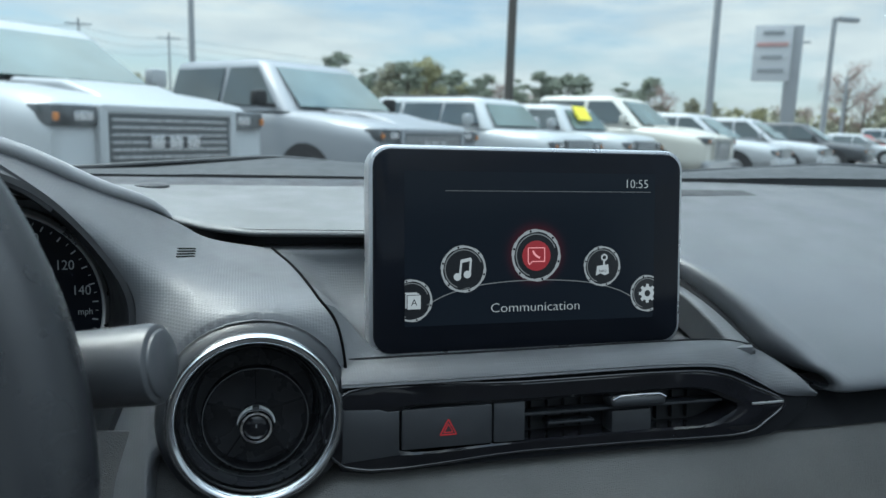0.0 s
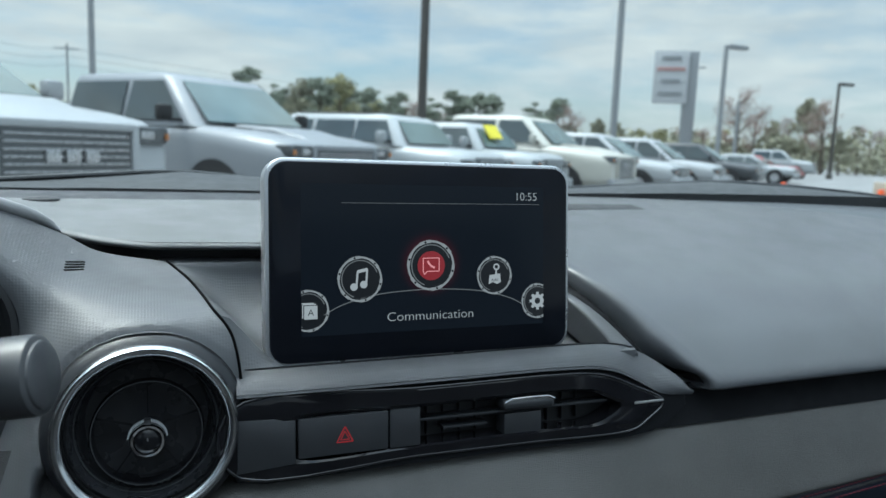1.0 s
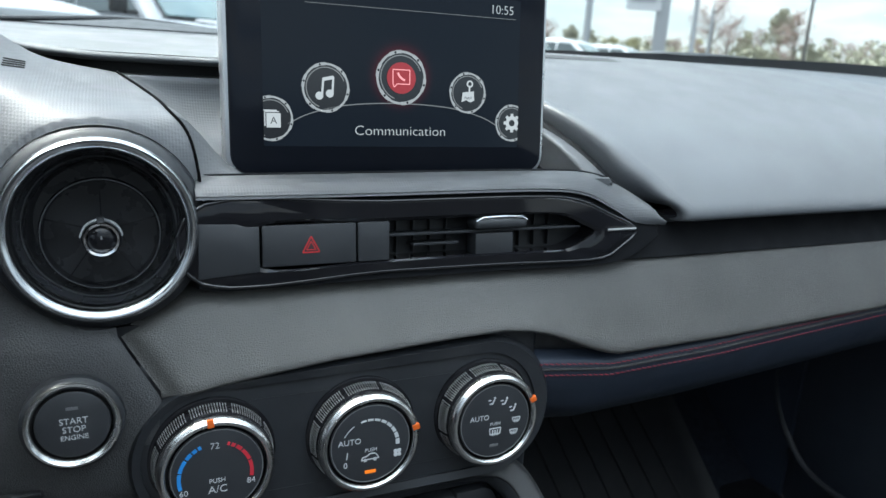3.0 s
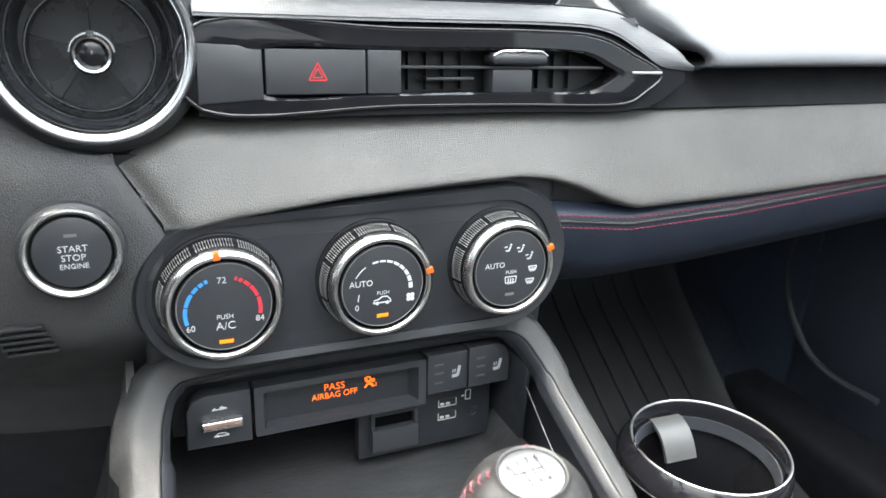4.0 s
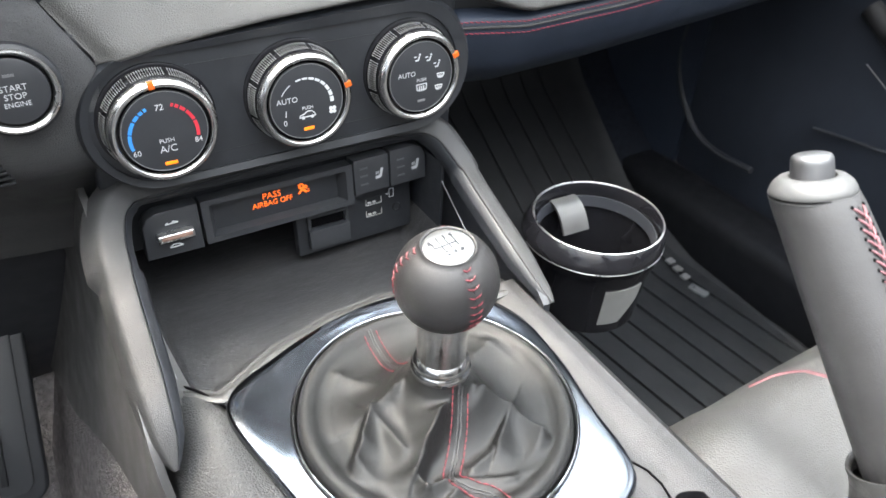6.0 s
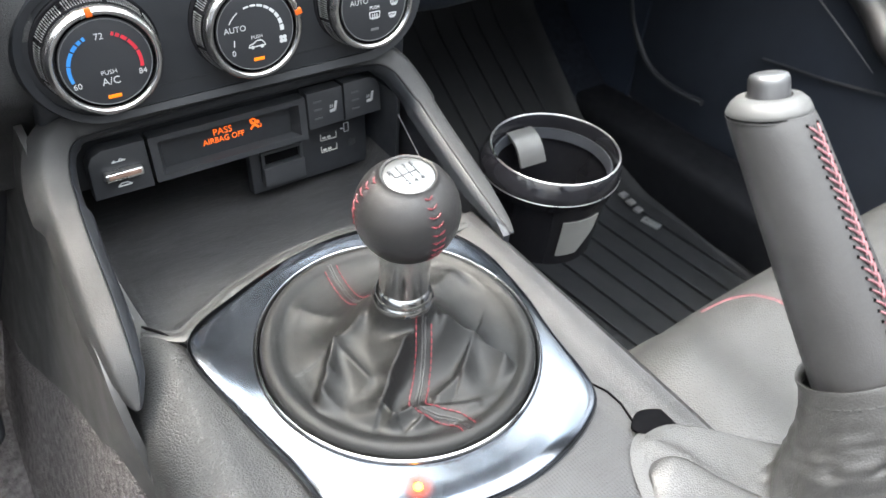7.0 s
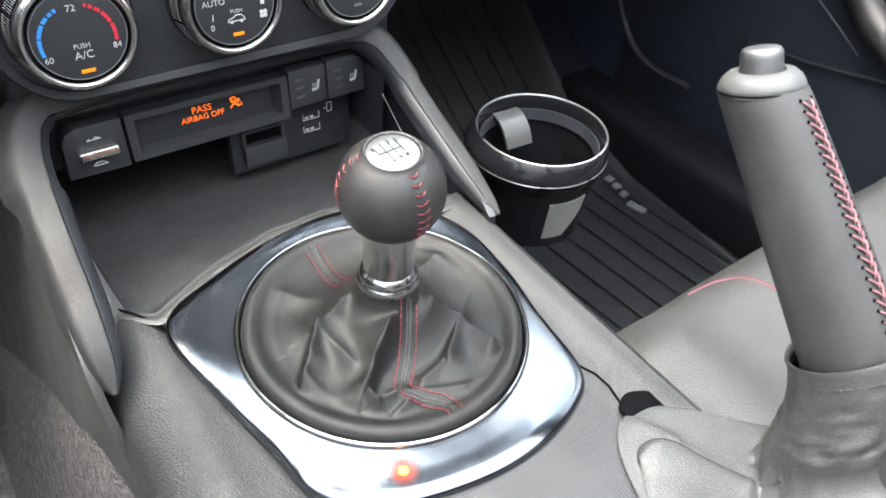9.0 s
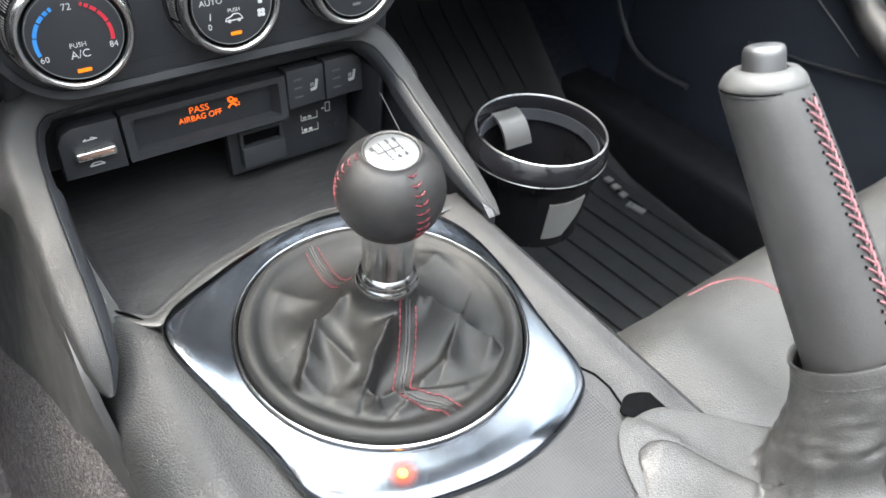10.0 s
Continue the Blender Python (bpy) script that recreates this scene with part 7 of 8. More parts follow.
    # windscreen and its frame
    def screen(u, v):
        a = (u - 0.5) * 2
        return 0.30 + a * (0.76 - 0.10 * v), 0.79 - 0.34 * abs(a) ** 2.2 - 0.46 * v, 1.078 + 0.40 * v - 0.012 * abs(a) ** 2
    ws = part("windscreen", sheet(screen, 30, 10, 0.004), M_WINDSCREEN, body, "clear raked windscreen")
    ws.visible_shadow = False
    fr = [screen(0, v) for v in np.linspace(0, 1, 6)] + [screen(u, 1) for u in np.linspace(0.05, 0.95, 20)] + [screen(1, v) for v in np.linspace(1, 0, 6)]
    part("windscreen_frame", tube(fr, 0.022, 10), M_MATTE, body, "black windscreen frame")
    # mirror and visors, out of view, added to darken the bezel's reflections
    mm = pose(0.300, 0.500, 1.335, 78, 0, 14)
    mirror = part("rear_view_mirror", prism(rrect(0.245, 0.066, 0.026), 0.030, 0.006, 3, -0.030), M_MATTE, body, "unseen black mirror housing, added for reflections", mm)
    part("mirror_glass", prism(rrect(0.232, 0.056, 0.022), 0.0012), M_CHROME, mirror, "mirror glass", mm)
    part("mirror_stem", tube([(0.300, 0.520, 1.345), (0.300, 0.525, 1.385), (0.300, 0.470, 1.400)], 0.009, 10), M_MATTE, mirror)
    for x in (0.04, 0.56):
        part("sun_visor", xf(rbox(0.36, 0.13, 0.016, 0.007, 3), pose(x, 0.300, 1.492, -8, 0, 0)), M_CARPET, body, "unseen dark sun visor, added for reflections")


build_body()


# fine dust on the console
def build_dust():
    rnd = random.Random(9)
    bm = bmesh.new()

    def fleck(x, y, z, s):
        a = rnd.uniform(0, 6.28)
        pts = [(x + s * rnd.uniform(0.6, 1.4) * math.cos(a + q), y + s * rnd.uniform(0.6, 1.4) * math.sin(a + q)) for q in (0, 1.6, 3.1, 4.7)]
        lo, hi = [bm.verts.new((*p, z)) for p in pts], [bm.verts.new((*p, z + 0.00012)) for p in pts]
        bm.faces.new(hi)
        for q in range(4):
            bm.faces.new((lo[q], lo[(q + 1) % 4], hi[(q + 1) % 4], hi[q]))
    for _ in range(60):
        fleck(rnd.uniform(0.20, 0.36), rnd.uniform(0.362, 0.46), 0.7437, rnd.uniform(0.0001, 0.00022))
    for _ in range(7):
        fleck(rnd.uniform(0.215, 0.235), rnd.uniform(0.255, 0.295), 0.7770, rnd.uniform(0.0001, 0.0002))
    solo("dust", bm, M_GREYCAP, "fine pale dust specks on the console", "dust", kind="stuff")


build_dust()


# ---- outside: the lot, parked vehicles, poles, trees ----
M_TAR = mat("pale_asphalt", (0.20, 0.20, 0.20), 0.9, var=0.25, vscale=0.4, bump=0.004, bscale=90)
M_TYRE = mat("tyre_rubber", (0.018, 0.018, 0.019), 0.8)
M_RIM = mat("wheel_alloy", (0.45, 0.45, 0.46), 0.3, metal=0.9)
M_CARGLASS = mat("tinted_car_glass", (0.10, 0.14, 0.14), 0.10, var=0.3, vscale=0.8, spec=0.35)
M_SIDEGLASS = mat("dark_car_glass", (0.060, 0.075, 0.08), 0.06, var=0.25, vscale=0.8, spec=0.8)
M_GRILLE = mat("dark_grille", (0.10, 0.105, 0.11), 0.4, metal=0.4)
M_LAMP = mat("headlamp", (0.10, 0.105, 0.11), 0.2, metal=0.4, vscale=6, var=0.5)
M_AMBER = mat("amber_lens", (0.38, 0.15, 0.05), 0.25)
M_POLE = mat("dark_pole", (0.055, 0.05, 0.045), 0.7)
M_POLEGREY = mat("grey_pole", (0.24, 0.25, 0.26), 0.5, metal=0.3)


def paint(name, color, rough=0.42):
    return mat(name, color, rough, var=0.04, vscale=1.2, coat=0.25, rvar=0.04)


P_WHITE = paint("white_car_paint", (0.30, 0.31, 0.32))
P_SILVER = paint("silver_car_paint", (0.20, 0.21, 0.225))
P_PALE = paint("pale_silver_paint", (0.31, 0.325, 0.335))
P_CREAM = paint("white_and_cream_paint", (0.40, 0.39, 0.35))
P_DARK = paint("dark_car_paint", (0.03, 0.032, 0.036))
P_REDCAR = paint("red_car_paint", (0.30, 0.03, 0.03))

ground = solo("ground", sheet(lambda u, v: ((u - 0.5) * 5000, (v - 0.5) * 5000, 0.0), 8, 8, 0.05), M_TAR, "pale grey asphalt lot", "ground", kind="structure")


def loop_yz(x, hw, z0, z1, r, n=5):
    return [(x, p[0], (z0 + z1) / 2 + p[1]) for p in rrect(2 * hw, z1 - z0, min(r, hw * 0.9, (z1 - z0) * 0.45), n)]


def quad(pts, t=0.012):
    """A thin panel from four corners."""
    P = [Vector(p) for p in pts]
    nrm = (P[1] - P[0]).cross(P[2] - P[0]).normalized() * t
    return rings([[tuple(p) for p in P], [tuple(p + nrm) for p in P]], (True, True))


def vehicle(kind, coat, m, label, group="parked vehicles", **tall):
    """Built with its nose along +x; m sets it on the ground."""
    spec = {
        "pickup_truck": dict(L=5.9, W=2.04, nose=2.95, wsb=1.52, wst=0.84, cr=-1.18, roof=1.94, belt=1.30, hood=1.13, tail=1.36, wh=0.41, wx=(1.85, -1.85), bed=True),
        "off_road_car": dict(L=4.1, W=1.82, nose=2.10, wsb=0.92, wst=0.52, cr=-1.85, roof=1.67, belt=1.16, hood=1.05, tail=1.18, wh=0.37, wx=(1.35, -1.30), bed=False),
        "sport_utility_car": dict(L=4.7, W=1.88, nose=2.35, wsb=1.05, wst=0.25, cr=-2.25, roof=1.70, belt=1.08, hood=0.92, tail=1.10, wh=0.36, wx=(1.42, -1.42), bed=False),
        "saloon_car": dict(L=4.7, W=1.82, nose=2.35, wsb=0.95, wst=0.15, cr=-1.75, roof=1.45, belt=0.95, hood=0.82, tail=1.0, wh=0.33, wx=(1.40, -1.40), bed=False),
    }[kind]
    s = {**spec, **tall}
    ob = thing(kind, Matrix(), label, "vehicle", group)
    W, hw = s["W"], s["W"] / 2
    st = [(-s["L"] / 2, hw * 0.90, 0.50, s["tail"] - 0.10, 0.12), (-s["L"] / 2 + 0.08, hw * 0.97, 0.40, s["tail"], 0.14), (-1.0, hw, 0.36, s["belt"], 0.16), (0.6, hw, 0.36, s["belt"], 0.18), (s["wsb"], hw, 0.36, s["belt"] - 0.01, 0.20),
          (s["wsb"] + 0.5, hw, 0.38, s["belt"] - 0.05, 0.22), (s["nose"] - 0.45, hw * 0.985, 0.40, s["hood"] + 0.07, 0.24), (s["nose"] - 0.14, hw * 0.95, 0.42, s["hood"] + 0.02, 0.22), (s["nose"], hw * 0.90, 0.46, s["hood"] - 0.10, 0.16)]
    part("body", rings([loop_yz(*q) for q in st], (True, True)), coat, ob, "", angle=60)
    if s["bed"]:
        part("bed_cover", at(rbox(1.85, W * 0.86, 0.05, 0.02), -1.95, 0, s["tail"] + 0.005), M_TYRE, ob)
    # cabin: stacked rings
    def deck(z, x0, x1, h):
        return [((x0 + x1) / 2 + p[0], p[1], z) for p in rrect(x1 - x0, 2 * h, 0.16, 5)]
    z0, z1 = s["belt"] - 0.03, s["roof"]
    back = 0.10 if s["bed"] or kind == "off_road_car" else 0.45
    part("cabin", rings([deck(z0, s["cr"], s["wsb"] + 0.02, hw * 0.95), deck(z1 - 0.10, s["cr"] + back * 0.85, s["wst"] + 0.10, hw * 0.80), deck(z1 - 0.03, s["cr"] + back, s["wst"] - 0.02, hw * 0.76), deck(z1, s["cr"] + back + 0.15, s["wst"] - 0.22, hw * 0.66)], (True, True)), coat, ob, "", angle=60)
    if kind == "off_road_car":
        part("roof_panel", at(prism(rrect(s["wst"] - s["cr"] - 0.55, hw * 1.40, 0.12), 0.03, 0.012), (s["wst"] + s["cr"]) / 2, 0, z1 - 0.004), M_POLE, ob, "dark grey roof panel")
    f = lambda t, a, b: a + (b - a) * t
    # windscreen and side glass lie just proud of the cabin
    zt = z1 - 0.12
    part("windscreen", quad([(s["wsb"] + 0.035, -hw * 0.80, z0 + 0.06), (s["wsb"] + 0.035, hw * 0.80, z0 + 0.06), (s["wst"] + 0.125, hw * 0.68, zt), (s["wst"] + 0.125, -hw * 0.68, zt)], 0.012), M_CARGLASS, ob, "greenish windscreen")
    doors = [(s["wsb"] - 0.22, s["wst"] - 0.02, 0.16), (0.14, 0.14, -0.92)] if s["cr"] > -1.2 else [(s["wsb"] - 0.22, s["wst"] - 0.02, -0.12), (-0.16, -0.16, -1.02), (-1.1, -1.1, s["cr"] + back + 0.12)]
    if s["cr"] > -1.2:
        doors = [(s["wsb"] - 0.25, s["wst"] - 0.05, 0.20), (0.12, 0.12, s["cr"] + back + 0.10)]
    for lo, hi, rear in doors:
        for sg in (-1, 1):
            y0, y1 = sg * (hw * 0.942 + 0.004), sg * (hw * 0.808 + 0.004)
            q = [(rear, y0, z0 + 0.07), (lo, y0, z0 + 0.07), (hi, y1, zt + 0.0), (rear + 0.03, y1, zt)]
            part("side_window", quad(q if sg < 0 else q[::-1], 0.012), M_SIDEGLASS, ob, "dark side window")
    for wx in s["wx"]:
        for sg in (-1, 1):
            wm = Matrix.Translation((wx, sg * (hw - 0.115), s["wh"])) @ pose(0, 0, 0, -90 * sg, 0, 0)
            part("wheel_arch", lathe([(s["wh"] + 0.09, 0.0), (s["wh"] + 0.09, 0.123), (s["wh"] - 0.1, 0.123)], 32), M_TYRE, ob, "", wm)
            w = part("wheel", lathe([(s["wh"] * 0.62, 0.12), (s["wh"] * 0.94, 0.128), (s["wh"], 0.10), (s["wh"], -0.10), (s["wh"] * 0.5, -0.11)], 32), M_TYRE, ob, "", wm)
            part("rim", lathe([(0, 0.125), (s["wh"] * 0.2, 0.128), (s["wh"] * 0.55, 0.120), (s["wh"] * 0.63, 0.131), (s["wh"] * 0.66, 0.11)], 24), M_RIM, w, "", wm)
    nx, hz = s["nose"], s["hood"]
    g = part("grille", at(rbox(0.10, W * 0.52, hz - 0.70, 0.03), nx - 0.01, 0, (hz + 0.60) / 2), M_GRILLE, ob, "dark grille")
    bars = 10 if kind == "pickup_truck" else 6 if kind != "off_road_car" else 7
    for k in range(bars):
        if kind == "off_road_car":
            part("bar", at(rbox(0.05, 0.035, hz - 0.76, 0.01), nx + 0.03, -0.36 + 0.12 * k, (hz + 0.60) / 2), coat, g)
        else:
            part("bar", at(rbox(0.04, W * 0.50, 0.016, 0.006), nx + 0.03, 0, 0.66 + (hz - 0.78) * k / (bars - 1)), M_RIM, g)
    if kind == "pickup_truck":
        part("badge", join(*[at(rbox(0.03, 0.12, 0.09, 0.02), nx + 0.055, -0.16 + 0.16 * k, (hz + 0.70) / 2) for k in range(3)]), M_RIM, g, "plain bright badge bars")
        part("hood_scoop", join(*[at(xf(rbox(0.24, 0.12, 0.02, 0.008), pose(0, 0, 0, 0, 5, 0)), nx - 1.15, sg * 0.50, s["belt"] - 0.03) for sg in (-1, 1)]), M_TYRE, ob)
    if kind == "pickup_truck":
        part("hood_bulge", rings([loop_yz(x, w, z, z + t, 0.05) for x, w, z, t in ((s["wsb"] + 0.10, 0.46, s["belt"] - 0.10, 0.12), (s["wsb"] + 0.7, 0.44, s["hood"] + 0.02, 0.14), (nx - 0.30, 0.42, s["hood"] - 0.04, 0.11), (nx - 0.06, 0.40, s["hood"] - 0.10, 0.06))], (True, True)), coat, ob, "raised middle of the bonnet", angle=60)
        part("grille_frame", join(*[at(rbox(0.09, W * 0.58, 0.06, 0.02), nx + 0.01, 0, z) for z in (hz - 0.05, 0.58)], *[at(rbox(0.09, 0.07, hz - 0.60, 0.02), nx + 0.01, q * W * 0.28, (hz + 0.55) / 2) for q in (-1, 1)]), coat, ob, "painted grille surround")
    for sg in (-1, 1):
        up = 0.10 if kind == "pickup_truck" else 0.15
        h = part("headlight", at(rbox(0.30, W * 0.185, 0.145, 0.045), nx - 0.115, sg * W * 0.365, hz - up), M_LAMP, ob, "clear headlight")
        part("lamp_glass", at(rbox(0.05, W * 0.070, 0.07, 0.02), nx + 0.016, sg * W * 0.345, hz - up), M_RIM, h, "bright reflector")
        part("indicator", at(rbox(0.12, 0.032, 0.055, 0.012), nx - 0.006, sg * W * 0.440, hz - up - 0.01), M_AMBER, h, "amber indicator")
        mi = part("mirror", at(rbox(0.13, 0.19, 0.19, 0.05), s["wsb"] - 0.30, sg * (hw + 0.16), s["belt"] + 0.12), M_TYRE if coat is P_SILVER else coat, ob, "")
        part("mirror_arm", at(rbox(0.06, 0.16, 0.05, 0.01), s["wsb"] - 0.26, sg * (hw + 0.03), s["belt"] + 0.04), M_TYRE, mi)
    part("bumper", at(rbox(0.22, W * 0.94, 0.26, 0.06), nx + 0.01, 0, 0.50), M_RIM if kind == "pickup_truck" else coat, ob)
    ob.matrix_basis = m
    return ob


def parked(x, y, heading, dx=0.0, dy=0.0):
    """A pose whose nose points heading degrees from +x, with the front corner on the camera's side at x, y."""
    h = radians(heading)
    return Matrix.Translation((x, y, 0)) @ pose(0, 0, 0, 0, 0, heading) @ Matrix.Translation((dx, dy, 0))


EYE_X, EYE_Y = 0.165, 0.06
HEAD = -52.3
row = [("pickup_truck", P_WHITE, -1.28, 5.05, "white pickup truck with chrome barred grille"), ("pickup_truck", P_SILVER, 1.31, 7.89, "silver-grey crew cab pickup truck"),
       ("off_road_car", P_PALE, 4.55, 10.35, "pale silver boxy off-road car"), ("off_road_car", P_PALE, 6.75, 12.05, "white boxy off-road car with a yellow windscreen sticker"),
       ("pickup_truck", P_CREAM, 8.9, 12.9, "white pickup truck with cream lower body"), ("sport_utility_car", P_WHITE, 12.2, 14.9, "white sport utility car"), ("sport_utility_car", P_WHITE, 15.6, 17.2, "white parked sport utility car"),
       ("sport_utility_car", P_DARK, 20.5, 20.6, "dark parked car at the end of the row"), ("saloon_car", P_PALE, 30.0, 27.5, "pale silver car parked far off"), ("saloon_car", P_REDCAR, 33.0, 30.0, "red car parked far off"), ("pickup_truck", P_PALE, 42.0, 37.0, "pale pickup truck far off"), ("sport_utility_car", P_WHITE, 2.6, 16.5, "white car in the second row")]
for kind, coat, x, y, lab in row:
    s = 2.95 if kind == "pickup_truck" else 2.2 if kind == "off_road_car" else 2.35
    w = 1.02 if kind == "pickup_truck" else 0.92
    v = vehicle(kind, coat, parked(EYE_X + x, EYE_Y + y, HEAD + (7 if x < 0 else 0), -s, w), lab, **(dict(belt=1.40, hood=1.24, wsb=1.62, wst=0.92, roof=1.95) if x < 0 else {}))
    if "yellow" in lab:
        part("sticker", quad([(0.90, -0.50, 1.36), (0.90, 0.05, 1.36), (0.72, 0.05, 1.62), (0.72, -0.50, 1.62)], 0.03), mat("yellow_sticker", (0.70, 0.60, 0.03), 0.5), v, "yellow sticker")


def ray(az, d):
    return EYE_X + d * math.sin(radians(az)), EYE_Y + d * math.cos(radians(az))


def pole(az, d, h, r, material, label, name="street_lamp", head=False, cross=False):
    x, y = ray(az, d)
    ob = thing(name, (x, y, 0), label, "street lamp" if head else "pole")
    part("shaft", lathe([(r * 1.6, 0), (r * 1.6, 0.3), (r, 0.35), (r * 0.75, h), (0, h)], 16), material, ob, "", Matrix.Translation((x, y, 0)))
    if head:
        part("lamp_head", at(rbox(1.3, 0.45, 0.22, 0.08), x + 0.7, y, h), material, ob)
    if cross:
        part("crossarm", at(rbox(2.2, 0.12, 0.14, 0.02), x, y, h - 0.5), material, ob)
    return x, y


pole(19.85, 26, 12, 0.17, M_POLE, "tall dark wooden pole in the lot", "wooden_pole")
pole(34.6, 30, 13, 0.15, M_POLEGREY, "tall grey lamp pole between parked cars", "lamp_pole")
pole(-3.85, 34, 12, 0.14, M_POLEGREY, "tall grey lamp pole behind the trucks", "lamp_pole")
pole(42.15, 42, 7.05, 0.15, M_POLEGREY, "grey street lamp with a flat head", head=True)
pole(49.6, 62, 7.0, 0.14, M_POLE, "dark street lamp far off", head=True)
pole(43.3, 70, 6.3, 0.16, M_POLEGREY, "plain grey post far off", "lamp_pole")
a1 = pole(-5.4, 80, 9.6, 0.12, M_POLEGREY, "far wooden utility pole with a crossarm", "utility_pole", cross=True)
a2 = pole(-11.2, 75, 9.8, 0.12, M_POLEGREY, "far wooden utility pole with a crossarm", "utility_pole", cross=True)
a3 = pole(-18.5, 70, 9.8, 0.12, M_POLEGREY, "far wooden utility pole with a crossarm", "utility_pole", cross=True)
wx, wy = ray(20, 120)
for k in range(3):
    pts = []
    for p, q in zip((a3, a2, a1), (a2, a1, (wx, wy))):
        for t in np.linspace(0, 1, 9)[:-1]:
            pts.append((p[0] + (q[0] - p[0]) * t, p[1] + (q[1] - p[1]) * t, 9.2 - 0.8 * k - 2.0 * t * (1 - t)))
    solo("power_cable", tube(pts, 0.022, 5), M_POLEGREY, "dark overhead cable between the poles", "cable", "overhead cables")


def dealer_sign():
    x, y = ray(38.75, 50)
    ob = thing("roadside_sign", (x, y, 0), "tall grey and white roadside sign on a post", "sign")
    m = Matrix.Translation((x, y, 0)) @ pose(0, 0, 0, 0, 0, -38.75)
    part("post", at(rbox(0.85, 0.4, 7.9, 0.05), 0.98, 0.25, 3.95), M_POLEGREY, ob, "pale grey post", m)
    part("panel", at(rbox(2.15, 0.35, 3.35, 0.05), -0.25, 0, 6.25), mat("sign_panel_grey", (0.40, 0.41, 0.42), 0.5, var=0.05), ob, "grey sign panel", m)
    for z, w, mt in ((7.45, 1.2, M_POLEGREY), (6.75, 1.75, mat("faded_red_print", (0.36, 0.22, 0.21), 0.5)), (6.0, 1.2, M_POLEGREY), (5.2, 1.5, M_POLEGREY)):
        part("bar", at(rbox(w, 0.06, 0.26, 0.02), -0.25, -0.20, z), mt, ob, "", m)
    part("bracket", at(rbox(0.5, 0.1, 0.1, 0.02), 1.6, 0.25, 6.9), M_POLEGREY, ob, "", m)


dealer_sign()


def cone(az, d):
    x, y = ray(az, d)
    ob = thing("traffic_cone", (x, y, 0), "bright orange traffic cone on the asphalt", "traffic cone", "traffic cones")
    mt = mat("orange_cone_plastic", (0.75, 0.10, 0.02), 0.5)
    part("base", at(rbox(0.36, 0.36, 0.04, 0.01), x, y, 0.02), mt, ob)
    part("body", lathe([(0.15, 0.03), (0.05, 0.72), (0.0, 0.73)], 20), mt, ob, "", Matrix.Translation((x, y, 0)))


cone(46.8, 16.3)
cone(52.85, 14.8)
kx, ky = ray(54.5, 31)
solo("kerb_island", at(rbox(5.0, 1.6, 0.55, 0.04), kx + 1.6, ky, 0.275), mat("beige_concrete", (0.42, 0.36, 0.29), 0.9, bump=0.01, bscale=30), "low beige concrete kerb island", "kerb", kind="structure")
bx, by = ray(54.1, 36)
ob = thing("blue_drum", (bx, by, 0.0), "blue and white drum beside the kerb island", "drum")
part("drum", lathe([(0.26, 0.0), (0.28, 0.1), (0.28, 1.05), (0.2, 1.15), (0, 1.15)], 24), mat("blue_drum_paint", (0.06, 0.16, 0.40), 0.4), ob, "", Matrix.Translation((bx, by, 0)))
part("lid", lathe([(0.29, 1.12), (0.27, 1.3), (0, 1.34)], 24), P_WHITE, ob, "white lid", Matrix.Translation((bx, by, 0)))
bx, by = ray(55.3, 36)
solo("gate_post", at(rbox(0.5, 0.4, 3.2, 0.05), bx, by, 1.6), mat("cream_post_paint", (0.34, 0.32, 0.29), 0.7), "cream painted post by the kerb", "post")


# ---- trees ----
def leaf_cloud(centres, n, size, spread, seed, flat=0.7):
    """Many small leaf clumps round limb ends."""
    rnd = random.Random(seed)
    verts, faces = [], []
    for _ in range(n):
        cx, cy, cz, cr = rnd.choice(centres)
        while True:
            p = Vector((rnd.uniform(-1, 1), rnd.uniform(-1, 1), rnd.uniform(-1, 1)))
            if p.length < 1:
                break
        c = Vector((cx, cy, cz)) + Vector((p.x, p.y, p.z * flat)) * cr * spread
        q = Euler((rnd.uniform(0, 6), rnd.uniform(0, 6), rnd.uniform(0, 6))).to_matrix()
        s = size * rnd.uniform(0.5, 1.3)
        k = len(verts)
        for a, b in ((-1, -0.6), (0.2, -1), (1, 0.3), (-0.1, 0.9)):
            verts.append(tuple(c + q @ Vector((a * s, b * s, rnd.uniform(-0.3, 0.3) * s))))
        faces.append((k, k + 1, k + 2, k + 3))
    bm = bmesh.new()
    V = [bm.verts.new(v) for v in verts]
    for f in faces:
        bm.faces.new([V[i] for i in f])
    return bm


# leaf colours are paled, with the haze of distance put into them
M_PINE = mat("hazy_pine_needles", (0.21, 0.235, 0.185), 0.8, var=0.35, vscale=0.6, random_tint=0.45)
M_SPRING = mat("hazy_spring_leaves", (0.29, 0.28, 0.16), 0.8, var=0.3, vscale=0.5, random_tint=0.4)
M_OLIVE = mat("hazy_olive_leaves", (0.26, 0.255, 0.185), 0.8, var=0.3, vscale=0.5, random_tint=0.45)
M_BUD = mat("reddish_buds", (0.28, 0.20, 0.175), 0.85, var=0.3, vscale=0.5, random_tint=0.35)
M_BARK = mat("tree_bark", (0.10, 0.08, 0.065), 0.9, var=0.3, vscale=3, bump=0.02, bscale=8)


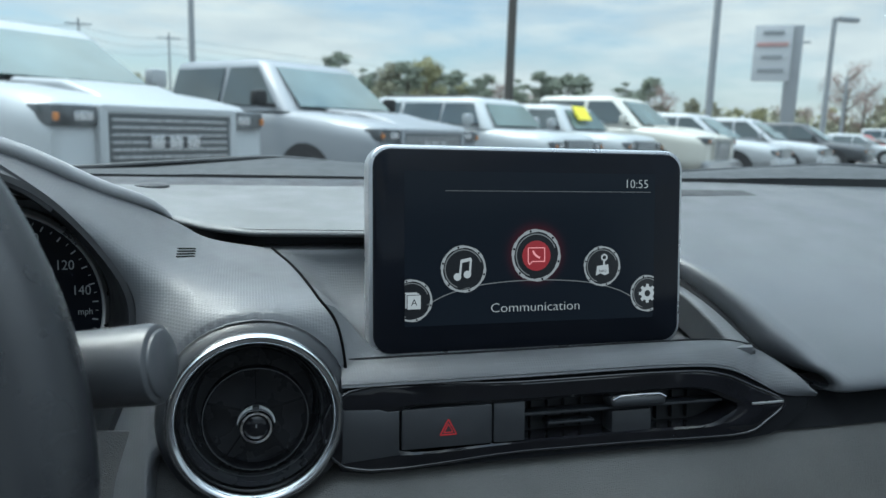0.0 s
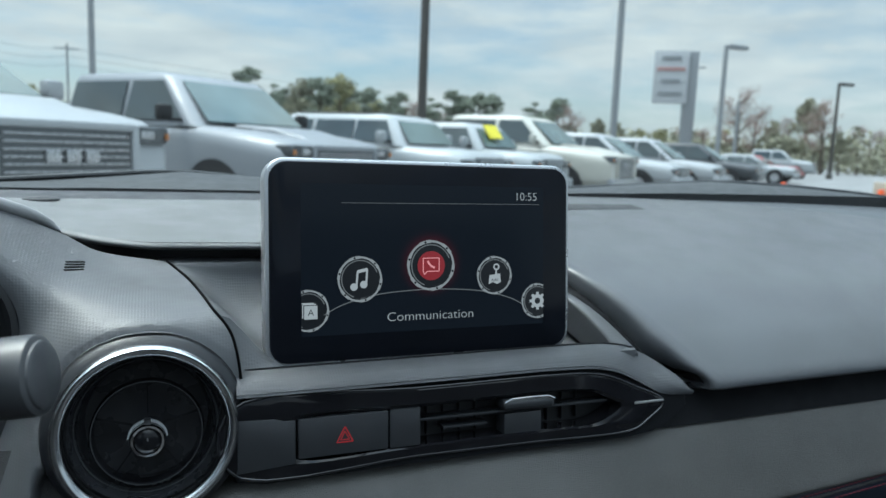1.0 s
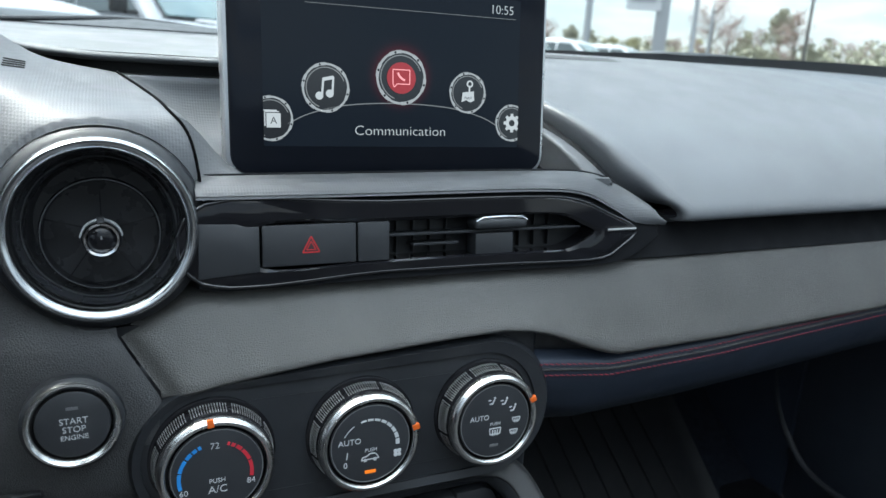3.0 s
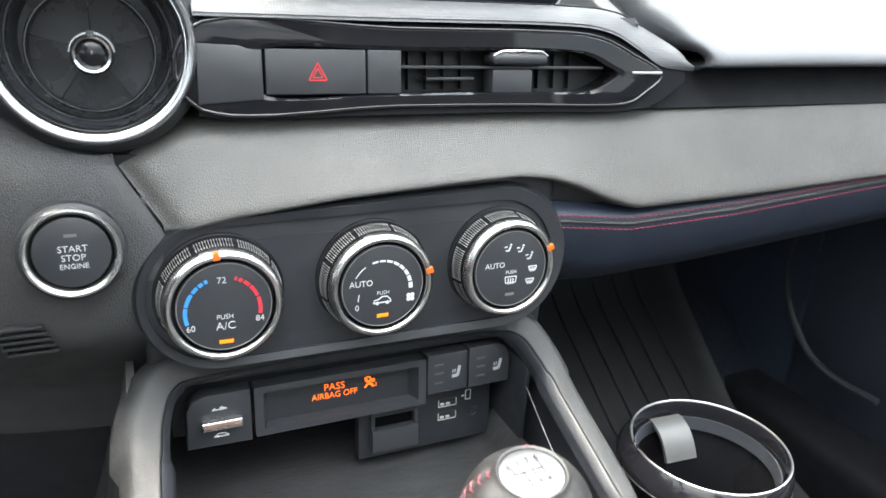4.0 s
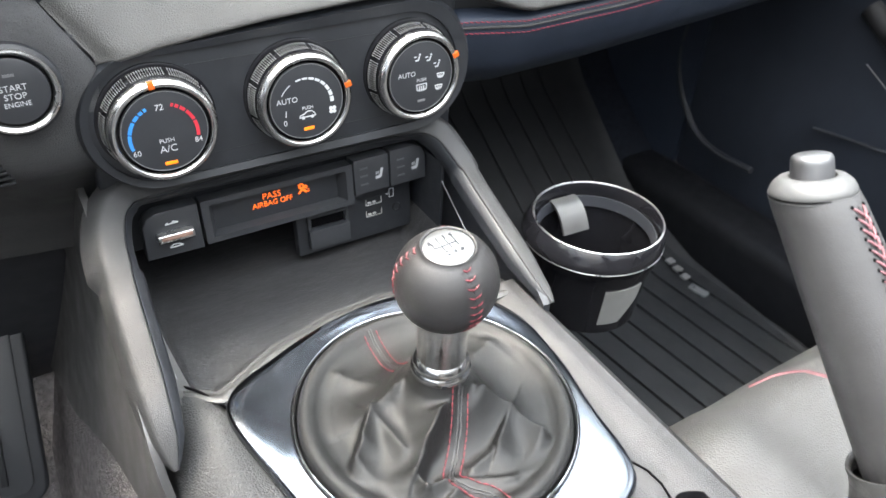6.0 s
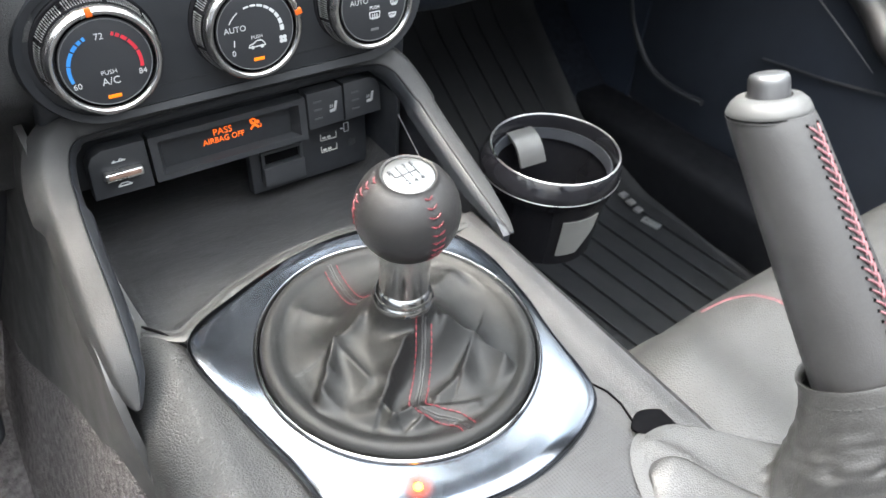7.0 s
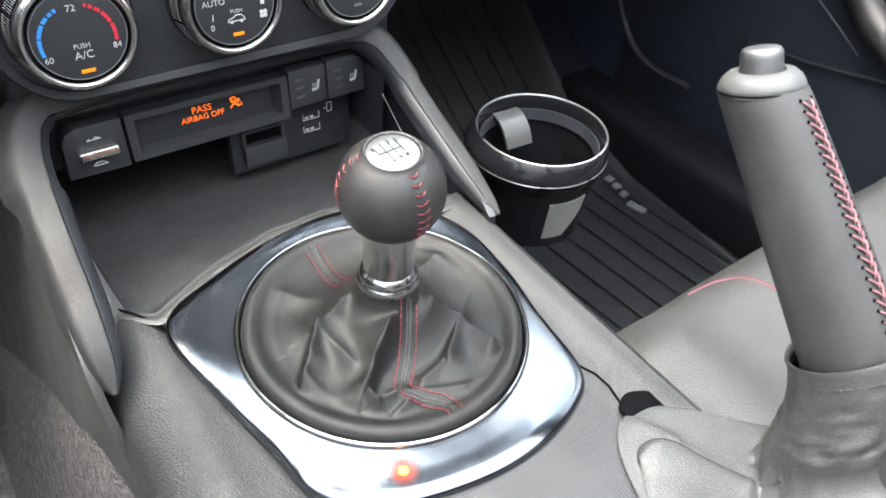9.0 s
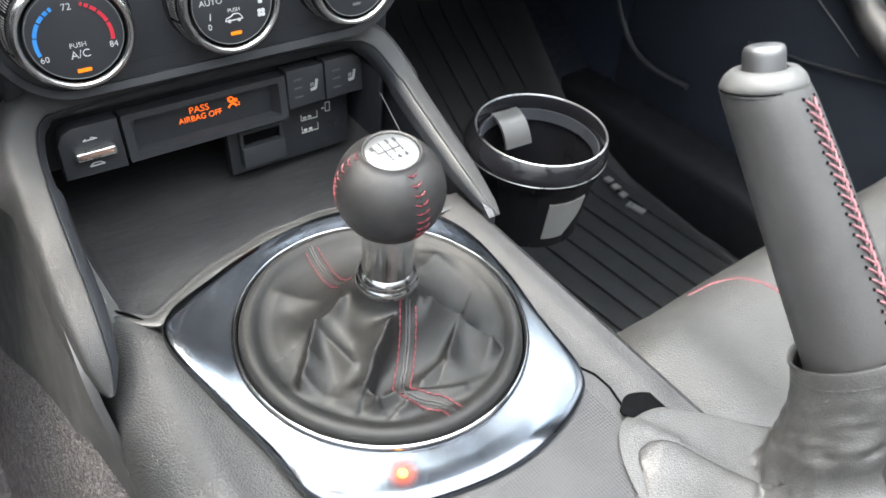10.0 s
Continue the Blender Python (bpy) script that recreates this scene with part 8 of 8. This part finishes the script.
def tree(kind, h, seed):
    rnd = random.Random(seed)
    lab = {"pine_tree": "tall dark green pine with an open crown", "leafy_tree": "young green and yellow leafy tree", "bare_tree": "bare reddish tree with fine twigs"}[kind]
    ob = thing(kind, Matrix(), lab, "tree", "tree line")
    trunk = [tube([(0, 0, 0), (0.1, 0, h * 0.4), (rnd.uniform(-0.3, 0.3), rnd.uniform(-0.3, 0.3), h * 0.95)], [0.24, 0.17, 0.03], 7)]
    centres = []
    for k in range(19 if kind != "bare_tree" else 22):
        lo = {"pine_tree": 0.48, "leafy_tree": 0.22, "bare_tree": 0.25}[kind]
        z = h * rnd.uniform(lo, 0.93)
        a = rnd.uniform(0, 6.28)
        f = (1.0 - z / h) ** 0.6
        L = h * (0.34 * f + 0.05) * rnd.uniform(0.5, 1.0)
        up = {"pine_tree": 0.15, "leafy_tree": 0.5, "bare_tree": 0.9}[kind]
        e = (L * math.cos(a), L * math.sin(a), min(z + L * up, h))
        trunk.append(tube([(0.05, 0, z), (e[0] * 0.5, e[1] * 0.5, z + (e[2] - z) * 0.4), e], [0.07, 0.045, 0.015], 5))
        centres.append((*e, h * rnd.uniform(0.04, 0.08)))
        centres.append((e[0] * 0.6, e[1] * 0.6, z + (e[2] - z) * 0.5, h * rnd.uniform(0.045, 0.075)))
    centres.append((0, 0, h * 0.96, h * 0.05))
    part("trunk", join(*trunk), M_BARK, ob)
    n, sz, mt = {"pine_tree": (3600, 0.115, M_PINE), "leafy_tree": (4200, 0.120, M_SPRING if seed % 2 else M_OLIVE), "bare_tree": (2200, 0.07, M_BUD)}[kind]
    part("crown", leaf_cloud(centres, n, sz * h / 9, 1.45, seed, 0.5 if kind == "pine_tree" else 0.8), mt, ob)
    return ob


protos = {k: [tree(k, 10.0, s + 10 * j) for s in (1, 2, 3)] for j, k in enumerate(("pine_tree", "leafy_tree", "bare_tree"))}
rnd = random.Random(5)
plan = [(8.6, 120, 10.2, "pine_tree"), (9.4, 120, 9.6, "pine_tree")]
for az in np.arange(10.5, 17.5, 0.75):
    plan.append((az, rnd.uniform(85, 110), rnd.uniform(7.2, 10.2), rnd.choice(("pine_tree", "leafy_tree", "leafy_tree"))))
for az, hh in ((18.0, 9.0), (19.3, 6.6), (20.5, 8.2), (21.3, 6.5), (22.4, 8.6), (23.2, 7.8), (24.3, 8.6), (25.3, 8.4), (28.6, 8.2), (30.4, 8.6), (31.2, 7.0)):
    plan.append((az, 100 + rnd.uniform(-8, 8), hh, "pine_tree" if hh > 7.5 else "bare_tree"))
for az in np.arange(20, 44, 1.5):
    plan.append((az, rnd.uniform(85, 115), rnd.uniform(4.0, 5.4), rnd.choice(("leafy_tree", "leafy_tree", "bare_tree"))))
for az in np.arange(43.5, 60, 1.1):
    plan.append((az, rnd.uniform(80, 105), rnd.uniform(5.0, 8.6) if az < 50 else rnd.uniform(4.2, 6.6), rnd.choice(("bare_tree", "bare_tree", "leafy_tree"))))
for az in np.arange(-14, 9, 1.6):
    plan.append((az, rnd.uniform(120, 150), rnd.uniform(6.5, 8.2), rnd.choice(("leafy_tree", "pine_tree"))))
plan.append((6.6, 120, 12.6, "pine_tree"))
used = set()
for az, d, h, kind in plan:
    x, y = ray(az, d)
    p = rnd.choice(protos[kind])
    m = Matrix.Translation((x, y, 0)) @ pose(0, 0, 0, 0, 0, rnd.uniform(0, 360)) @ Matrix.Scale(h / 10.0, 4)
    if p not in used:
        used.add(p)
        p.matrix_basis = m
        p.scale = (h / 10.0,) * 3
    else:
        q = copy_thing(p, Matrix.Translation((x, y, 0)) @ pose(0, 0, 0, 0, 0, rnd.uniform(0, 360)))
        q.scale = (h / 10.0,) * 3
# undergrowth along the edge of the lot
cs = []
for az in np.arange(-16, 64, 0.45):
    d = rnd.uniform(82, 118)
    x, y = ray(az, d)
    cs.append((x, y, rnd.uniform(0.6, 3.0), rnd.uniform(1.2, 2.4)))
solo("undergrowth", leaf_cloud(cs, 36000, 0.24, 1.0, 77, 1.0), M_OLIVE, "olive and brown brush along the edge of the lot", "brush", kind="stuff")
